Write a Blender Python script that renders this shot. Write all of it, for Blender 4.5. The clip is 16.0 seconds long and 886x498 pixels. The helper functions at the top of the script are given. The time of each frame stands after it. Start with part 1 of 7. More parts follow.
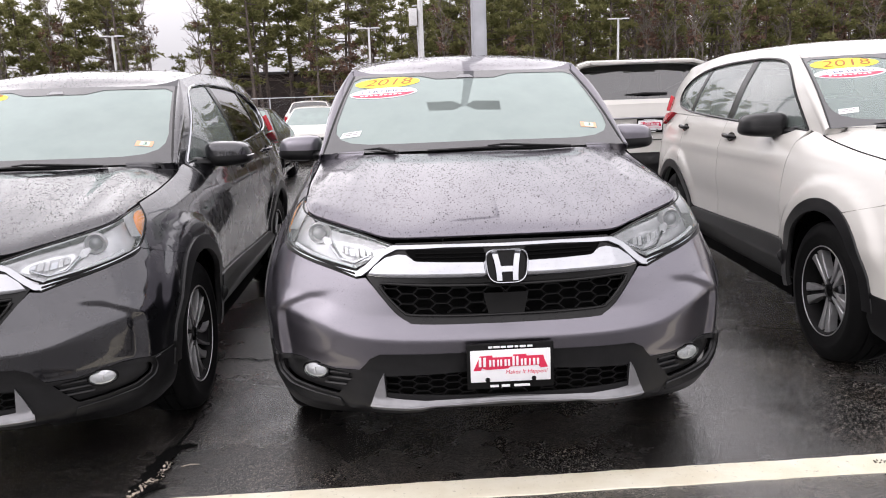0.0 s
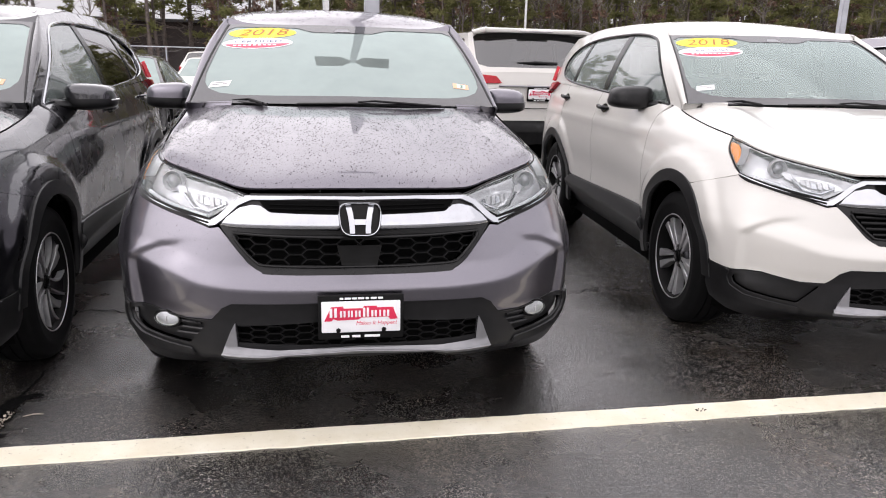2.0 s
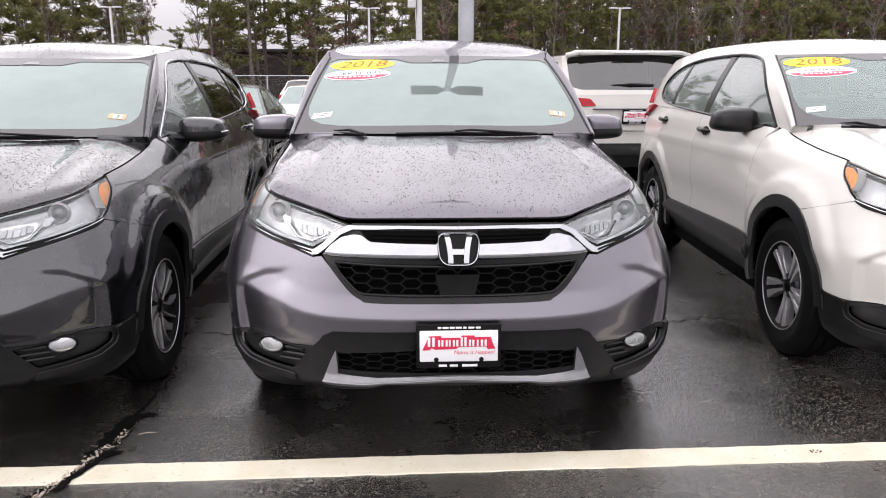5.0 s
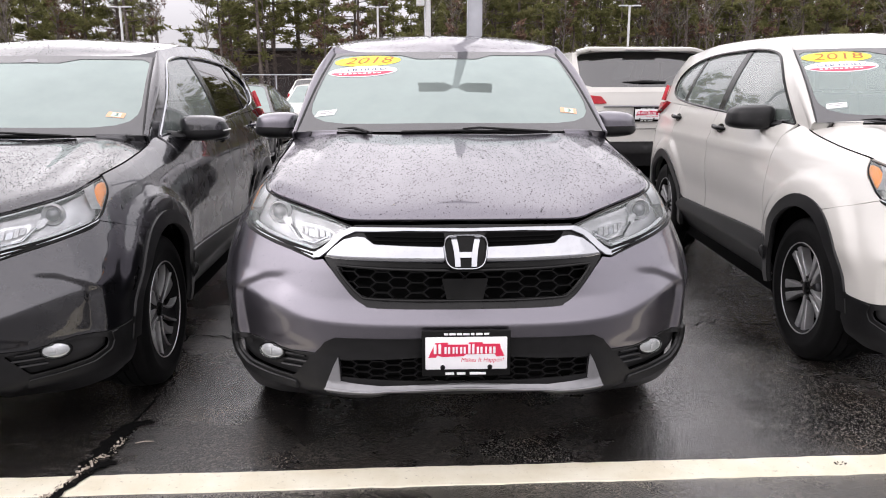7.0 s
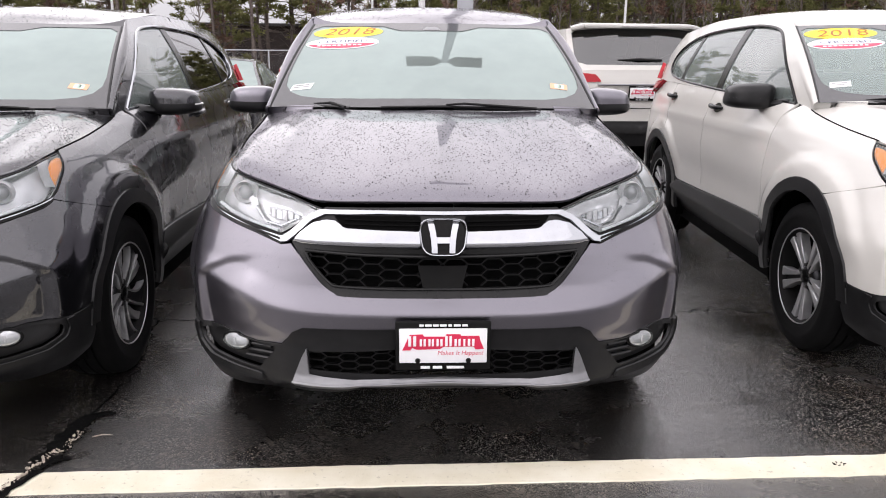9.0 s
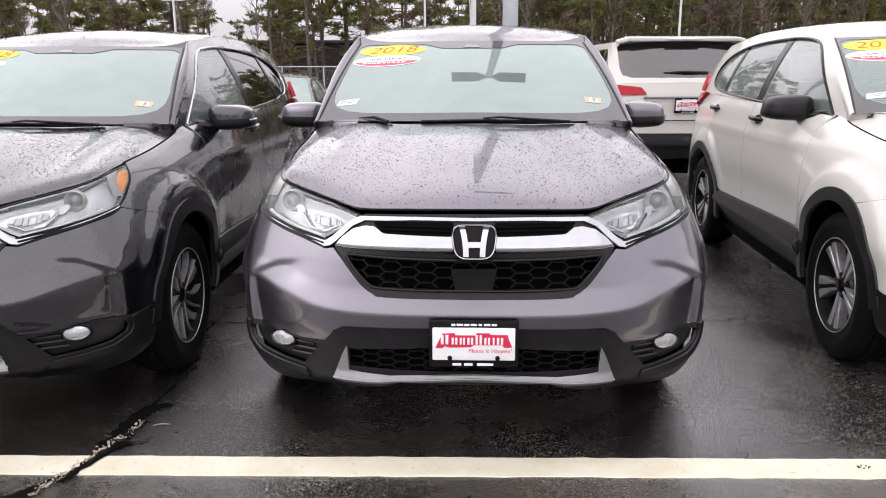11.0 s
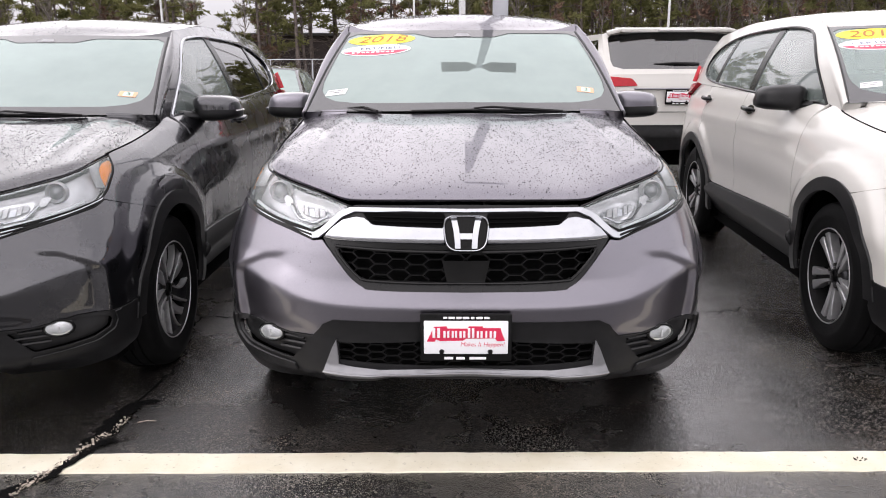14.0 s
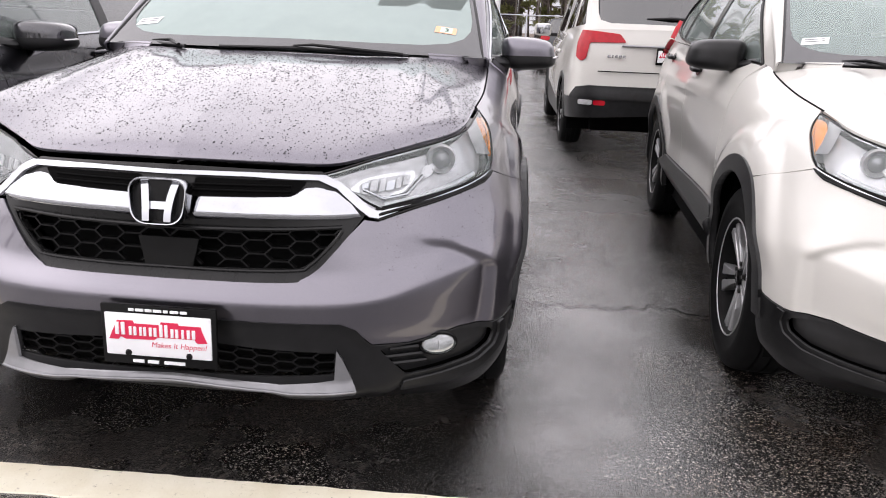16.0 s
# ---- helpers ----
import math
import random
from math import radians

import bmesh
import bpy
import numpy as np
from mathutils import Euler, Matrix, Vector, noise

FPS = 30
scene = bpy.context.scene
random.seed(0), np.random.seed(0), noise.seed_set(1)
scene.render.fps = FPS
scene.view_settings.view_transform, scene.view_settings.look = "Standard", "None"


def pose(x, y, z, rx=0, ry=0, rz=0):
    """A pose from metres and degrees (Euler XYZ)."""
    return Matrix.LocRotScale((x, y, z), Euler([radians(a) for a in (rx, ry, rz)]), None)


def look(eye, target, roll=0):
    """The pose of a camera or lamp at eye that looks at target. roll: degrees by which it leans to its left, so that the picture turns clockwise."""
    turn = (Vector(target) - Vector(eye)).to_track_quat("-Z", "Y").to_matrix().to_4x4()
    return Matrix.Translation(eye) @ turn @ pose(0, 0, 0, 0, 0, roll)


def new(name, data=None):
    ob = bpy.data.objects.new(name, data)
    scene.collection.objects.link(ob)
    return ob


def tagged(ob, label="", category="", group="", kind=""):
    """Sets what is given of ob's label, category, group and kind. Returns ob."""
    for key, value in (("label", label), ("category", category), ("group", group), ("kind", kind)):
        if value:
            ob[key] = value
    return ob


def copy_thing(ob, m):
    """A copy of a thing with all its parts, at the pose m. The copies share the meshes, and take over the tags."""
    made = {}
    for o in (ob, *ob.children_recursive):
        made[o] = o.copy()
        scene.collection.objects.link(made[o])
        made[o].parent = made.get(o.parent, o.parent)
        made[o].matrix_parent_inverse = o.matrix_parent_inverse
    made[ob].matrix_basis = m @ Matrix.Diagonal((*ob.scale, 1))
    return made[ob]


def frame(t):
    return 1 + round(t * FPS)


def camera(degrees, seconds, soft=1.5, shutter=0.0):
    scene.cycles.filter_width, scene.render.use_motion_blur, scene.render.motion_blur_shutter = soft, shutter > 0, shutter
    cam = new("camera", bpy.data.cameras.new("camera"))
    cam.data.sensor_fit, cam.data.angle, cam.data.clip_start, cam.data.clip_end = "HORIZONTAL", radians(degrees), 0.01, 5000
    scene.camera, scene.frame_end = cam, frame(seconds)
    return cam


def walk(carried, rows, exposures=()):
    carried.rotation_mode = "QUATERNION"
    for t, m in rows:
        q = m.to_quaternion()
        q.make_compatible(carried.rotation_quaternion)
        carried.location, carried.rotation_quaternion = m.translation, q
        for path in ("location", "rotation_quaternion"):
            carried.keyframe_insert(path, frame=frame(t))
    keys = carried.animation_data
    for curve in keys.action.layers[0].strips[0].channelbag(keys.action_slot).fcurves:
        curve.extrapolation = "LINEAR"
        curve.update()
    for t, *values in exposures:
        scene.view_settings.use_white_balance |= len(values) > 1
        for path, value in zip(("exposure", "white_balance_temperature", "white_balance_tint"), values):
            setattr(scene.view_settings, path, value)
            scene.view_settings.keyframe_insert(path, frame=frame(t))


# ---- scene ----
cam = camera(61.8, 16.0, soft=1.05)
PATH = [
    (0, (0.025, 0.229, 1.386), (0.129, 2.110, 1.014), -2.0),
    (0.5, (0.062, 0.226, 1.387), (0.192, 2.099, 0.984), -1.5),
    (1, (0.105, 0.210, 1.381), (0.294, 2.072, 0.948), -0.8),
    (1.5, (0.152, 0.180, 1.376), (0.417, 2.028, 0.924), 0.2),
    (2, (0.199, 0.147, 1.359), (0.545, 1.978, 0.896), 1.4),
    (2.5, (0.209, 0.157, 1.369), (0.639, 1.971, 0.908), 2.7),
    (3, (0.190, 0.172, 1.361), (0.532, 2.008, 0.915), 2.6),
    (3.5, (0.167, 0.167, 1.379), (0.409, 2.020, 0.937), 1.2),
    (4, (0.157, 0.166, 1.381), (0.330, 2.030, 0.956), 0.4),
    (4.5, (0.163, 0.159, 1.388), (0.300, 2.030, 0.976), 0.2),
    (7, (0.185, 0.274, 1.377), (0.278, 2.146, 0.962), -0.1),
    (7.5, (0.189, 0.401, 1.365), (0.307, 2.270, 0.943), -0.3),
    (8, (0.188, 0.527, 1.346), (0.323, 2.393, 0.914), -0.3),
    (8.5, (0.204, 0.509, 1.346), (0.338, 2.370, 0.895), -0.0),
    (9, (0.252, 0.454, 1.356), (0.360, 2.313, 0.888), 0.5),
    (9.5, (0.288, 0.341, 1.358), (0.348, 2.201, 0.887), 0.7),
    (9.7, (0.301, 0.298, 1.354), (0.340, 2.160, 0.887), 0.8),
    (12, (0.315, 0.288, 1.371), (0.272, 2.160, 0.946), -0.5),
    (12.5, (0.315, 0.305, 1.362), (0.279, 2.175, 0.928), -0.2),
    (13, (0.298, 0.327, 1.341), (0.270, 2.196, 0.900), -0.2),
    (13.5, (0.276, 0.325, 1.353), (0.261, 2.193, 0.908), -0.3),
    (14, (0.309, 0.339, 1.346), (0.309, 2.205, 0.895), -0.2),
    (14.5, (0.519, 0.444, 1.302), (0.540, 2.307, 0.833), 0.1),
    (15, (0.775, 0.608, 1.301), (0.797, 2.462, 0.806), 0.9),
    (15.5, (0.986, 0.796, 1.303), (0.993, 2.642, 0.775), 1.7),
    (16, (1.224, 0.976, 1.273), (1.109, 2.810, 0.716), 2.3),
]
walk(cam, [(t, look(eye, target, roll)) for t, eye, target, roll in PATH], exposures=((0.0, 0.92, 6500, 18), (14.5, 0.95, 6500, 18), (15.3, 0.98, 6500, 18), (16.0, 1.0, 6500, 18)))

# ---- sky and light: a bright overcast day after rain ----
SUN_UP, SUN_TURN = 42.0, 252.0
SKY_RISE = (0.50, 1.12, 1.06)  # at the horizon, overhead, a third of the way up
world = bpy.data.worlds.new("overcast_sky")
scene.world = world
world.use_nodes = True
wn, wl = world.node_tree.nodes, world.node_tree.links
wn.clear()
sky = wn.new("ShaderNodeTexSky")
sky.sky_type, sky.sun_disc = "NISHITA", False
sky.sun_elevation, sky.sun_rotation = radians(SUN_UP), radians(SUN_TURN)
sky.air_density, sky.dust_density, sky.ozone_density = 1.0, 6.0, 1.0
grey = wn.new("ShaderNodeHueSaturation")
grey.inputs["Saturation"].default_value = 0.12
back = wn.new("ShaderNodeBackground")
back.inputs["Strength"].default_value = 0.15
wout = wn.new("ShaderNodeOutputWorld")
cover = wn.new("ShaderNodeMix")  # cloud deck over the sky
cover.data_type = "RGBA"
cover.inputs[0].default_value = 0.85
spot = wn.new("ShaderNodeTexCoord")
cloud = wn.new("ShaderNodeTexNoise")
cloud.inputs["Scale"].default_value, cloud.inputs["Detail"].default_value = 2.2, 4.0
tone = wn.new("ShaderNodeValToRGB")
tone.color_ramp.elements[0].position, tone.color_ramp.elements[0].color = 0.3, (0.80, 0.81, 0.83, 1)
tone.color_ramp.elements[1].position, tone.color_ramp.elements[1].color = 0.7, (1.0, 1.0, 1.0, 1)
gain = wn.new("ShaderNodeVectorMath")
gain.operation = "SCALE"
gain.inputs["Scale"].default_value = 7.0
wl.new(spot.outputs["Generated"], cloud.inputs["Vector"])
wl.new(cloud.outputs["Fac"], tone.inputs[0])
split = wn.new("ShaderNodeSeparateXYZ")
rise = wn.new("ShaderNodeValToRGB")  # an overcast sky is dimmer in the haze along the horizon
for _e, _p, _v in zip((rise.color_ramp.elements[0], rise.color_ramp.elements[1], rise.color_ramp.elements.new(0.30)), (0.06, 1.0, 0.30), SKY_RISE):
    _e.position, _e.color = _p, (_v, _v, _v, 1)
bright = wn.new("ShaderNodeVectorMath")
bright.operation = "SCALE"
wl.new(spot.outputs["Generated"], split.inputs[0])
wl.new(split.outputs["Z"], rise.inputs[0])
wl.new(tone.outputs[0], bright.inputs[0])
wl.new(rise.outputs[0], bright.inputs["Scale"])
wl.new(bright.outputs[0], gain.inputs[0])
wl.new(sky.outputs[0], grey.inputs["Color"])
wl.new(grey.outputs[0], cover.inputs[6])
wl.new(gain.outputs[0], cover.inputs[7])
wl.new(cover.outputs[2], back.inputs["Color"])
wl.new(back.outputs[0], wout.inputs[0])
sun_data = bpy.data.lights.new("sun", "SUN")
sun_data.energy, sun_data.angle, sun_data.color = 0.70, radians(176), (1.0, 0.97, 0.93)
sun = new("sun", sun_data)
sun.matrix_world = look((0, 0, 30), (30 * math.sin(radians(SUN_TURN + 180)) / math.tan(radians(SUN_UP)), 30 * math.cos(radians(SUN_TURN + 180)) / math.tan(radians(SUN_UP)), 0))


# ---- materials ----
class Nodes:
    def __init__(self, name):
        self.m = bpy.data.materials.new(name)
        self.m.use_nodes = True
        self.t = self.m.node_tree
        self.t.nodes.clear()
        self.out = self.add("ShaderNodeOutputMaterial")
        self.space = None

    def add(self, kind, **inputs):
        n = self.t.nodes.new(kind)
        for k, v in inputs.items():
            self.put(n, k.replace("_", " "), v)
        return n

    def put(self, n, k, v):
        if hasattr(v, "is_output"):
            self.t.links.new(v, n.inputs[k])
        else:
            n.inputs[k].default_value = v

    def coords(self):
        if not self.space:
            self.space = self.add("ShaderNodeTexCoord").outputs["Object"]
        return self.space

    def noise(self, scale, detail=3.0, rough=0.55):
        n = self.add("ShaderNodeTexNoise", Scale=scale, Detail=detail, Roughness=rough)
        self.t.links.new(self.coords(), n.inputs["Vector"])
        return n.outputs["Fac"]

    def ramp(self, fac, *stops):
        n = self.t.nodes.new("ShaderNodeValToRGB")
        self.t.links.new(fac, n.inputs[0])
        e = n.color_ramp.elements
        while len(e) < len(stops):
            e.new(0.5)
        for el, (p, c) in zip(e, stops):
            el.position = p
            el.color = (c, c, c, 1) if isinstance(c, (int, float)) else (*c, 1)
        return n.outputs[0]

    def mixc(self, fac, a, b):
        n = self.t.nodes.new("ShaderNodeMix")
        n.data_type = "RGBA"
        for i, v in ((0, fac), (6, a), (7, b)):
            if hasattr(v, "is_output"):
                self.t.links.new(v, n.inputs[i])
            else:
                n.inputs[i].default_value = (*v, 1) if isinstance(v, tuple) else v
        return n.outputs[2]

    def bump(self, height, strength=0.3, distance=0.01, normal=None):
        n = self.add("ShaderNodeBump", Strength=strength, Distance=distance)
        self.t.links.new(height, n.inputs["Height"])
        if normal is not None:
            self.t.links.new(normal, n.inputs["Normal"])
        return n.outputs[0]

    def finish(self, **inputs):
        p = self.t.nodes.new("ShaderNodeBsdfPrincipled")
        for k, v in inputs.items():
            k = k.replace("_", " ")
            if isinstance(v, tuple) and len(v) == 3:
                v = (*v, 1)
            self.put(p, k, v)
        self.t.links.new(p.outputs[0], self.out.inputs[0])
        return self.m


def paint(name, a, b, metallic, rough, coat=1.65, under=0.5):
    """Car paint under clear coat, with faint dirt and dried water marks."""
    n = Nodes(name)
    film = n.ramp(n.noise(6.0, 5.0), (0.35, 0.0), (0.75, 1.0))
    flake = n.noise(900.0, 1.0)
    c = n.mixc(n.ramp(flake, (0.3, 0.0), (0.7, 1.0)), a, b)
    return n.finish(Base_Color=c, Metallic=metallic, Roughness=n.ramp(film, (0.0, rough), (1.0, rough + 0.08)), Specular_IOR_Level=under,
                    Coat_Weight=1.0, Coat_Roughness=n.ramp(n.noise(14.0, 4.0), (0.3, 0.02), (0.8, 0.07)), Coat_IOR=coat)


def plain(name, colour, rough, metallic=0.0, vary=0.25, scale=20.0, bump=0.0, bump_scale=300.0, **more):
    n = Nodes(name)
    c = n.mixc(n.ramp(n.noise(scale, 4.0), (0.3, 0.0), (0.7, 1.0)), tuple(v * (1 - vary) for v in colour), tuple(min(1, v * (1 + vary)) for v in colour))
    if bump:
        more["Normal"] = n.bump(n.noise(bump_scale, 2.0), bump, 0.003)
    return n.finish(Base_Color=c, Roughness=rough, Metallic=metallic, **more)


def glass(name, tint, ior, haze=0.0, sheen=(1, 1, 1)):
    """Thin pane: tinted see-through with a Fresnel gloss."""
    n = Nodes(name)
    see = n.add("ShaderNodeBsdfTransparent", Color=(*tint, 1))
    gloss = n.add("ShaderNodeBsdfGlossy", Color=(*sheen, 1), Roughness=0.01)
    f = n.add("ShaderNodeFresnel", IOR=ior)
    mix = n.t.nodes.new("ShaderNodeMixShader")
    n.t.links.new(f.outputs[0], mix.inputs[0])
    n.t.links.new(see.outputs[0], mix.inputs[1])
    n.t.links.new(gloss.outputs[0], mix.inputs[2])
    top = mix.outputs[0]
    if haze:
        # pale diffuse layer stands in for part of the sky's sheen on the pane
        film = n.add("ShaderNodeBsdfDiffuse", Color=(0.76, 0.88, 0.84, 1))
        m2 = n.t.nodes.new("ShaderNodeMixShader")
        fac = n.ramp(n.noise(3.0, 4.0), (0.2, haze * 0.8), (0.8, haze * 1.2))
        n.t.links.new(fac, m2.inputs[0])
        n.t.links.new(top, m2.inputs[1])
        n.t.links.new(film.outputs[0], m2.inputs[2])
        top = m2.outputs[0]
    n.t.links.new(top, n.out.inputs[0])
    return n.m


PAINT_STEEL = paint("steel_grey_paint", (0.116, 0.109, 0.129), (0.178, 0.168, 0.196), 0.95, 0.31, 1.58)
PAINT_DARK = paint("gunmetal_paint", (0.019, 0.019, 0.0225), (0.040, 0.040, 0.047), 0.9, 0.24, 1.68, 0.3)
PAINT_WHITE = paint("pearl_white_paint", (0.50, 0.488, 0.456), (0.54, 0.527, 0.494), 0.0, 0.45, 1.38)
PAINT_RED = paint("red_paint", (0.30, 0.012, 0.015), (0.42, 0.02, 0.025), 0.2, 0.35)
PAINT_SILVER = paint("silver_paint", (0.42, 0.43, 0.44), (0.55, 0.56, 0.57), 0.7, 0.35)
PAINT_BLUE = paint("dark_paint", (0.02, 0.022, 0.026), (0.04, 0.044, 0.05), 0.5, 0.35)
CLADDING = plain("matte_black_plastic", (0.010, 0.010, 0.0105), 0.33, Specular_IOR_Level=0.28, bump=0.08, bump_scale=700.0)
GLOSS_BLACK = plain("gloss_black_plastic", (0.004, 0.004, 0.004), 0.18, Specular_IOR_Level=0.2)
MESH_BLACK = plain("grille_black_plastic", (0.004, 0.004, 0.004), 0.34, Specular_IOR_Level=0.2)
# near-black with the shade of gaps, hollows and undersides put into its colour
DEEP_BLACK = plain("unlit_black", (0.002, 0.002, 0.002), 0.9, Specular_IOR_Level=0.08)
CHROME = plain("chrome", (0.43, 0.44, 0.46), 0.07, 1.0, vary=0.04)
SATIN = plain("silver_plastic", (0.25, 0.25, 0.26), 0.32, 0.65, vary=0.1)
ALLOY = plain("machined_alloy", (0.38, 0.38, 0.385), 0.32, 0.6, vary=0.12)
ALLOY_DARK = plain("dark_alloy", (0.022, 0.022, 0.025), 0.30, 0.6)
RUBBER = plain("tyre_rubber", (0.0045, 0.0045, 0.0047), 0.66, Specular_IOR_Level=0.12, bump=0.2, bump_scale=180.0)
# disc and barrel darkened for the shade behind the spokes
STEEL_DISC = plain("brake_disc_steel", (0.040, 0.038, 0.036), 0.45, 0.8)
BARREL = plain("dark_rim_barrel", (0.006, 0.006, 0.006), 0.6, Specular_IOR_Level=0.1)
WINDSHIELD = glass("windshield_glass", (0.06, 0.072, 0.069), 2.65, 0.16, (0.85, 1.0, 0.965))
WINDSHIELD_CLEAR = glass("clear_windshield_glass", (0.60, 0.68, 0.655), 2.1, 0.13, (0.86, 1.0, 0.97))
SIDE_GLASS = glass("side_window_glass", (0.70, 0.78, 0.74), 2.0, 0.14)
PRIVACY = glass("privacy_glass", (0.10, 0.11, 0.11), 2.1)
LENS = glass("headlight_lens", (0.95, 0.96, 0.97), 1.5, 0.05)
REFLECTOR = plain("lamp_reflector", (0.78, 0.78, 0.80), 0.2, 0.7, vary=0.3, bump=0.6, bump_scale=32.0)
LAMP_GREY = plain("lamp_bezel_grey", (0.56, 0.56, 0.57), 0.30, 0.5)
LAMP_DARK = plain("lamp_inner_grey", (0.42, 0.42, 0.43), 0.26, 0.5, vary=0.3, bump=0.25, bump_scale=40.0)
WET_BLACK = plain("wet_black_plastic", (0.008, 0.008, 0.008), 0.26, Specular_IOR_Level=0.25)
LIGHT_GUIDE = plain("white_light_guide", (0.82, 0.84, 0.86), 0.15, 0.0, vary=0.03)
AMBER = plain("amber_reflector", (0.90, 0.30, 0.02), 0.15, vary=0.1, Coat_Weight=1.0)
RED_LENS = plain("red_lamp_lens", (0.36, 0.006, 0.014), 0.22, vary=0.2, Specular_IOR_Level=0.3)
CLEAR_LENS = plain("clear_lamp_lens", (0.62, 0.60, 0.60), 0.10, 0.3, Coat_Weight=1.0)
CABIN = plain("grey_cabin_fabric", (0.10, 0.10, 0.10), 0.9)
FRIT = plain("printed_glass_border", (0.03, 0.03, 0.033), 0.05, IOR=1.85)
CABIN_DARK = plain("dark_dashboard_plastic", (0.035, 0.035, 0.036), 0.6)
PLATE_WHITE = plain("white_plate", (0.80, 0.80, 0.81), 0.30, vary=0.03)
STICKER_YELLOW = plain("yellow_sticker", (0.90, 0.68, 0.02), 0.4, vary=0.03)
STICKER_RED = plain("red_sticker", (0.70, 0.03, 0.08), 0.4, vary=0.05)
STICKER_WHITE = plain("white_sticker", (0.82, 0.82, 0.82), 0.4, vary=0.03)
STICKER_ORANGE = plain("orange_sticker", (0.80, 0.40, 0.24), 0.4, vary=0.05)
STICKER_GREEN = plain("green_sticker", (0.50, 0.66, 0.56), 0.4, vary=0.05)
INK_RED = plain("red_ink", (0.62, 0.02, 0.07), 0.4, vary=0.03)
INK_YEAR = plain("rust_red_ink", (0.34, 0.12, 0.01), 0.5)
INK_BLACK = plain("black_ink", (0.02, 0.02, 0.02), 0.5)
INK_BLUE = plain("navy_ink", (0.03, 0.04, 0.12), 0.5)
# dark base stands in for how clear drops break the reflected sky
DROP = Nodes("rain_drop").finish(Base_Color=(0.035, 0.035, 0.038), Roughness=0.03, Metallic=0.0, IOR=1.33, Alpha=0.62, Specular_IOR_Level=0.9)


# ---- mesh helpers ----
def mesh_ob(name, verts, faces, material, parent=None, label="", normals=None, smooth=True):
    me = bpy.data.meshes.new(name)
    me.from_pydata([tuple(map(float, v)) for v in verts], [], faces)
    me.materials.append(material)
    if smooth:
        me.polygons.foreach_set("use_smooth", [True] * len(me.polygons))
    if normals is not None:
        me.normals_split_custom_set_from_vertices([tuple(map(float, v)) for v in normals])
    ob = new(name, me)
    if parent:
        ob.parent = parent
    if label:
        tagged(ob, label)
    return ob


def part(name, bm, material, parent=None, label="", smooth=True, sharp=None):
    me = bpy.data.meshes.new(name)
    bmesh.ops.recalc_face_normals(bm, faces=bm.faces)
    bm.to_mesh(me)
    bm.free()
    me.materials.append(material)
    if smooth:
        me.polygons.foreach_set("use_smooth", [True] * len(me.polygons))
        me.set_sharp_from_angle(angle=radians(sharp or 38))
    ob = new(name, me)
    if parent:
        ob.parent = parent
    if label:
        tagged(ob, label)
    return ob


def empty(name, label, category, group="", kind=""):
    return tagged(new(name), label, category, group, kind)


def inside(poly, pts):
    """Which of pts lie inside the closed polygon."""
    x, y = pts[:, 0], pts[:, 1]
    hit = np.zeros(len(pts), bool)
    for (x1, y1), (x2, y2) in zip(poly, np.roll(poly, -1, axis=0)):
        c = (y1 > y) != (y2 > y)
        with np.errstate(divide="ignore", invalid="ignore"):
            hit ^= c & (x < (x2 - x1) * (y - y1) / (y2 - y1) + x1)
    return hit


def dense(poly, step):
    """Closed polygon with no side longer than step."""
    out = []
    for a, b in zip(poly, list(poly[1:]) + [poly[0]]):
        a, b = np.asarray(a, float), np.asarray(b, float)
        k = max(1, int(math.ceil(np.hypot(*(b - a)) / step)))
        out += [a + (b - a) * i / k for i in range(k)]
    return np.array(out)


def rounded(poly, r=0.012, n=4):
    """The polygon with its corners rounded."""
    p = [np.asarray(a, float) for a in poly]
    out = []
    for i in range(len(p)):
        a, b, c = p[i - 1], p[i], p[(i + 1) % len(p)]
        u, v = a - b, c - b
        lu, lv = np.linalg.norm(u), np.linalg.norm(v)
        k = min(r, lu * 0.45, lv * 0.45)
        u, v = b + u / max(lu, 1e-9) * k, b + v / max(lv, 1e-9) * k
        for t in np.linspace(0, 1, n + 1):
            out.append((1 - t) ** 2 * u + 2 * t * (1 - t) * b + t * t * v)
    return out


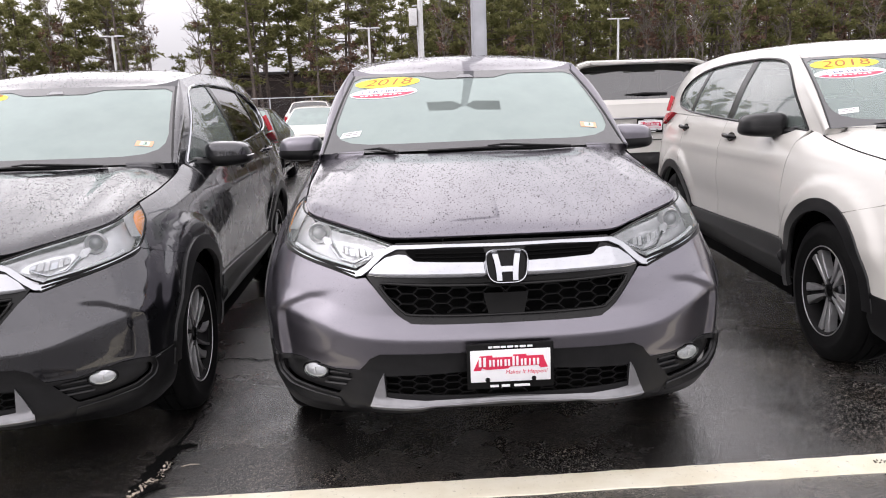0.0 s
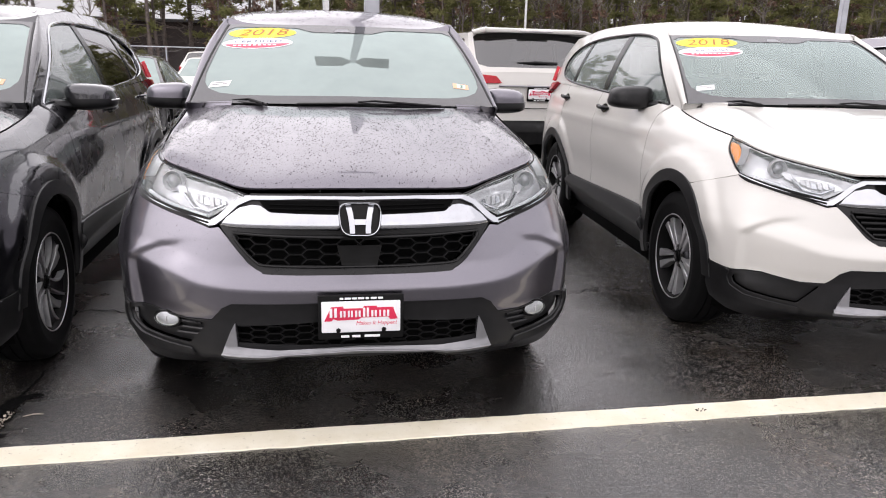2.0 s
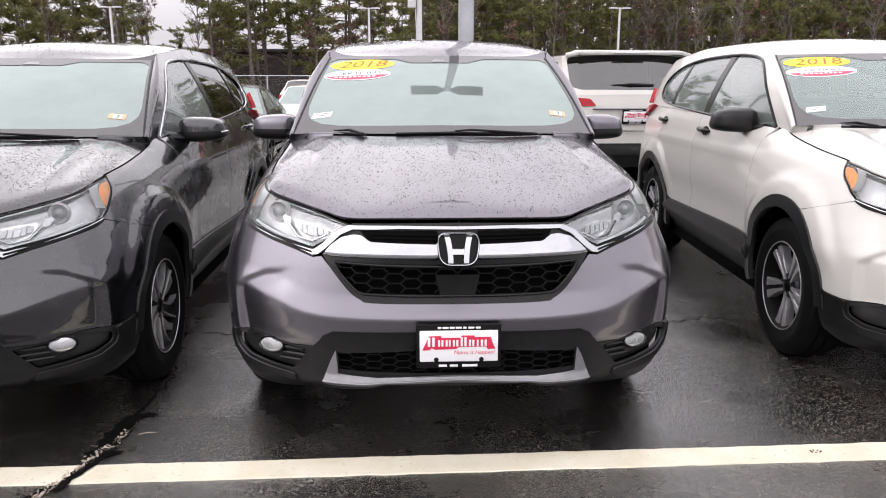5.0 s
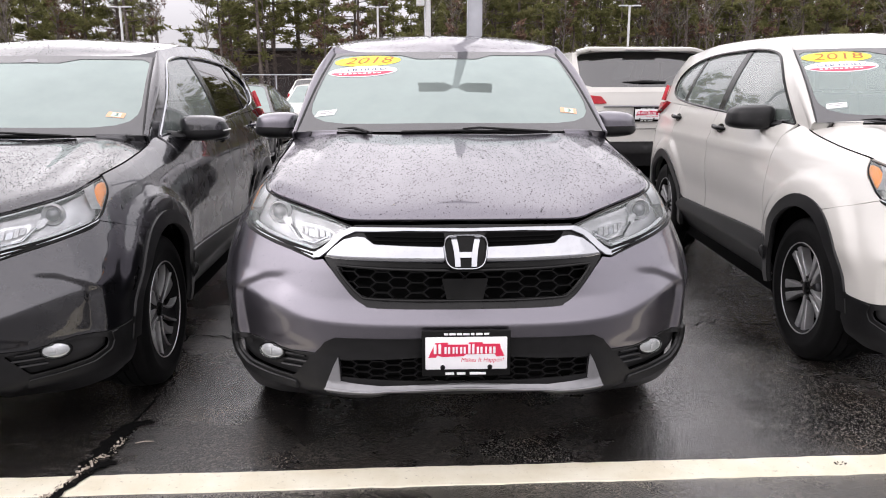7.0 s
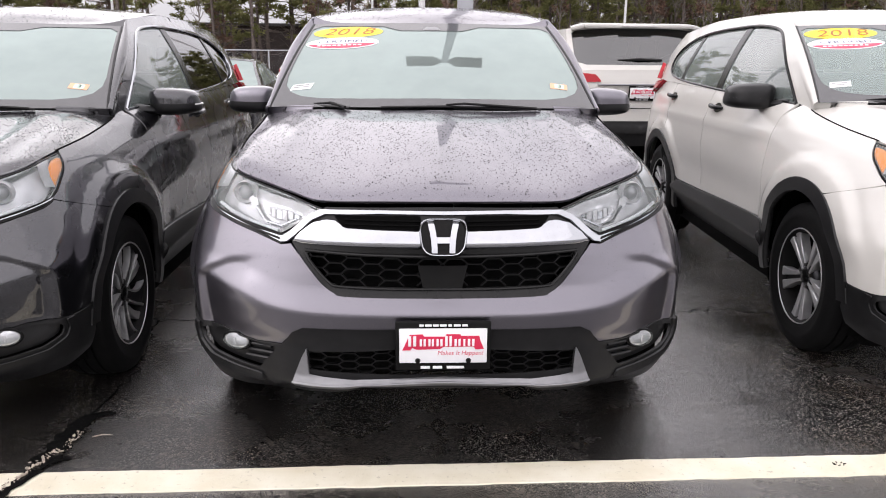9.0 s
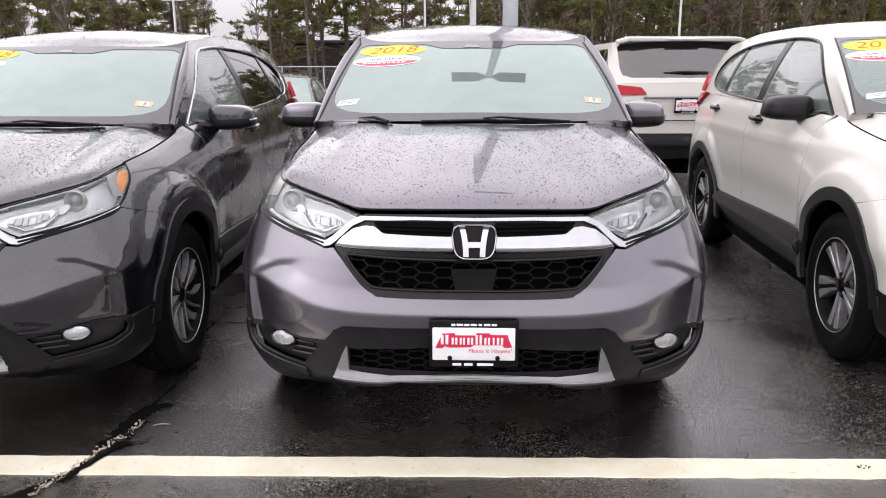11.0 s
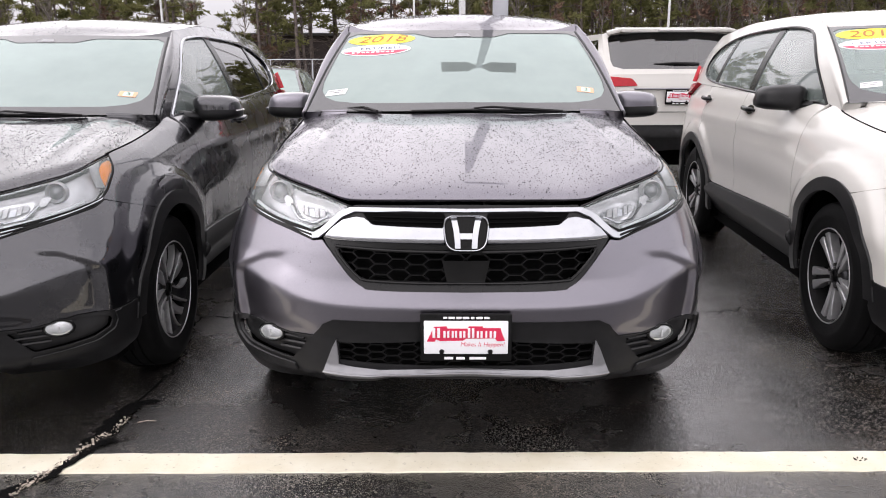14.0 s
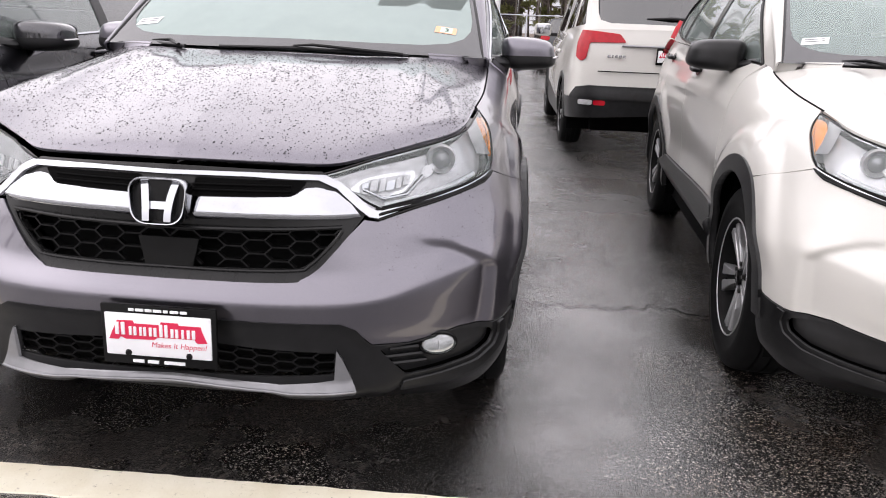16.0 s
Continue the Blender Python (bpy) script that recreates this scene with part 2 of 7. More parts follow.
def sheet(name, at, normal, outlines, material, parent=None, label="", out=0.0, thick=0.012, step=0.03, mirror="", crown=0.0):
    """A panel cut to an outline (the others are holes) on a smooth surface, with a folded-back edge.
    mirror: "" right side only, "both" one mesh with its mirror image, "left" the mirror image alone. crown: how far its middle stands proud."""
    from mathutils.geometry import delaunay_2d_cdt
    loops = [dense(o, step * 0.6) for o in outlines]
    pts = np.concatenate(loops)
    edges, k = [], 0
    for l in loops:
        edges += [(k + i, k + (i + 1) % len(l)) for i in range(len(l))]
        k += len(l)
    lo, hi = loops[0].min(0), loops[0].max(0)
    gx, gy = np.meshgrid(np.arange(lo[0] + step / 2, hi[0], step), np.arange(lo[1] + step / 2, hi[1], step), indexing="ij")
    gx[:, 1::2] += step / 2
    grid = np.stack([gx.ravel(), gy.ravel()], -1)
    keep = inside(loops[0], grid)
    for l in loops[1:]:
        keep &= ~inside(l, grid)
    grid = grid[keep]
    if len(grid):
        d = np.min(np.hypot(grid[:, None, 0] - pts[None, :, 0], grid[:, None, 1] - pts[None, :, 1]), axis=1)
        grid = grid[d > step * 0.4]
    allp = np.concatenate([pts, grid]) if len(grid) else pts
    vs, _, fs, _, _, _ = delaunay_2d_cdt([Vector(p) for p in allp], edges, [], 0, 1e-6)
    vs = np.array([(v.x, v.y) for v in vs])
    fs = np.array([f[:] for f in fs])
    c = vs[fs].mean(1)
    ok = inside(loops[0], c)
    for l in loops[1:]:
        ok &= ~inside(l, c)
    fs = fs[ok]
    rise = np.full(len(vs), float(out))
    if crown:
        d = np.min(np.hypot(vs[:, None, 0] - pts[None, :, 0], vs[:, None, 1] - pts[None, :, 1]), axis=1)
        rise = out + crown * (1 - np.exp(-d / (step * 0.5)))
    n = normal(vs[:, 0], vs[:, 1])
    p = at(vs[:, 0], vs[:, 1]) + n * rise[:, None]
    t = np.cross(p[fs[:, 1]] - p[fs[:, 0]], p[fs[:, 2]] - p[fs[:, 0]])
    flip = np.sum(t * n[fs[:, 0]], -1) < 0
    fs[flip] = fs[flip][:, ::-1]
    verts, norms, faces = [p], [n], [tuple(f) for f in fs]
    if thick:
        used = {}
        for f in fs:
            for a, b in ((f[0], f[1]), (f[1], f[2]), (f[2], f[0])):
                used[(a, b)] = used.get((a, b), 0) + 1
        rim = [(a, b) for a, b in used if (b, a) not in used and not (mirror == "both" and max(abs(p[a][0]), abs(p[b][0])) < 2e-4)]
        base = len(p)
        m, rp, rn = {}, [], []
        for a, b in rim:
            e = p[b] - p[a]
            side = np.cross(e, n[a])
            side /= max(np.linalg.norm(side), 1e-9)
            q = base + len(rp)
            rp += [p[a], p[b], p[b] - n[b] * thick - side * thick * 0.15, p[a] - n[a] * thick - side * thick * 0.15]
            rn += [side + n[a] * 0.7, side + n[b] * 0.7, side, side]
            faces.append((q, q + 3, q + 2, q + 1))
        if rp:
            verts.append(np.array(rp))
            rn = np.array(rn)
            norms.append(rn / np.linalg.norm(rn, axis=1, keepdims=True))
    v, nn = np.concatenate(verts), np.concatenate(norms)
    flipx = np.array([-1, 1, 1])
    if mirror == "left":
        v, nn, faces = v * flipx, nn * flipx, [f[::-1] for f in faces]
    elif mirror == "both":
        k = len(v)
        v, nn = np.concatenate([v, v * flipx]), np.concatenate([nn, nn * flipx])
        faces = faces + [tuple(i + k for i in f[::-1]) for f in faces]
    return mesh_ob(name, v, faces, material, parent, label, nn)


def lathe(profile, n, axis_x=True):
    """A turned body: profile of (along the axis, radius)."""
    vs, fs = [], []
    k = len(profile)
    for i in range(n):
        a = 2 * math.pi * i / n
        for x, r in profile:
            vs.append((x, r * math.cos(a), r * math.sin(a)))
    for i in range(n):
        for j in range(k - 1):
            a, b = i * k + j, ((i + 1) % n) * k + j
            fs.append((a, b, b + 1, a + 1))
    return vs, fs


def bm_from(verts, faces):
    bm = bmesh.new()
    v = [bm.verts.new(tuple(map(float, p))) for p in verts]
    for f in faces:
        try:
            bm.faces.new([v[i] for i in f])
        except ValueError:
            pass
    return bm


def add_box(bm, m, size, bevel=0.0):
    r = bmesh.ops.create_cube(bm, size=1.0, matrix=m @ Matrix.Diagonal((*size, 1)))
    if bevel:
        es = list({e for v in r["verts"] for e in v.link_edges})
        bmesh.ops.bevel(bm, geom=es, offset=bevel, segments=2, affect="EDGES", profile=0.6)


def box_part(name, centre, size, material, parent=None, label="", bevel=0.0, turn=(0, 0, 0)):
    bm = bmesh.new()
    add_box(bm, pose(*centre, *turn), size, bevel)
    return part(name, bm, material, parent, label)


def tube(points, radius, sides=8, flat=1.0):
    """Vertices and faces of a tube along points; radius a number or one for each."""
    p = [Vector(a) for a in points]
    r = radius if isinstance(radius, (list, tuple)) else [radius] * len(p)
    vs, fs = [], []
    up = Vector((0.123, 0.05, 0.99)).normalized()
    for i, a in enumerate(p):
        d = (p[min(i + 1, len(p) - 1)] - p[max(i - 1, 0)]).normalized()
        s = d.cross(up)
        s = s.normalized() if s.length > 1e-3 else Vector((1, 0, 0))
        u = s.cross(d).normalized()
        for k in range(sides):
            w = 2 * math.pi * k / sides
            vs.append(a + s * (r[i] * math.cos(w)) + u * (r[i] * flat * math.sin(w)))
    for i in range(len(p) - 1):
        for k in range(sides):
            a, b = i * sides + k, i * sides + (k + 1) % sides
            fs.append((a, b, b + sides, a + sides))
    fs.append(tuple(range(sides))[::-1])
    fs.append(tuple(range((len(p) - 1) * sides, len(p) * sides)))
    return vs, fs


def tube_part(name, points, radius, material, parent=None, label="", sides=8, flat=1.0):
    return part(name, bm_from(*tube(points, radius, sides, flat)), material, parent, label)


def text_mesh(body, size, shear=0.0, extrude=0.0):
    """Verts and faces of a word in the built-in font, centred."""
    c = bpy.data.curves.new("word", "FONT")
    c.body, c.size, c.align_x, c.align_y, c.shear, c.extrude, c.resolution_u = body, size, "CENTER", "CENTER", shear, extrude, 3
    ob = bpy.data.objects.new("word", c)
    scene.collection.objects.link(ob)
    me = bpy.data.meshes.new_from_object(ob.evaluated_get(bpy.context.evaluated_depsgraph_get()))
    vs, fs = [v.co.copy() for v in me.vertices], [tuple(p.vertices) for p in me.polygons]
    bpy.data.objects.remove(ob)
    bpy.data.curves.remove(c)
    bpy.data.meshes.remove(me)
    return vs, fs
# ---- car body surface: a belt that runs round the car from the middle of the nose to the middle of the tail ----
def pchip(xs, ys, q):
    """Smooth monotone interpolation of ys over xs at q."""
    x, y = np.asarray(xs, float), np.asarray(ys, float)
    h, d = np.diff(x), np.diff(y) / np.diff(x)
    m = np.zeros_like(y)
    m[0], m[-1] = d[0], d[-1]
    for i in range(1, len(x) - 1):
        if d[i - 1] * d[i] > 0:
            w1, w2 = 2 * h[i] + h[i - 1], h[i] + 2 * h[i - 1]
            m[i] = (w1 + w2) / (w1 / d[i - 1] + w2 / d[i])
    q = np.clip(np.asarray(q, float), x[0], x[-1])
    i = np.clip(np.searchsorted(x, q) - 1, 0, len(x) - 2)
    t = (q - x[i]) / h[i]
    return ((1 + 2 * t) * (1 - t) ** 2 * y[i] + t * (1 - t) ** 2 * h[i] * m[i]
            + t * t * (3 - 2 * t) * y[i + 1] + t * t * (t - 1) * h[i] * m[i + 1])


def catmull(points, n=24, closed=False):
    """A smooth line through points, n steps from each to the next."""
    p = [np.asarray(a, float) for a in points]
    k = len(p)
    out = []
    for i in range(k if closed else k - 1):
        if closed:
            a, b, c, d = p[i - 1], p[i], p[(i + 1) % k], p[(i + 2) % k]
        else:
            a, b, c, d = p[max(i - 1, 0)], p[i], p[i + 1], p[min(i + 2, k - 1)]
            a = 2 * b - c if i == 0 else a
            d = 2 * c - b if i == k - 2 else d
        for t in np.arange(n) / n:
            out.append(0.5 * (2 * b + (c - a) * t + (2 * a - 5 * b + 4 * c - d) * t * t + (3 * b - a - 3 * c + d) * t ** 3))
    if not closed:
        out.append(p[-1])
    return np.array(out)


def ramp(a, b, v):
    t = np.clip((np.asarray(v, float) - a) / (b - a), 0, 1)
    return t * t * (3 - 2 * t)


class Belt:
    """Plan outline (half), sections (y or x on the outline, heights, how far the skin lies inside the outline)."""
    STEP, Z0, ZS = 0.01, 0.15, 0.005

    def __init__(self, plan, sections, sculpt=None):
        line = catmull(plan, 40)
        arc = np.concatenate([[0], np.cumsum(np.hypot(*np.diff(line, axis=0).T))])
        self.length = arc[-1]
        self.s = np.arange(0, self.length + self.STEP, self.STEP)
        self.px, self.py = np.interp(self.s, arc, line[:, 0]), np.interp(self.s, arc, line[:, 1])
        k = np.ones(15) / 15
        tx, ty = np.gradient(self.px), np.gradient(self.py)
        tx = np.convolve(np.concatenate([tx[7:0:-1], tx, tx[-2:-9:-1]]), k, "valid")
        ty = np.convolve(np.concatenate([-ty[7:0:-1], ty, -ty[-2:-9:-1]]), k, "valid")
        r = np.hypot(tx, ty)
        self.nx, self.ny = ty / r, -tx / r
        self.z = self.Z0 + np.arange(240) * self.ZS
        keys = [c[0] * self.length if c[0] <= 1 else c[0] - 10 for c in sections]
        rows = np.array([pchip(c[1][0::2], c[1][1::2], self.z) for c in sections])
        self.o = np.array([pchip(keys, rows[:, j], self.s) for j in range(len(self.z))]).T
        if sculpt:
            S, Z = np.meshgrid(self.s, self.z, indexing="ij")
            self.o = self.o + sculpt(self, S, Z)
        k = np.array([1, 2, 3, 2, 1]) / 9
        for axis in (0, 1):
            pad = np.pad(self.o, [(2, 2) if a == axis else (0, 0) for a in (0, 1)], mode="reflect" if axis == 0 else "edge")
            self.o = sum(w * np.take(pad, range(i, i + self.o.shape[axis]), axis) for i, w in enumerate(k))

    def at(self, s, z, out=0.0):
        """Points of the skin (right half: x > 0), moved outwards by out."""
        s, z = np.asarray(s, float), np.asarray(z, float)
        fs, fz = np.clip(s / self.STEP, 0, len(self.s) - 1.001), np.clip((z - self.Z0) / self.ZS, 0, len(self.z) - 1.001)
        i, j = fs.astype(int), fz.astype(int)
        u, v = fs - i, fz - j
        o = (self.o[i, j] * (1 - u) + self.o[i + 1, j] * u) * (1 - v) + (self.o[i, j + 1] * (1 - u) + self.o[i + 1, j + 1] * u) * v - out

        def mix(a):
            return a[i] * (1 - u) + a[i + 1] * u
        return np.stack([mix(self.px) - mix(self.nx) * o, mix(self.py) - mix(self.ny) * o, z], -1)

    def normal(self, s, z):
        e = 0.007
        a = self.at(np.asarray(s) + e, z) - self.at(np.maximum(np.asarray(s) - e, 0), z)
        b = self.at(s, np.asarray(z) + e) - self.at(s, np.asarray(z) - e)
        n = np.cross(a, b)
        n /= np.linalg.norm(n, axis=-1, keepdims=True)
        return n * np.sign(np.sum(n * np.stack([np.interp(s, self.s, self.nx), np.interp(s, self.s, self.ny), 0 * np.asarray(s)], -1), -1, keepdims=True))

    def by_x(self, x, z):
        """The place along the belt, on the nose, where the skin at height z reaches x."""
        lo, hi = 0.0, self.front
        for _ in range(30):
            m = (lo + hi) / 2
            lo, hi = (m, hi) if self.at(m, z)[0] < x else (lo, m)
        return lo

    def by_y(self, y, z=0.6):
        lo, hi = 0.12, self.length - 0.3
        for _ in range(30):
            m = (lo + hi) / 2
            lo, hi = (m, hi) if self.at(m, z)[1] < y else (lo, m)
        return lo
CRV_PLAN = [(0, 0.015), (0.25, 0.022), (0.46, 0.055), (0.63, 0.125), (0.76, 0.195), (0.85, 0.275), (0.905, 0.385), (0.925, 0.55),
            (0.927, 0.9), (0.925, 1.5), (0.925, 2.4), (0.925, 3.3), (0.915, 3.9), (0.875, 4.25), (0.78, 4.45), (0.55, 4.55), (0.28, 4.58), (0, 4.59)]


def crv_sculpt(b, S, Z):
    """The shelf at the bumper's corner, and the hollow below it."""
    x = np.interp(S, b.s, b.px)
    y = np.interp(S, b.s, b.py)
    brow = pchip([0.0, 0.66, 0.72, 0.79, 0.86, 0.90, 0.93], [0.72, 0.715, 0.702, 0.686, 0.660, 0.635, 0.61], S)
    depth = 0.030 * ramp(0.62, 0.90, S) * (1 - ramp(0.905, 0.925, S))
    hollow = depth * (1 - ramp(-0.009, 0.012, Z - brow)) * ramp(0.36, 0.48, Z)
    edge = pchip([0.0, 0.30, 0.53, 0.70, 0.87, 1.0], [0.556, 0.556, 0.566, 0.606, 0.634, 0.64], S)
    front = 1 - ramp(0.86, 1.0, S)
    hollow = hollow + front * (0.34 * np.clip(Z - edge, 0, 0.07) - 0.0238 * np.clip((Z - 0.445) / (edge - 0.445), 0, 1))
    waist = 0.012 * ramp(1.3, 1.6, y) * (1 - ramp(3.1, 3.5, y)) * np.exp(-((Z - 0.62) / 0.10) ** 2)
    shoulder = -0.010 * ramp(1.2, 1.8, y) * (1 - ramp(3.9, 4.3, y)) * np.exp(-((Z - 0.97) / 0.035) ** 2)
    flare = 0
    for hub in (1.556, 4.216):
        r = np.hypot(S - hub, Z - 0.352)
        flare = flare - 0.020 * (1 - ramp(0.535, 0.60, r)) * ramp(0.50, 0.66, Z)
    return hollow + waist + shoulder + flare


def crv_belt():
    sections = [
        (0.0, [0.15, 0.16, 0.22, 0.10, 0.30, 0.035, 0.42, 0.035, 0.50, 0.02, 0.56, 0.005, 0.62, 0.035, 0.70, 0.045, 0.80, 0.045, 0.88, 0.065, 0.92, 0.09, 0.95, 0.14, 1.0, 0.25]),
        (10.40, [0.15, 0.16, 0.22, 0.09, 0.30, 0.0, 0.42, 0.0, 0.50, 0.005, 0.56, 0.005, 0.62, 0.025, 0.70, 0.045, 0.80, 0.07, 0.88, 0.10, 0.92, 0.135, 0.95, 0.18, 1.0, 0.27]),
        (10.62, [0.15, 0.17, 0.22, 0.11, 0.30, 0.02, 0.42, 0.01, 0.50, 0.0, 0.56, 0.0, 0.62, 0.01, 0.70, 0.04, 0.80, 0.085, 0.88, 0.125, 0.92, 0.155, 0.96, 0.20, 1.02, 0.29]),
        (10.90, [0.15, 0.15, 0.22, 0.08, 0.30, 0.03, 0.42, 0.006, 0.50, 0.0, 0.56, 0.0, 0.63, 0.005, 0.70, 0.03, 0.80, 0.075, 0.88, 0.105, 0.94, 0.14, 0.98, 0.18, 1.04, 0.27]),
        (11.15, [0.15, 0.10, 0.22, 0.06, 0.30, 0.02, 0.42, 0.005, 0.50, 0.0, 0.60, 0.0, 0.70, 0.01, 0.80, 0.04, 0.90, 0.085, 0.98, 0.135, 1.02, 0.19, 1.08, 0.28]),
        (11.55, [0.15, 0.05, 0.30, 0.01, 0.42, 0.0, 0.60, 0.0, 0.72, 0.003, 0.82, 0.015, 0.92, 0.045, 1.0, 0.085, 1.05, 0.14, 1.10, 0.22]),
        (12.1, [0.15, 0.08, 0.24, 0.05, 0.32, 0.03, 0.45, 0.02, 0.60, 0.012, 0.75, 0.008, 0.88, 0.02, 1.0, 0.045, 1.08, 0.08, 1.14, 0.15, 1.2, 0.22]),
        (12.6, [0.15, 0.08, 0.24, 0.05, 0.32, 0.035, 0.45, 0.03, 0.60, 0.02, 0.80, 0.010, 0.95, 0.022, 1.05, 0.04, 1.12, 0.06, 1.20, 0.10]),
        (13.9, [0.15, 0.08, 0.24, 0.05, 0.32, 0.03, 0.45, 0.025, 0.60, 0.015, 0.80, 0.005, 0.95, 0.018, 1.05, 0.035, 1.12, 0.055, 1.20, 0.09]),
        (14.6, [0.15, 0.05, 0.30, 0.01, 0.45, 0.0, 0.60, 0.0, 0.80, 0.005, 0.95, 0.02, 1.05, 0.04, 1.15, 0.07, 1.25, 0.12]),
        (15.4, [0.15, 0.12, 0.30, 0.03, 0.45, 0.0, 0.60, 0.0, 0.75, 0.02, 0.95, 0.05, 1.10, 0.09, 1.25, 0.15]),
        (1.0, [0.15, 0.15, 0.30, 0.04, 0.45, 0.0, 0.60, 0.0, 0.70, 0.03, 0.95, 0.06, 1.10, 0.10, 1.25, 0.17]),
    ]
    b = Belt(CRV_PLAN, sections, crv_sculpt)
    b.front = 1.35
    return b
# ---- compact SUV: shapes shared by the three cars in the row ----
BELT = crv_belt()
TOP_S = [0, 0.22, 0.43, 0.60, 0.77, 1.0, 1.13, 1.3, 1.6, 1.85, 2.0, 2.3, 3.2, 4.2, 4.9, 5.4, 5.95]
TOP_Z = [0.912, 0.909, 0.905, 0.926, 0.957, 0.988, 1.004, 1.026, 1.062, 1.100, 1.132, 1.15, 1.168, 1.19, 1.20, 1.17, 1.15]


def top_z(s):
    return pchip(TOP_S, TOP_Z, s)


def rim_line(s):
    return BELT.at(s, top_z(s))


def numeric_normal(at, e=0.004, up=(0, 0, 1)):
    def normal(u, v):
        n = np.cross(at(u + e, v) - at(u - e, v), at(u, v + e) - at(u, v - e))
        n /= np.maximum(np.linalg.norm(n, axis=-1, keepdims=True), 1e-9)
        return n * np.where(np.sum(n * np.asarray(up, float), -1, keepdims=True) < 0, -1, 1)
    return normal


def coons(bottom, top, left, right):
    """A surface between four edges, each a function of 0..1."""
    def at(u, v):
        u, v = np.asarray(u, float), np.asarray(v, float)
        b, t, l, r = bottom(np.clip(u, 0, 1)), top(np.clip(u, 0, 1)), left(np.clip(v, 0, 1)), right(np.clip(v, 0, 1))
        o = np.zeros_like(u)
        c00, c10, c01, c11 = bottom(o), bottom(o + 1), top(o), top(o + 1)
        U, V = u[..., None], v[..., None]
        return (1 - V) * b + V * t + (1 - U) * l + U * r - ((1 - U) * (1 - V) * c00 + U * (1 - V) * c10 + (1 - U) * V * c01 + U * V * c11)
    return at


def xyz(x, y, z):
    x, y, z = np.broadcast_arrays(np.asarray(x, float), y, z)
    return np.stack([x, y, z], -1)


S_CORNER, S_COWL = 1.13, 1.92
CORNER = rim_line(np.array(S_COWL))


def lift(p):
    """The cabin's height, grown from the belt to the roof."""
    p[..., 2] += 0.038 * np.clip((p[..., 2] - 1.15) / 0.42, 0, 1.05)
    return p


def hood_mid(v):
    y = 0.113 + v * 0.95
    return xyz(0 * v, y, pchip([0.113, 0.15, 0.22, 0.35, 0.6, 0.9, 1.063], [0.912, 0.941, 0.968, 1.003, 1.063, 1.125, 1.152], y))


def hood_back(u):
    return xyz(u * CORNER[0], 1.063 + (CORNER[1] - 1.063) * u ** 2.2, 1.152 + (CORNER[2] - 1.152) * u ** 2)


hood_flat = coons(lambda u: rim_line(u * S_CORNER), hood_back, hood_mid, lambda v: rim_line(S_CORNER + v * (S_COWL - S_CORNER)))


def hood_at(u, v):
    p = hood_flat(u, v)
    w = np.clip(v, 0, 1)
    p[..., 2] += 0.010 * np.exp(-((u - 0.60 - 0.10 * w) / 0.05) ** 2) * ramp(0.05, 0.5, w) * (1 - ramp(0.85, 1.0, w)) + 0.012 * (1 - u ** 2) * np.sin(math.pi * w)
    p[..., 2] += 0.016 * ramp(0.0, 0.10, w) * ramp(0.3, 0.8, u) * (1 - ramp(0.8, 1.0, u))
    return p


hood_normal = numeric_normal(hood_at)


def shield_at(u, v):
    """Windshield: u from the middle to the right pillar, v from the cowl to the roof."""
    lo, hi = xyz(0.760 * u, 1.105 + 0.135 * u ** 2, 1.164 - 0.008 * u ** 2), xyz(0.633 * u, 1.850 + 0.06 * u ** 2, 1.522 - 0.008 * u ** 2)
    V = np.asarray(v, float)[..., None]
    p = lo * (1 - V) + hi * V
    p[..., 2] += 0.022 * np.sin(math.pi * np.clip(v, -0.1, 1.1))
    return lift(p)


shield_normal = numeric_normal(shield_at)
RAIL_Y = [1.2, 1.97, 2.6, 3.3, 4.0, 4.5]
RAIL_Z = [1.543, 1.558, 1.610, 1.612, 1.577, 1.54]
RAIL_X = [0.642, 0.636, 0.620, 0.605, 0.585, 0.57]


def side_at(y, z):
    """The upper side of the body: pillars and windows."""
    y, z = np.asarray(y, float), np.asarray(z, float)
    foot = rim_line(y + 0.656)
    zr = pchip(RAIL_Y, RAIL_Z, y)
    f = (z - foot[..., 2]) / (zr - foot[..., 2])
    return lift(np.stack([foot[..., 0] + (pchip(RAIL_Y, RAIL_X, y) - foot[..., 0]) * f + 0.022 * np.sin(math.pi * np.clip(f, 0, 1)), y, z], -1))


side_normal = numeric_normal(side_at, up=(1, 0, 0))
roof_flat = coons(lambda u: xyz(0.633 * u + 0.003 * u ** 8, 1.856 + 0.06 * u ** 2 + 0.054 * u ** 8, 1.526 - 0.006 * u ** 2 + 0.038 * u ** 8), lambda u: xyz(0.578 * u, 4.34 - 0.09 * u ** 2, 1.582 - 0.022 * u ** 2),
                lambda v: xyz(0 * v, 1.856 + 2.484 * v, pchip([1.856, 1.94, 2.06, 2.4, 2.9, 3.5, 4.0, 4.34], [1.526, 1.563, 1.600, 1.640, 1.657, 1.647, 1.615, 1.582], 1.856 + 2.484 * v)),
                lambda v: xyz(pchip(RAIL_Y, RAIL_X, 1.97 + 2.28 * v), 1.97 + 2.28 * v, pchip(RAIL_Y, RAIL_Z, 1.97 + 2.28 * v)))
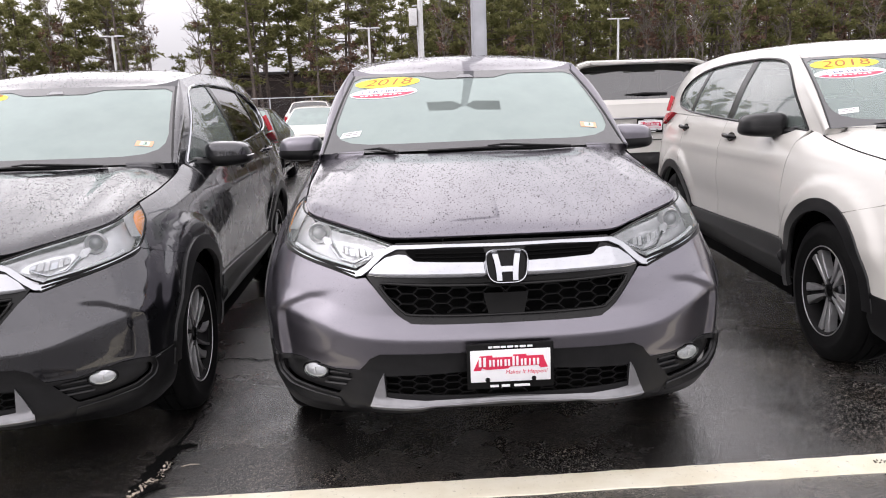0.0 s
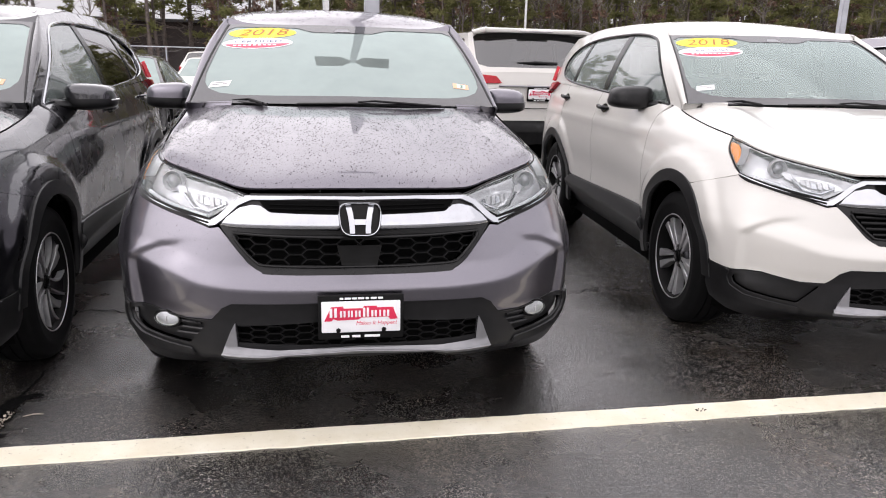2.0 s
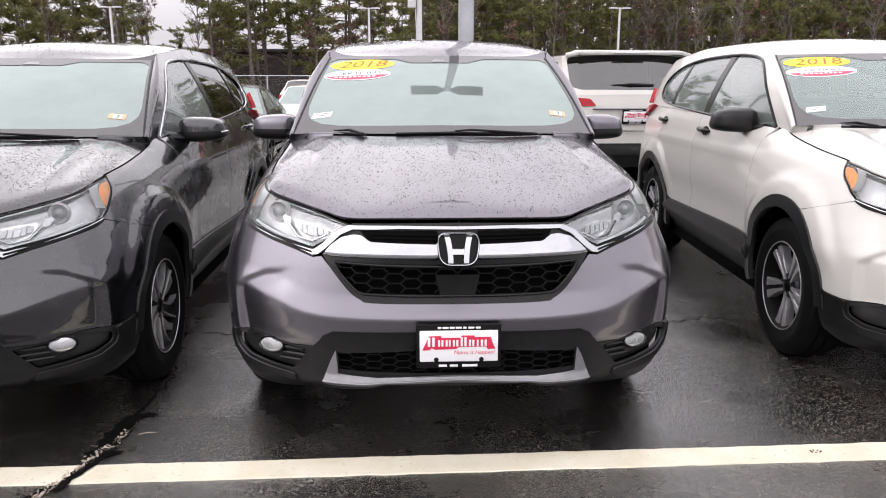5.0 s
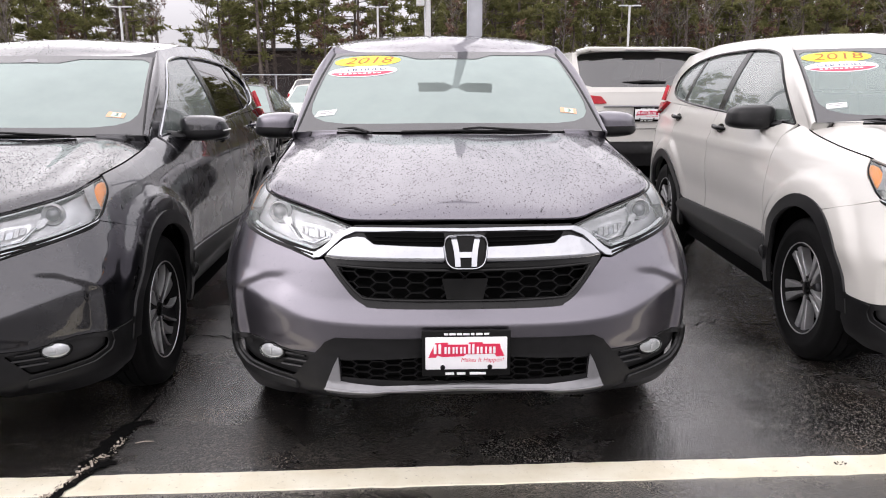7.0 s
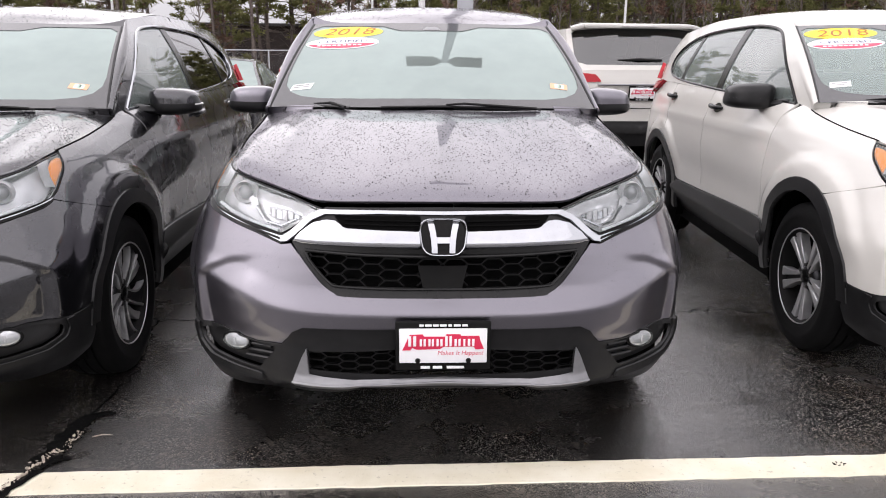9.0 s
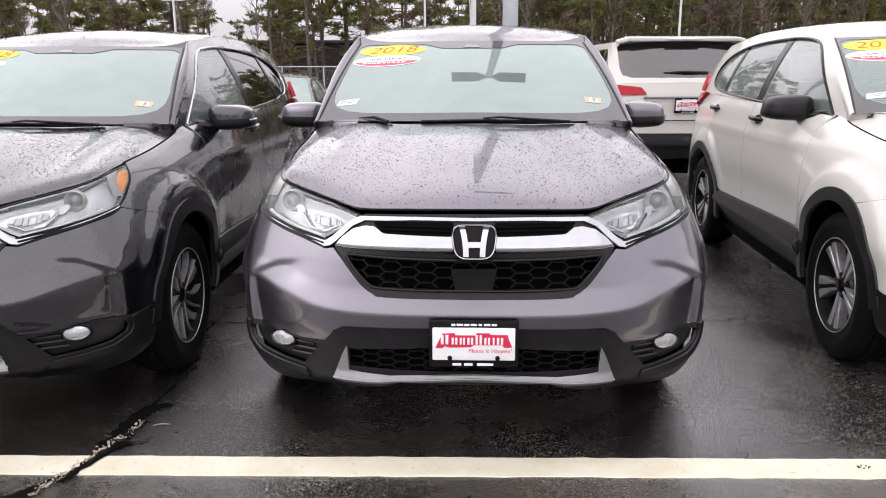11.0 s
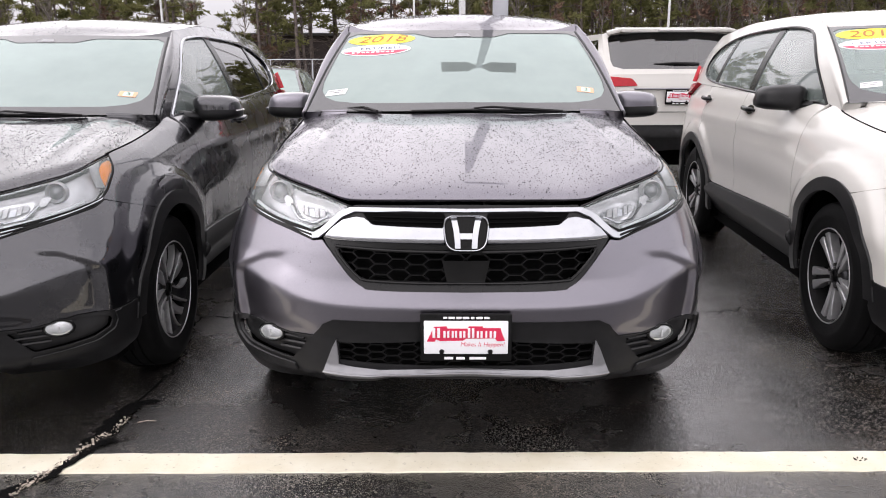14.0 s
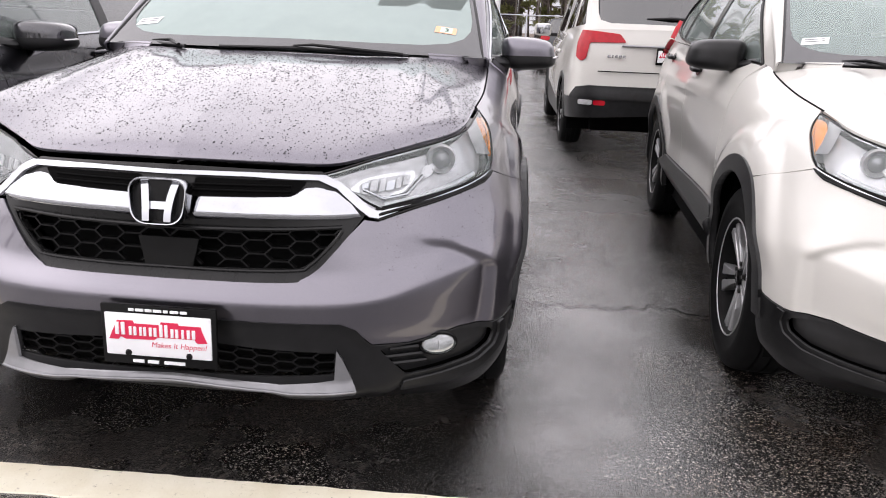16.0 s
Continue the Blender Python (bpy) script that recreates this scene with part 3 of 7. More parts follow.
gate_flat = coons(lambda u: rim_line(BELT.length - u * 1.02), lambda u: xyz(0.578 * u, 4.345 - 0.09 * u ** 2, 1.578 - 0.022 * u ** 2),
                lambda v: xyz(0 * v, 4.485 - 0.14 * v - 0.0 * v, 1.15 + 0.428 * v), lambda v: rim_line(np.full_like(v, BELT.length - 1.02)) * (1 - v[..., None]) + xyz(0.578, 4.255, 1.556) * v[..., None])


def roof_at(u, v):
    p = roof_flat(u, v)
    p[..., 2] += (0.032 * (u - u ** 8) + 0.006 * np.sin(math.pi * np.clip(u, 0, 1))) * ramp(0.0, 0.09, v) * (1 - ramp(0.85, 1.0, v))
    return lift(p)


def gate_at(u, v):
    return lift(gate_flat(u, v))


def nose(*points):
    """Outline on the belt from (x, z) on the right half of the nose."""
    return [(BELT.by_x(x, z), z) for x, z in points]


def arc(s, z, r, a, b, n=16):
    return [(s + r * math.cos(radians(w)), z + r * math.sin(radians(w))) for w in np.linspace(a, b, n)]


def hex_bars(poly, w, h, out, bar, depth, both=True):
    """Bars of a honeycomb grille inside an outline on the belt."""
    poly = np.array(dense(poly, 0.01))
    lo, hi = poly.min(0), poly.max(0)
    vs, fs = [], []
    seen = set()

    def spot(s, z):
        return BELT.at(abs(s), z, out)
    row = 0
    z = lo[1] - h
    while z < hi[1] + h:
        s = lo[0] - w + (0.75 * w if row % 2 else 0)
        while s < hi[0] + w:
            c = [(s - w / 2, z), (s - w / 4, z + h / 2), (s + w / 4, z + h / 2), (s + w / 2, z), (s + w / 4, z - h / 2), (s - w / 4, z - h / 2)]
            for a, b in zip(c, c[1:] + c[:1]):
                k = (round((a[0] + b[0]) * 500), round((a[1] + b[1]) * 500))
                if k in seen:
                    continue
                seen.add(k)
                ins = inside(poly, np.array([a, b]))
                if not ins.any() or min(a[0], b[0]) < -0.001:
                    continue
                pa, pb = spot(*a), spot(*b)
                d = pb - pa
                t = np.array([-d[2], 0, d[0]])
                t = t / max(np.linalg.norm(t), 1e-6) * bar / 2
                q = np.array([0, depth, 0])
                i = len(vs)
                vs.extend([pa + t, pb + t, pb - t, pa - t, pa + t + q, pb + t + q, pb - t + q, pa - t + q])
                fs.extend([(i, i + 1, i + 2, i + 3), (i, i + 4, i + 5, i + 1), (i + 3, i + 2, i + 6, i + 7)])
            s += 1.5 * w
        z += h / 2
        row += 1
    if both:
        k = len(vs)
        vs += [v * np.array([-1, 1, 1]) for v in vs[:k]]
        fs += [tuple(j + k for j in f[::-1]) for f in fs]
    return vs, fs


HUB_S, HUB_Z, REAR_S = 1.556, 0.352, 4.216
GRILLE = nose((0.493, 0.776)) + [tuple(p) for p in catmull(nose((0.470, 0.731), (0.428, 0.680), (0.396, 0.645), (0.357, 0.620), (0.307, 0.610)) + [(0, 0.606)], 5)]
CLAD_TOP = [(0, 0.504)] + nose((0.460, 0.501), (0.497, 0.482), (0.540, 0.435), (0.632, 0.430), (0.764, 0.453)) + [(0.97, 0.446), (1.06, 0.452), (1.098, 0.456)]
LENS_LINE = nose((0.397, 0.884), (0.453, 0.848), (0.513, 0.809), (0.548, 0.792), (0.632, 0.806), (0.729, 0.835), (0.805, 0.864)) + [(1.045, 0.876), (1.105, 0.903), (1.205, 0.958), (1.285, 1.016)]
LENS_TOP = [(1.20, 1.006), (1.10, 0.993), (1.0, 0.980), (0.885, 0.966), (0.77, 0.948), (0.60, 0.917)]
HEADLIGHT = LENS_LINE + LENS_TOP


def wheel_meshes(style):
    """Tyre, rim barrel, spokes, cap and brake disc of one wheel, turned about x; the outer side looks to +x."""
    tyre, f1 = lathe([(-0.105, 0.225), (-0.115, 0.255), (-0.119, 0.295), (-0.112, 0.33), (-0.098, 0.347), (-0.088, 0.352), (-0.052, 0.357), (-0.050, 0.349), (-0.044, 0.349), (-0.042, 0.358),
                      (-0.004, 0.360), (-0.003, 0.351), (0.003, 0.351), (0.004, 0.360), (0.042, 0.358), (0.044, 0.349), (0.050, 0.349), (0.052, 0.357), (0.088, 0.352), (0.098, 0.347),
                      (0.105, 0.339), (0.106, 0.336), (0.114, 0.325), (0.119, 0.295), (0.1195, 0.285), (0.117, 0.280), (0.115, 0.255), (0.105, 0.228)], 72)
    rim, f2 = lathe([(0.098, 0.232), (0.106, 0.230), (0.107, 0.222), (0.098, 0.214), (0.082, 0.209), (0.0, 0.195), (-0.09, 0.190), (-0.10, 0.225)], 60)
    lip, f6 = lathe([(0.104, 0.232), (0.1095, 0.230), (0.1095, 0.226), (0.104, 0.224)], 60)
    disc, f3 = lathe([(0.0, 0.05), (0.02, 0.06), (0.02, 0.155), (0.005, 0.158), (0.005, 0.05)], 36)
    cap, f4 = lathe([(0.088, 0.0), (0.088, 0.022), (0.084, 0.031), (0.070, 0.034)], 24)
    hub, f5 = lathe([(0.074, 0.028), (0.072, 0.060), (0.062, 0.074), (0.035, 0.082), (0.0, 0.085)], 30)
    spokes, inlays, pads = [], [], []

    def bend(t):
        """How far a spoke has turned at t from hub to rim."""
        return 0.16 * t * t - 0.06 * math.sin(math.pi * t) if style == "split" else 0.0

    def strip(angle, line):
        """A bar along (t, offset across, half width, front face, depth)."""
        vs = []
        for t, off, half, front, deep in line:
            r, a = 0.040 + t * 0.178, angle + bend(t)
            ca, sa = math.cos(a), math.sin(a)
            for q, x in ((-half, front - 0.004), (-half * 0.8, front), (half * 0.8, front), (half, front - 0.004), (half * 0.85, front - deep), (-half * 0.85, front - deep)):
                vs.append((x, r * ca - (off + q) * sa, r * sa + (off + q) * ca))
        fs = [(i * 6 + j, i * 6 + (j + 1) % 6, i * 6 + 6 + (j + 1) % 6, i * 6 + 6 + j) for i in range(len(line) - 1) for j in range(6)]
        return vs, fs
    steps = [i / 8 for i in range(9)]
    for k in range(5):
        angle = 2 * math.pi * k / 5 + math.pi / 2
        if style == "split":  # broad dark spokes with machined edges, bright pads in the windows
            wide = [0.023 + 0.004 * t + 0.040 * t ** 4 for t in steps]
            inlays.append(strip(angle, [(t, 0.0, w, 0.076 + 0.014 * t, 0.05) for t, w in zip(steps, wide)]))
            for side in (-1, 1):
                spokes.append(strip(angle, [(t, side * w, 0.0045 + 0.002 * t, 0.080 + 0.018 * t, 0.03) for t, w in zip(steps, wide)]))
            pads.append(strip(angle + math.pi / 5, [(t, 0.006 + 0.012 * t, 0.010 + 0.014 * t, 0.058 + 0.03 * t, 0.03) for t in (0.38, 0.55, 0.70, 0.85, 0.96)]))
        else:  # pairs of flaring blades with a narrow slot between them
            for side in (-1, 1):
                spokes.append(strip(angle, [(t, side * (0.016 + 0.005 * t + 0.017 * t * t), 0.0075 + 0.004 * t + 0.015 * t * t, 0.076 + 0.018 * t, 0.045) for t in steps]))
            inlays.append(strip(angle, [(t, 0.0, 0.012 + 0.010 * t, 0.060 + 0.014 * t, 0.03) for t in steps]))
    nuts = bmesh.new()
    a = math.pi * 0.7
    bmesh.ops.create_cone(nuts, cap_ends=True, segments=6, radius1=0.011, radius2=0.009, depth=0.03,
                          matrix=Matrix.Translation((0.068, 0.055 * math.cos(a), 0.055 * math.sin(a))) @ Matrix.Rotation(math.pi / 2, 4, "Y"))
    nut_v = [v.co.copy() for v in nuts.verts]
    nuts.verts.index_update()
    nut_f = [tuple(v.index for v in f.verts) for f in nuts.faces]
    nuts.free()
    return dict(tyre=(tyre, f1), rim=(rim, f2), brake_disc=(disc, f3), hub_cap=(cap, f4), hub=(hub, f5), lip=(lip, f6), spokes=spokes, inlays=inlays, pads=pads, nuts=(nut_v, nut_f))


def add_wheel(car, shapes, x, y, side, style, z=HUB_Z, size=1.0, steer=0.0):
    m = pose(x, y, z, 0, 0, (0 if side > 0 else 180) + steer) @ Matrix.Rotation((0.63 if style == "pair" else 0.52) + 0.4 * (y > 2), 4, "X") @ Matrix.Scale(size, 4)
    w = part("wheel", bm_from(*shapes["tyre"]), RUBBER, car, "black tyre on an alloy rim", sharp=50)
    w.matrix_local = m
    part("rim", bm_from(*shapes["rim"]), BARREL, w)
    part("rim_lip", bm_from(*shapes["lip"]), ALLOY, w)
    part("brake_disc", bm_from(*shapes["brake_disc"]), STEEL_DISC, w)
    part("hub", bm_from(*shapes["hub"]), ALLOY_DARK, w)
    part("hub_cap", bm_from(*shapes["hub_cap"]), GLOSS_BLACK, w)
    nut = part("wheel_nut", bm_from(*shapes["nuts"]), STEEL_DISC, w)
    nut.matrix_local = pose(0, 0, 0, 0)
    for k in range(1, 5):
        more = nut.copy()
        scene.collection.objects.link(more)
        more.parent, more.matrix_local = w, pose(0, 0, 0, 72 * k)
    for v, f in shapes["spokes"]:
        part("spoke", bm_from(v, f), ALLOY, w, sharp=30)
    for v, f in shapes["inlays"]:
        part("spoke_inlay", bm_from(v, f), ALLOY_DARK, w)
    for v, f in shapes["pads"]:
        part("window_pad", bm_from(v, f), ALLOY, w, "pale machined pad between the spokes")
    # well liner near black, the shade inside the arch put into its colour
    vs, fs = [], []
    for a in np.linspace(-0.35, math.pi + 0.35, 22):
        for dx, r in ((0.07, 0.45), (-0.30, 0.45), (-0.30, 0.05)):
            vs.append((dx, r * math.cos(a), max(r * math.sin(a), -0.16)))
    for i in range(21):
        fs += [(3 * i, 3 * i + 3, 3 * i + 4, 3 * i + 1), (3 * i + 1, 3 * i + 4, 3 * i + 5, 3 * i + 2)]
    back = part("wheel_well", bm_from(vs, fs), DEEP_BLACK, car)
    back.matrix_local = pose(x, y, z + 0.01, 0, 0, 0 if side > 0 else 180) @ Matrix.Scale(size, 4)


def shield_piece(name, outline, material, parent, label="", out=0.0015, step=0.02):
    """A flat sticker on the windshield, from an outline in windshield coordinates (either side)."""
    def at(u, v):
        return shield_at(u / 0.68, v / 0.9)
    return sheet(name, at, numeric_normal(at), [outline], material, parent, label, out=out, thick=0.0, step=step)


def ellipse(cx, cy, rx, ry, tilt=0.0, n=36):
    t = radians(tilt)
    return [(cx + rx * math.cos(a) * math.cos(t) - ry * math.sin(a) * math.sin(t), cy + rx * math.cos(a) * math.sin(t) + ry * math.sin(a) * math.cos(t)) for a in np.linspace(0, 2 * math.pi, n, endpoint=False)]


def shield_word(name, body, cx, cy, size, tilt, shear, material, parent, squash=1.0, out=0.006):
    vs, fs = text_mesh(body, size, shear)
    c, s = math.cos(radians(tilt)), math.sin(radians(tilt))
    uv = np.array([(cx + v.x * c - v.y * squash * s, cy + v.x * s + v.y * squash * c) for v in vs])
    u, v = uv[:, 0] / 0.68, uv[:, 1] / 0.9
    return mesh_ob(name, shield_at(u, v) + shield_normal(u, v) * out, fs, material, parent, smooth=False)


def add_plate(parent, m):
    """Dealer plate in a black frame; the lettering of names and numbers is left as bars."""
    bm = bmesh.new()
    add_box(bm, pose(0, 0, 0), (0.310, 0.014, 0.166), 0.006)
    frame_ = part("plate_frame", bm, GLOSS_BLACK, parent, "glossy black plate frame")
    frame_.matrix_local = m
    bm = bmesh.new()
    add_box(bm, pose(0, -0.009, 0.002), (0.284, 0.006, 0.116), 0.004)
    part("plate_panel", bm, PLATE_WHITE, frame_, "white dealer plate")
    banner = [(-0.132, -0.012), (-0.108, 0.040), (-0.066, 0.042), (-0.062, 0.034), (0.006, 0.034), (0.010, 0.042), (0.055, 0.042), (0.058, 0.036), (0.116, 0.036), (0.120, 0.020), (0.132, -0.008), (0.105, -0.010), (0.098, 0.0), (0.0, -0.001), (-0.010, -0.008), (-0.085, -0.010), (-0.100, -0.004), (-0.106, -0.012)]
    nb = len(banner)
    part("red_banner", bm_from([(x, d, z) for d in (-0.0135, -0.0115) for x, z in banner], [tuple(range(nb))] + [(i, (i + 1) % nb, nb + (i + 1) % nb, nb + i) for i in range(nb)]), INK_RED, frame_, "red banner of the dealer plate", smooth=False)
    for x, w, h in ((-0.100, 0.026, 0.034), (-0.066, 0.020, 0.024), (-0.039, 0.018, 0.024), (-0.012, 0.020, 0.024), (0.017, 0.022, 0.034), (0.046, 0.020, 0.024), (0.068, 0.006, 0.024), (0.090, 0.022, 0.024)):
        for side in ((-1, 1) if w > 0.01 else (0,)):
            bm = bmesh.new()
            add_box(bm, pose(x + side * w * 0.31, -0.0145, 0.002 + h / 2) @ Matrix.Shear("XZ", 4, (0.32, 0)), (w * 0.36 if side else w, 0.003, h), 0.001)
            part("letter_bar", bm, PLATE_WHITE, frame_, "white slanted lettering bar")
    bm = bmesh.new()
    for x, w in ((-0.070, 0.014), (-0.048, 0.022), (-0.024, 0.018), (0.0, 0.022), (0.022, 0.012), (0.045, 0.022), (0.07, 0.018)):
        add_box(bm, pose(x, -0.0085, 0.070), (w, 0.004, 0.0070), 0.001)
    for x, w in ((-0.058, 0.030), (-0.018, 0.030), (0.040, 0.056)):
        add_box(bm, pose(x, -0.0085, -0.072), (w, 0.004, 0.0085), 0.001)
    tagged(part("white_lettering", bm, PLATE_WHITE, frame_, "white lettering bars"), kind="stuff")
    vs, fs = text_mesh("Makes It Happen!", 0.021, 0.2)
    mesh_ob("slogan", [(v.x + 0.055, -0.0128, v.y - 0.022) for v in vs], fs, INK_RED, frame_, smooth=False)
    for x in (-0.082, 0.082):
        part("plate_bolt", bm_from(*lathe([(-0.018, 0.0), (-0.018, 0.006), (-0.012, 0.009)], 12)), GLOSS_BLACK, frame_).matrix_local = pose(x, 0, -0.048, 0, 0, 90)


def add_emblem(car, y, z):
    """Chrome badge: a rounded frame with two uprights and a cross bar."""
    ring = [np.array(p) for p in rounded([(-0.084, 0.060), (0.084, 0.060), (0.069, -0.062), (-0.069, -0.062)], 0.045, 8)]
    vs, fs = [], []
    prof = [(1.0, 0.0), (1.0, -0.014), (0.985, -0.024), (0.95, -0.030), (0.91, -0.029), (0.875, -0.022), (0.86, -0.012), (0.86, 0.0)]
    for p in ring:
        for k, d in prof:
            vs.append((p[0] * k, d, p[1] * k))
    n, k = len(ring), len(prof)
    for i in range(n):
        for j in range(k - 1):
            a, b = i * k + j, ((i + 1) % n) * k + j
            fs.append((a, b, b + 1, a + 1))
    e = part("emblem", bm_from(vs, fs), CHROME, car, "chrome badge on a black ground")
    e.matrix_local = pose(0, y, z, -11)
    part("emblem_ground", bm_from([(p[0] * 0.9, -0.008, p[1] * 0.9) for p in ring], [tuple(range(n))]), GLOSS_BLACK, e)
    for sgn in (-1, 1):
        bm = bmesh.new()
        rows = []
        for k in range(7):  # leans back towards its top
            t = k / 6
            zz, yy, mid, half = -0.051 + 0.102 * t, -0.030 + 0.020 * t * t, 0.028 + 0.014 * t * t, 0.0115 + 0.001 * t
            rows.append([bm.verts.new(c) for c in ((sgn * (mid - half), -0.008, zz), (sgn * (mid - half * 0.8), yy, zz), (sgn * (mid + half * 0.8), yy, zz), (sgn * (mid + half), -0.008, zz))])
        for low, high in zip(rows, rows[1:]):
            for j in range(3):
                bm.faces.new((low[j], low[j + 1], high[j + 1], high[j])[::sgn])
        bm.faces.new(rows[0][::-sgn])
        bm.faces.new(rows[-1][::sgn])
        part("emblem_upright", bm, CHROME, e)
    box_part("emblem_bar", (0, -0.014, -0.012), (0.05, 0.014, 0.020), CHROME, e, turn=(-14, 0, 0))
    return e


def add_mirror(car, side, shell, lower, lens=True):
    """Door mirror: shell, lower half, arm and glass."""
    hw, hh, cx, cy, cz = 0.120, 0.070, 0.958, 1.650, 1.164

    def egg(z_from, z_to, grow=0.0):
        vs, fs = [], []
        nu, nv = 36, 12
        for j in range(nv):
            zz = z_from + (z_to - z_from) * j / (nv - 1)
            k = abs(zz) ** 3.6
            r = max(0.02, (1 - min(k, 1.0)) ** (1 / 3.6)) + grow
            for i in range(nu):
                a = 2 * math.pi * i / nu
                c, s = math.cos(a), math.sin(a)
                x = hw * r * math.copysign(abs(c) ** 0.56, c)
                yy = (0.052 if s > 0 else 0.108) * r * math.copysign(abs(s) ** (0.35 if s > 0 else 0.85), s)
                vs.append((side * (cx + x - 0.012 * zz), cy + yy + 0.030 * (x / hw), cz + hh * zz * (1 - 0.08 * x / hw)))
        for j in range(nv - 1):
            for i in range(nu):
                a, b = j * nu + i, j * nu + (i + 1) % nu
                fs.append((a, b, b + nu, a + nu))
        fs.append(tuple(range(nu)))
        fs.append(tuple(range((nv - 1) * nu, nv * nu)))
        return vs, fs
    m = part("door_mirror", bm_from(*egg(-0.12, 0.985)), shell, car, sharp=60)
    part("mirror_base", bm_from(*egg(-0.985, -0.12, 0.012)), lower, m, "black lower mirror half", sharp=60)
    part("mirror_arm", bm_from(*tube([(side * 0.775, 1.50, 1.128), (side * 0.81, 1.525, 1.126), (side * 0.84, 1.555, 1.122), (side * 0.88, 1.60, 1.124), (side * 0.93, 1.64, 1.130)], [0.052, 0.050, 0.042, 0.038, 0.034], 14, 0.60)), lower, m)
    sail = [(side * 0.772, 1.46, 1.128), (side * 0.772, 1.66, 1.150), (side * 0.745, 1.66, 1.25), (side * 0.762, 1.52, 1.17)]
    part("mirror_sail", bm_from(sail + [(x - side * 0.02, y, z) for x, y, z in sail], [(0, 1, 2, 3), (4, 5, 6, 7), (0, 1, 5, 4), (1, 2, 6, 5), (2, 3, 7, 6), (3, 0, 4, 7)]), lower, m, smooth=False)
    g = [(side * (cx + p[0]), cy + 0.053 + 0.030 * p[0] / hw, cz + p[1]) for p in rounded([(-0.106, -0.058), (0.106, -0.053), (0.106, 0.058), (-0.106, 0.058)], 0.03)]
    part("mirror_glass", bm_from(g, [tuple(range(len(g)))]), CHROME, m)
    if lens:
        part("turn_lens", bm_from(*tube([(side * 0.984, 1.556, 1.148), (side * 1.034, 1.578, 1.148), (side * 1.074, 1.622, 1.150), (side * 1.088, 1.68, 1.152)], 0.0075, 8, 0.7)), CLEAR_LENS, m)
    return m


def add_cabin(car):
    """Dashboard, steering wheel and seats behind the glass."""
    floor_ = box_part("cabin_floor", (0, 2.7, 0.36), (1.5, 2.9, 0.05), CABIN_DARK, car)
    dash = bmesh.new()
    add_box(dash, pose(0, 1.52, 0.96, -6), (1.46, 0.55, 0.26), 0.06)
    add_box(dash, pose(-0.36, 1.66, 1.09), (0.40, 0.2, 0.07), 0.03)
    part("dashboard", dash, CABIN_DARK, car)
    wheel_v, wheel_f = [], []
    for i in range(28):
        a = 2 * math.pi * i / 28
        for j in range(8):
            w = 2 * math.pi * j / 8
            wheel_v.append(((0.18 + 0.014 * math.cos(w)) * math.cos(a), 0.014 * math.sin(w), (0.18 + 0.014 * math.cos(w)) * math.sin(a)))
    for i in range(28):
        for j in range(8):
            wheel_f.append((i * 8 + j, i * 8 + (j + 1) % 8, ((i + 1) % 28) * 8 + (j + 1) % 8, ((i + 1) % 28) * 8 + j))
    st = part("steering_wheel", bm_from(wheel_v, wheel_f), CABIN_DARK, car)
    st.matrix_local = pose(0.38, 1.95, 1.02, -22)
    for x, y, w in ((-0.38, 2.35, 0.50), (0.38, 2.35, 0.50), (0.0, 3.25, 1.25)):
        bm = bmesh.new()
        add_box(bm, pose(x, y - 0.05, 0.62, 6), (w, 0.52, 0.20), 0.06)
        add_box(bm, pose(x, y + 0.26, 0.96, -14), (w, 0.16, 0.66), 0.06)
        seat = part("seat", bm, CABIN, car, "grey fabric seat")
        for hx in ((x,) if w < 1 else (-0.42, 0.42)):
            bm = bmesh.new()
            add_box(bm, pose(hx, y + 0.37, 1.39, -10), (0.27, 0.10, 0.17), 0.04)
            part("headrest", bm, CABIN, seat)
    bm = bmesh.new()
    add_box(bm, pose(0, 1.98, 1.44, 10), (0.24, 0.03, 0.07), 0.012)
    add_box(bm, pose(0, 1.95, 1.50, 25), (0.03, 0.05, 0.10), 0.008)
    part("rear_view_mirror", bm, CABIN_DARK, car)


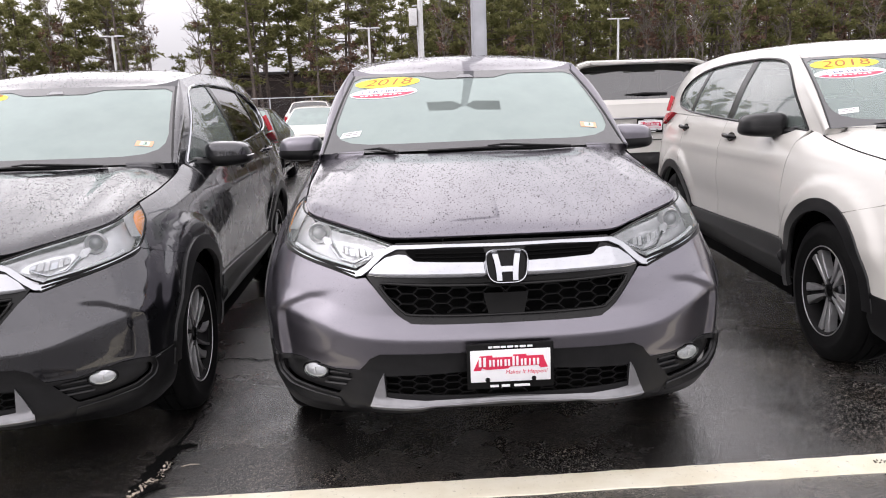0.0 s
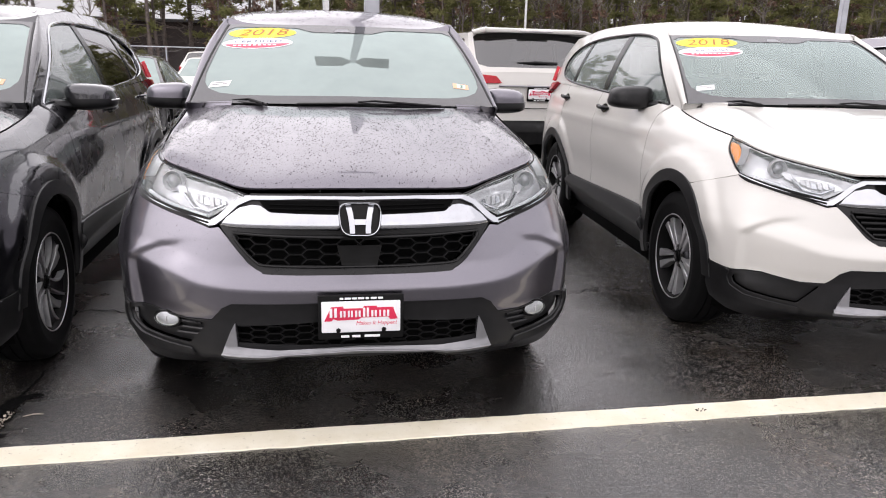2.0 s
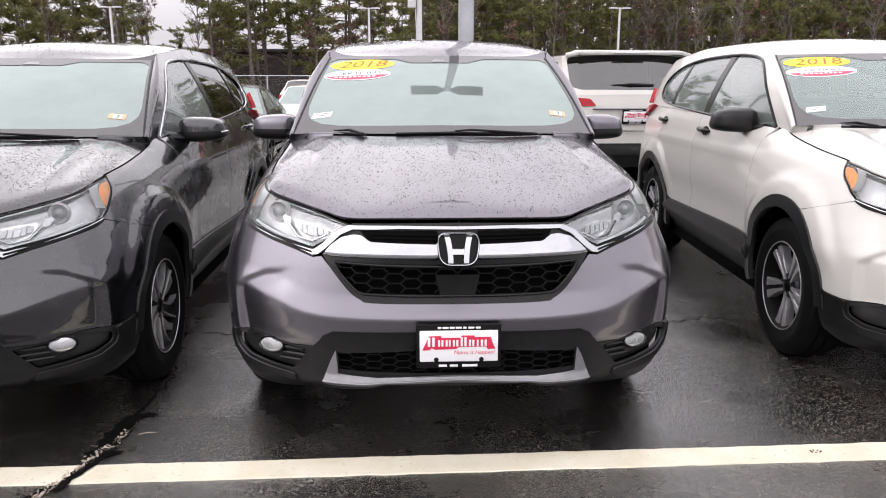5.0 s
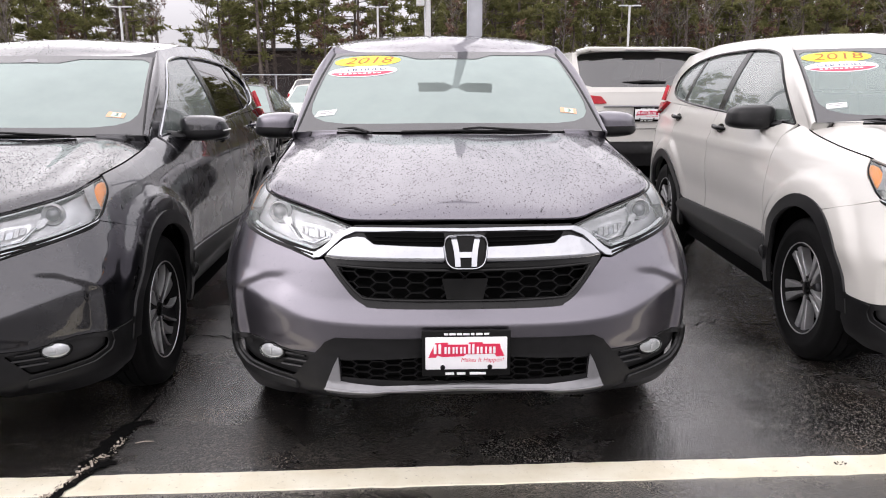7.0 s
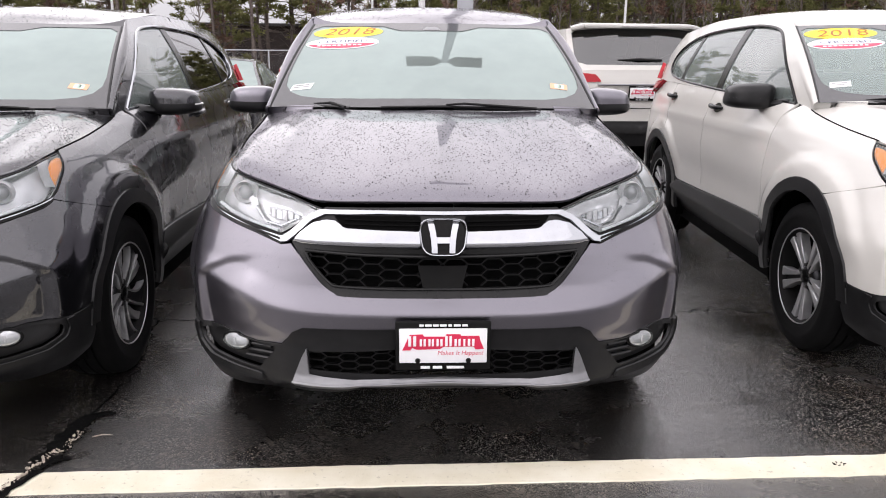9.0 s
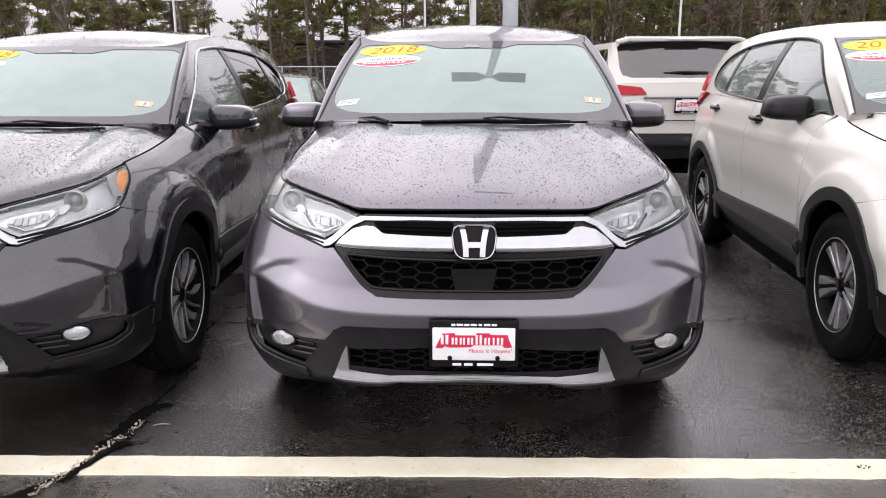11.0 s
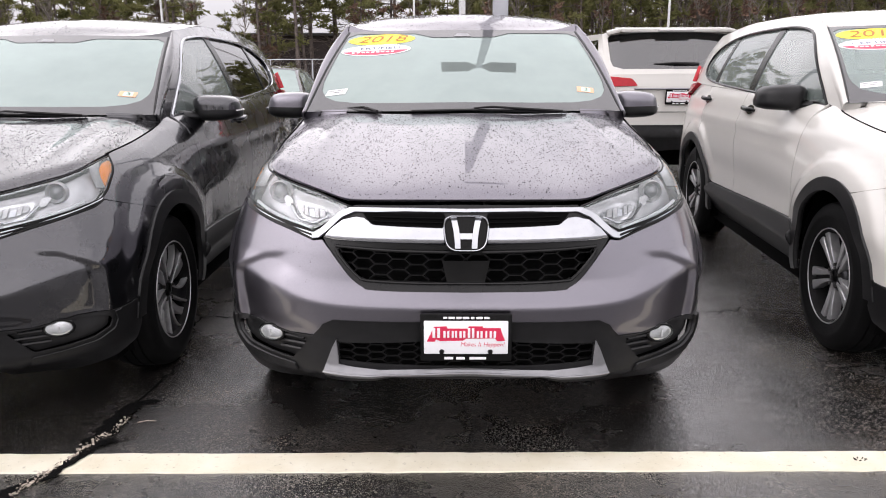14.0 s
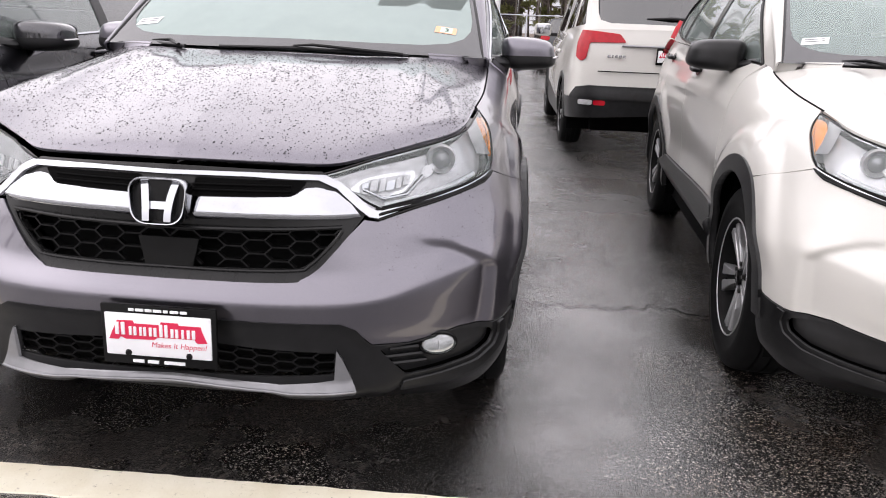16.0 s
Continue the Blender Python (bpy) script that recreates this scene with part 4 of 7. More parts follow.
def add_drops(car, seed, count):
    """Rain drops standing on the hood, the roof's front and the windshield's foot."""
    rng = random.Random(seed)
    vs, fs = [], []

    def drop(p, n, r, stretch):
        n = Vector(n)
        a = n.orthogonal().normalized()
        b = n.cross(a)
        down = Vector((0, -1, 0))
        down = (down - n * down.dot(n)).normalized()
        i = len(vs)
        ex = [rng.uniform(0.75, 1.25) for _ in range(5)]
        for ring, (k, h) in enumerate(((1.0, 0.0), (0.72, 0.34))):
            for j in range(5):
                w = 2 * math.pi * j / 5
                d = a * math.cos(w) + b * math.sin(w)
                d = d + down * (d.dot(down) * (stretch - 1))
                vs.append(Vector(p) + d * (r * k * ex[j]) + n * (h * r + 0.0003))
        vs.append(Vector(p) + n * (0.46 * r))
        for j in range(5):
            q = (j + 1) % 5
            fs.append((i + j, i + q, i + 5 + q, i + 5 + j))
            fs.append((i + 5 + j, i + 5 + q, i + 10))
    uv = np.array([(rng.random() * 0.97, rng.random() ** 0.8) for _ in range(count)])
    keep = np.array([noise.noise((u * 12, v * 1.4, seed)) + 0.5 * noise.noise((u * 5, v * 6, seed)) > -0.22 - 0.45 * rng.random() for u, v in uv])
    uv = uv[keep]
    p, n = hood_at(uv[:, 0], uv[:, 1]), hood_normal(uv[:, 0], uv[:, 1])
    for k in range(len(p)):
        sgn = 1 if rng.random() < 0.5 else -1
        big = rng.random() ** 3
        drop((sgn * p[k][0], p[k][1], p[k][2]), (sgn * n[k][0], n[k][1], n[k][2]), 0.0010 + 0.0024 * big, rng.uniform(1.0, 1.7))
    uv = np.array([(rng.random() * 0.97, rng.random() * 0.35) for _ in range(count // 5)])
    p, n = roof_at(uv[:, 0], uv[:, 1]), numeric_normal(roof_at)(uv[:, 0], uv[:, 1])
    for k in range(len(p)):
        sgn = 1 if rng.random() < 0.5 else -1
        drop((sgn * p[k][0], p[k][1], p[k][2]), (sgn * n[k][0], n[k][1], n[k][2]), rng.uniform(0.0015, 0.0035), rng.uniform(1.0, 1.5))
    for _ in range(count // 10):
        s, z, sgn = rng.uniform(0.02, 1.0), rng.uniform(0.57, 0.90), rng.choice((-1, 1))
        if z > 0.60 + 0.02 * s and not (s < 0.56 and z > 0.60):
            p, n = BELT.at(np.array(s), np.array(z)), BELT.normal(np.array([s]), np.array([z]))[0]
            if inside(np.array(HEADLIGHT), np.array([[s, z]]))[0]:
                p = p + n * 0.002
            drop((sgn * p[0], p[1], p[2]), (sgn * n[0], n[1], n[2]), 0.0007 + 0.0012 * rng.random() ** 2, rng.uniform(1.0, 1.8))
    ob = mesh_ob("rain_beading", vs, fs, DROP, car, "clear rain drops standing on the paint")
    tagged(ob, kind="stuff")


def build_suv(label, colour, place, lx=False, wheel_style="split", drops=0, seed=1, stickers=True):
    car = empty("suv", label, "car", "parked compact SUVs in the front row")
    car.matrix_world = place
    at, nrm = BELT.at, BELT.normal
    # nose
    strip_low = nose((0.812, 0.846), (0.755, 0.828), (0.631, 0.791), (0.540, 0.762), (0.505, 0.768))
    bumper = CLAD_TOP + arc(HUB_S, HUB_Z, 0.470, 167, 114, 12) + [(1.303, 0.7985), (1.2, 0.8285), (1.048, 0.868), (0.99, 0.848)] + strip_low[1:] + GRILLE[1:]
    sheet("front_bumper", at, nrm, [bumper], colour, car, mirror="both", step=0.0095)
    valance = [(a, b - 0.003) for a, b in CLAD_TOP] + [(1.112, 0.40), (1.125, 0.34), (1.10, 0.275)] + [(1.0, 0.235), (0.8, 0.212), (0.63, 0.222), (0.56, 0.228)] + nose((0.515, 0.262), (0.318, 0.285), (0.264, 0.300)) + [(0, 0.284)]
    intake = [(-0.001, 0.436)] + rounded(nose((0.446, 0.434), (0.442, 0.345)), 0.012) + [(-0.001, 0.333)]
    fog_hole = rounded(nose((0.556, 0.418), (0.666, 0.428), (0.764, 0.441)) + [(0.93, 0.428), (0.95, 0.41), (0.94, 0.38), (0.87, 0.352)] + nose((0.718, 0.336), (0.628, 0.327)), 0.012)
    sheet("front_valance", at, nrm, [hoop(valance, intake), fog_hole], CLADDING, car, "matte black lower bumper", out=0.004, mirror="both", step=0.016)
    # raised frame round the lower intake
    band = [(0.0, 0.5085)] + nose((0.461, 0.5055), (0.501, 0.484), (0.560, 0.395), (0.610, 0.300), (0.560, 0.250), (0.520, 0.300), (0.478, 0.395), (0.452, 0.445)) + [(0, 0.447)]
    sheet("bumper_frame", at, nrm, [band], CLADDING, car, out=0.002, mirror="both", thick=0.010, step=0.016, crown=0.012)
    def skid_ridge(s):
        return 0.316 - 0.006 * ramp(0.27, 0.33, np.asarray(s, float))

    def skid_upper(s, z):
        return at(s, z, 0.026) + np.stack([0 * z, 0.38 * np.clip(z - skid_ridge(s), -0.01, 0.032), 0 * z], -1)

    def skid_lower(s, z):
        return at(s, z, 0.026) + np.stack([0 * z, 0.75 * np.clip(skid_ridge(s) - z, -0.01, 0.03), 0 * z], -1)
    edge_s = np.linspace(BELT.by_x(0.496, 0.31), 0, 24)
    ridge_line = [(float(q), float(skid_ridge(q))) for q in edge_s]
    skid = sheet("skid_plate", skid_upper, numeric_normal(skid_upper, 0.003, up=(0, -1, 0.2)), [nose((0.446, 0.432), (0.462, 0.400)) + ridge_line + [(0, 0.328)] + nose((0.300, 0.333), (0.440, 0.343))],
                 SATIN, car, "silver painted skid trim", thick=0.02, mirror="both", step=0.014)
    sheet("skid_lip", skid_lower, numeric_normal(skid_lower, 0.003, up=(0, -1, 0.2)), [ridge_line[::-1] + nose((0.490, 0.292), (0.322, 0.297), (0.264, 0.308)) + [(0, 0.300)]],
          SATIN, skid, thick=0.03, mirror="both", step=0.012)
    half = [tuple(p) for p in at(edge_s, skid_ridge(edge_s), 0.0245)]
    part("skid_edge", bm_from(*tube(half + [(-x, y, z) for x, y, z in half[::-1][1:]], 0.0042, 8)), SATIN, skid, "rounded edge of the skid trim")
    # near-black sheet stands in for the shaded depth behind the intake mesh
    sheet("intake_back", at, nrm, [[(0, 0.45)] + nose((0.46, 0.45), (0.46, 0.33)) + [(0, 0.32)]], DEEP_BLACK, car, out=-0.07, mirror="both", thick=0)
    for sx in (1, -1):
        v, f = hex_bars(intake, 0.074, 0.027, -0.012, 0.0042, 0.014, False)
        tagged(part("intake_mesh", bm_from([(sx * p[0], p[1], p[2]) for p in v], f), MESH_BLACK, car, "black honeycomb mesh", smooth=False), kind="stuff")
    shelf = [(0.955, 0.440), (0.968, 0.405), (0.955, 0.372), (0.885, 0.340)] + nose((0.718, 0.323), (0.618, 0.312), (0.606, 0.284), (0.722, 0.290)) + [(0.91, 0.310), (0.992, 0.350), (1.012, 0.400), (0.990, 0.444)]
    for sgn in ("", "left"):
        sx = -1 if sgn else 1
        sheet("pocket_lip", at, nrm, [rounded(shelf, 0.008)], CLADDING, car, "black raised lip round the fog lamp pocket", out=0.013, thick=0.02, mirror=sgn, step=0.014, crown=0.006)
        pocket = sheet("fog_lamp_pocket", at, nrm, [fog_hole], CLADDING, car, out=-0.020, thick=0, mirror=sgn)
        for k, zz in enumerate(() if lx else (0.362, 0.385, 0.408)):
            ss = np.linspace(0.58 + 0.012 * k, 0.715, 8)
            pts = [tuple(p * np.array([sx, 1, 1])) for p in at(ss, np.full(8, zz), -0.012)]
            part("pocket_slat", bm_from(*tube(pts, 0.006, 6)), CLADDING, pocket)
        if not lx:
            c = at(BELT.by_x(0.712, 0.412), 0.412, -0.004)
            d = nrm(np.array([BELT.by_x(0.712, 0.412)]), np.array([0.412]))[0]
            m = look((c[0] * sx, c[1], c[2]), (c[0] * sx + d[0] * 0.5 * sx, c[1] + d[1] * 0.5 - 0.25, c[2]))
            ring = [(math.cos(a) * 0.050, math.sin(a) * 0.029) for a in np.linspace(0, 2 * math.pi, 28, endpoint=False)]
            vs, fs = [], []
            for k, dep in ((1.0, 0.03), (1.0, -0.002), (0.9, -0.008), (0.5, -0.012), (0.02, -0.013)):
                vs += [(x * k, y * k, dep) for x, y in ring]
            for j in range(4):
                for i in range(28):
                    fs.append((j * 28 + i, j * 28 + (i + 1) % 28, (j + 1) * 28 + (i + 1) % 28, (j + 1) * 28 + i))
            fl = part("fog_lamp", bm_from(vs, fs), REFLECTOR, car, "oval chrome fog lamp")
            fl.matrix_local = m
            part("fog_lens", bm_from([(x * 0.97, y * 0.97, -0.016) for x, y in ring], [tuple(range(28))]), LENS, fl)
            part("fog_bezel", bm_from(*tube([(x * 1.06, y * 1.1, -0.004) for x, y in ring] + [(ring[0][0] * 1.06, ring[0][1] * 1.1, -0.004)], 0.005, 6)), GLOSS_BLACK, fl)
            part("fog_bulb", bm_from(*tube([(0, -0.012, -0.0145), (0, 0.012, -0.0145)], 0.003, 6)), REFLECTOR, fl)
    # grille
    sheet("grille_surround", at, nrm, [hoop([(0, 0.903)] + nose((0.390, 0.893), (0.440, 0.850), (0.510, 0.785), (0.500, 0.770)) + GRILLE[1:],
                                      [(0, 0.738)] + nose((0.300, 0.742), (0.447, 0.750), (0.440, 0.724), (0.405, 0.685), (0.374, 0.657), (0.342, 0.645)) + [(0, 0.637)])], WET_BLACK, car, "wet black grille surround", out=-0.006, thick=0.03, mirror="both")
    mesh_zone = [(-0.001, 0.738)] + nose((0.300, 0.742), (0.447, 0.750), (0.440, 0.724), (0.405, 0.685), (0.374, 0.657), (0.342, 0.645)) + [(-0.001, 0.641)]
    if lx:
        for zz, xe in ((0.655, 0.36), (0.680, 0.39), (0.705, 0.41), (0.728, 0.43)):
            pts = [tuple(p) for p in at(np.linspace(0, BELT.by_x(xe, zz), 14), np.full(14, zz), -0.02)]
            part("grille_bar", bm_from(*tube([(-x, y, z) for x, y, z in pts[::-1]] + pts[1:], 0.008, 8)), GLOSS_BLACK, car)
    else:
        for sx in (1, -1):
            v, f = hex_bars(mesh_zone, 0.086, 0.036, -0.012, 0.0042, 0.014, False)
            tagged(part("grille_mesh", bm_from([(sx * p[0], p[1], p[2]) for p in v], f), MESH_BLACK, car, "black honeycomb grille mesh", smooth=False), kind="stuff")
    for name_, line, rad in (("grille_lower_lip", nose((0.452, 0.742), (0.438, 0.720), (0.403, 0.681), (0.372, 0.653), (0.340, 0.641)) + [(0.18, 0.635), (0, 0.634)], 0.0055), ("grille_upper_lip", nose((0.452, 0.752), (0.300, 0.746)) + [(0.15, 0.743), (0, 0.742)], 0.006)):
        half = at(np.array([q[0] for q in line]), np.array([q[1] for q in line]), 0.0)
        pts = [tuple(p * np.array([-1, 1, 1])) for p in half] + [tuple(p) for p in half[::-1][1:]]
        part(name_, bm_from(*tube(catmull(pts, 4), rad, 8)), WET_BLACK, car, "wet black grille lip")
    # near-black sheet in place of the shade behind the grille
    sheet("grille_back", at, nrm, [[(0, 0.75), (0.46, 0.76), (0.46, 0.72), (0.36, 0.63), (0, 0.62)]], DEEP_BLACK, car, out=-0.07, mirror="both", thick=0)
    sheet("sensor_panel", at, nrm, [rounded([(0, 0.712)] + nose((0.082, 0.712), (0.064, 0.636)) + [(0, 0.636)], 0.004)], GLOSS_BLACK, car, "smooth black sensor cover", out=0.0, mirror="both", thick=0.03)
    wing = nose((0.070, 0.822), (0.226, 0.824), (0.310, 0.827), (0.332, 0.836), (0.351, 0.849), (0.378, 0.852), (0.430, 0.838), (0.470, 0.808), (0.497, 0.778), (0.429, 0.773), (0.306, 0.771), (0.070, 0.767))

    def wing_at(s, z):
        return at(s, z) + np.stack([0 * z, (z - 0.80) * 0.28 + 1.3 * np.clip(0.7835 - z, 0, 0.02), 0 * z], -1)
    sheet("grille_wing", wing_at, numeric_normal(wing_at, up=(0, -1, 0.3)), [wing], CHROME, car, "thick chrome grille wing", out=0.002, thick=0.03, mirror="both", step=0.008, crown=0.010)
    thin = [(0, 0.877)] + nose((0.207, 0.876), (0.307, 0.871), (0.385, 0.869), (0.431, 0.848), (0.485, 0.798), (0.515, 0.775), (0.540, 0.766), (0.540, 0.785), (0.513, 0.800), (0.470, 0.838), (0.440, 0.862), (0.400, 0.881), (0.307, 0.884), (0.207, 0.886)) + [(0, 0.887)]
    sheet("grille_upper_strip", at, nrm, [thin], CHROME, car, "thin chrome strip", out=0.006, thick=0.02, mirror="both", step=0.012, crown=0.006)
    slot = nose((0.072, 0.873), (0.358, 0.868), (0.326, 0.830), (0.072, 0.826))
    # flat black patch and bars painted for the shaded open slot
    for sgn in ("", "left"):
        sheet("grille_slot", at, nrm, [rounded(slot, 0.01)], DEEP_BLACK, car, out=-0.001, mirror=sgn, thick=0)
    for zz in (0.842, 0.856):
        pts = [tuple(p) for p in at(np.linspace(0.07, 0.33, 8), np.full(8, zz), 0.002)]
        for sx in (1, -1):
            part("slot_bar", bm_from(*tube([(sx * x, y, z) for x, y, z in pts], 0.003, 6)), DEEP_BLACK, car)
    add_emblem(car, 0.040, 0.814)
    plate_m = pose(0, -0.024, 0.468, -2)
    if not lx:
        add_plate(car, plate_m)
    # head lamps
    for sgn in ("", "left"):
        sx = np.array([-1 if sgn else 1, 1, 1])
        house = sheet("headlight", at, nrm, [HEADLIGHT], LAMP_DARK, car, "clear headlight with chrome lower trim", out=-0.045, thick=0, mirror=sgn)
        sheet("headlight_lens", at, nrm, [HEADLIGHT], LENS, house, out=0.001, thick=0.012, mirror=sgn, step=0.025)
        seal = dense(HEADLIGHT + HEADLIGHT[:1], 0.02)
        pts = [tuple(p * sx) for p in at(seal[:, 0], seal[:, 1], 0.0)]
        part("lamp_seal", bm_from(*tube(pts, 0.0036, 5)), GLOSS_BLACK, house, "black rubber seal")
        guide = nose((0.556, 0.800), (0.632, 0.815), (0.729, 0.844), (0.790, 0.868))
        pts = [tuple(p * sx) for p in at(np.array([g[0] for g in guide]), np.array([g[1] for g in guide]), -0.012)]
        part("light_guide", bm_from(*tube(catmull(pts, 6), 0.0065, 8)), LIGHT_GUIDE, house, "white light guide")
        hook = nose((0.500, 0.838), (0.556, 0.812), (0.615, 0.822), (0.655, 0.868))
        pts = [tuple(p * sx) for p in at(np.array([g[0] for g in hook]), np.array([g[1] for g in hook]), -0.028)]
        part("chrome_hook", bm_from(*tube(pts, 0.0055, 8)), CHROME, house)
        for (x, z, r) in ((0.705, 0.908, 0.038),):
            s0 = BELT.by_x(x, z)
            c, d = at(s0, z, -0.03) * sx, nrm(np.array([s0]), np.array([z]))[0] * sx
            d = np.array([d[0] * 0.5, -1, 0.05])
            vs, fs = lathe([(-0.012, r * 0.25), (-0.004, r * 0.55), (0.0, r * 0.8), (0.012, r), (0.002, r * 1.08), (-0.02, r * 1.1)], 24)
            ob = part("projector" if r > 0.035 else "reflector_bowl", bm_from(vs, fs), LAMP_GREY, house)
            ob.matrix_local = Matrix.Translation(c) @ Vector(d).to_track_quat("X", "Z").to_matrix().to_4x4()
            vs, fs = lathe([(0.0, r * 0.7), (0.010, r * 0.62), (0.018, r * 0.4), (0.021, 0.001)], 20)
            ob = part("bulb_lens", bm_from(vs, fs), SATIN, house)
            ob.matrix_local = Matrix.Translation(c) @ Vector(d).to_track_quat("X", "Z").to_matrix().to_4x4()
        bowl = nose((0.470, 0.852), (0.520, 0.834), (0.575, 0.828), (0.608, 0.842), (0.630, 0.872), (0.630, 0.902), (0.560, 0.894), (0.500, 0.880))
        sheet("reflector_bowl", at, nrm, [rounded(bowl, 0.012)], REFLECTOR, house, out=-0.040, thick=0.004, mirror=sgn, step=0.02, crown=-0.016)
        for k, (x0, z0, w, h) in enumerate(((0.500, 0.852, 0.016, 0.018), (0.520, 0.846, 0.018, 0.030), (0.542, 0.842, 0.014, 0.036), (0.560, 0.846, 0.020, 0.028), (0.583, 0.850, 0.014, 0.034), (0.600, 0.858, 0.018, 0.026), (0.655, 0.900, 0.016, 0.014), (0.676, 0.905, 0.014, 0.016))):
            facet = nose((x0, z0), (x0 + w, z0 + 0.003), (x0 + w, z0 + h), (x0 + 0.002, z0 + h - 0.003))
            sheet("reflector_facet", at, nrm, [facet], LAMP_GREY if k % 3 else CHROME, house, out=-0.036 + 0.003 * (k % 3), thick=0.004, mirror=sgn, step=0.012, crown=0.004)
        bar = nose((0.640, 0.868), (0.672, 0.880), (0.690, 0.918), (0.650, 0.908))
        sheet("lamp_divider", at, nrm, [rounded(bar, 0.006)], LAMP_GREY, house, out=-0.030, thick=0.012, mirror=sgn, step=0.02)
        amb = [(1.120, 0.914), (1.205, 0.961), (1.276, 1.010), (1.215, 1.002), (1.160, 0.982), (1.120, 0.952)]
        wall = np.array([(1.108, 0.908), (1.116, 0.945), (1.150, 0.980), (1.200, 1.001)])
        rows = [at(wall[:, 0], wall[:, 1], d) * sx for d in (-0.044, -0.004)]
        part("lamp_fin", bm_from([tuple(p) for r in rows for p in r], [(i, i + 1, i + 5, i + 4) for i in range(3)]), LAMP_GREY, house)
        sheet("side_marker", at, nrm, [rounded(amb, 0.012)], AMBER, house, "amber side marker", out=-0.012, thick=0.01, mirror=sgn, step=0.02)
        chrome_low = nose((0.515, 0.784), (0.540, 0.771), (0.631, 0.798), (0.755, 0.834), (0.810, 0.852)) + [(1.05, 0.872), (1.055, 0.884)] + nose((0.805, 0.862), (0.729, 0.836), (0.632, 0.807), (0.545, 0.790))
        sheet("headlight_trim", at, nrm, [chrome_low], CHROME, house, "chrome trim under the lamp", out=0.001, thick=0.014, mirror=sgn, step=0.012, crown=0.003)
        # black tubes drawn for the shaded gaps that border the chrome
        for name, edge, r in (("trim_seal", nose((0.522, 0.776), (0.540, 0.767), (0.631, 0.794), (0.755, 0.830), (0.810, 0.848)) + [(1.05, 0.868)], 0.0042),
                              ("trim_groove", nose((0.530, 0.794), (0.547, 0.793), (0.632, 0.810), (0.729, 0.839), (0.800, 0.864)), 0.0028)):
            e = dense(edge, 0.02)
            pts = [tuple(p * sx) for p in at(e[:, 0], e[:, 1], 0.003)]
            part(name, bm_from(*tube(pts, r, 6)), GLOSS_BLACK, house, "black line for the shaded gap along the chrome trim")
    # sides
    def sill_at(s, z):
        """The sill turns in under the car below its step."""
        return at(s, z) + np.stack([0.025 * ramp(0.47, 0.45, z) - 0.65 * np.clip(0.435 - z, 0, 0.2), 0 * z, 0 * z], -1)
    for sgn in ("", "left"):
        sx = np.array([-1 if sgn else 1, 1, 1])
        fender = [(1.05, 0.872), (1.2, 0.83), (1.305, 0.80)] + arc(HUB_S, HUB_Z, 0.470, 113, 16, 24) + [(2.09, 0.475), (2.098, 0.60), (2.10, 0.9), (2.085, 1.07), (2.03, 1.138)]
        fender += [(s, float(top_z(s))) for s in (1.98, 1.9, 1.75, 1.6, 1.45, 1.31)] + [(1.293, 1.016), (1.212, 0.954), (1.110, 0.897)]
        sheet("fender", at, nrm, [fender], colour, car, mirror=sgn)
        # black backing sheet added so the door gaps look shaded
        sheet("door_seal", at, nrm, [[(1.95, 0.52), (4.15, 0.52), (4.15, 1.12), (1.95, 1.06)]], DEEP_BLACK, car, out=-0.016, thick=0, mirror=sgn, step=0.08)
        front_door = [(2.106, 0.535), (3.168, 0.505), (3.176, 0.9)] + [(s, float(top_z(s))) for s in (3.17, 2.9, 2.6, 2.3, 2.08)] + [(2.092, 1.07), (2.107, 0.9)]
        door = sheet("front_door", at, nrm, [front_door], colour, car, mirror=sgn)
        rear_door = [(3.176, 0.505), (3.70, 0.495)] + arc(REAR_S, HUB_Z, 0.470, 160, 112, 10) + [(4.08, 0.95)] + [(s, float(top_z(s))) for s in (4.12, 3.9, 3.6, 3.4, 3.178)] + [(3.184, 0.9)]
        rdoor = sheet("rear_door", at, nrm, [rear_door], colour, car, mirror=sgn)
        quarter = arc(REAR_S, HUB_Z, 0.470, 111, 14, 20) + [(4.75, 0.45), (5.94, 0.45)] + [(s, float(top_z(s))) for s in (5.94, 5.6, 5.2, 4.9, 4.6, 4.4, 4.13)] + [(4.088, 0.95)]
        sheet("rear_quarter", at, nrm, [quarter], colour, car, mirror=sgn)
        sheet("rear_bumper", at, nrm, [[(4.655, 0.44), (5.94, 0.44), (5.94, 0.27), (4.70, 0.25)]], CLADDING, car, mirror=sgn)
        for hs in (HUB_S, REAR_S):
            a, b2 = (178, -10) if hs < 2 else (190, -6)
            ring = arc(hs, HUB_Z, 0.474, a, b2, 30) + arc(hs, HUB_Z, 0.410, b2, a, 30)
            sheet("arch_trim", at, nrm, [ring], CLADDING, car, "matte black wheel arch trim", out=0.012, thick=0.03, mirror=sgn, step=0.025)
        sill = [(1.985, 0.25), (2.015, 0.44), (2.045, 0.535), (3.17, 0.500), (3.72, 0.490), (3.775, 0.42), (3.80, 0.25)]
        sheet("sill_trim", sill_at, numeric_normal(sill_at, up=(1, 0, 0)), [rounded(sill, 0.02)], CLADDING, car, "matte black sill trim", out=0.014, thick=0.03, mirror=sgn)
        pts = [tuple(p * sx) for p in at(np.linspace(2.08, 3.72, 12), np.linspace(0.455, 0.435, 12), 0.020)]
        part("sill_strip", bm_from(*tube(pts, 0.006, 6)), GLOSS_BLACK if lx else SATIN, car)
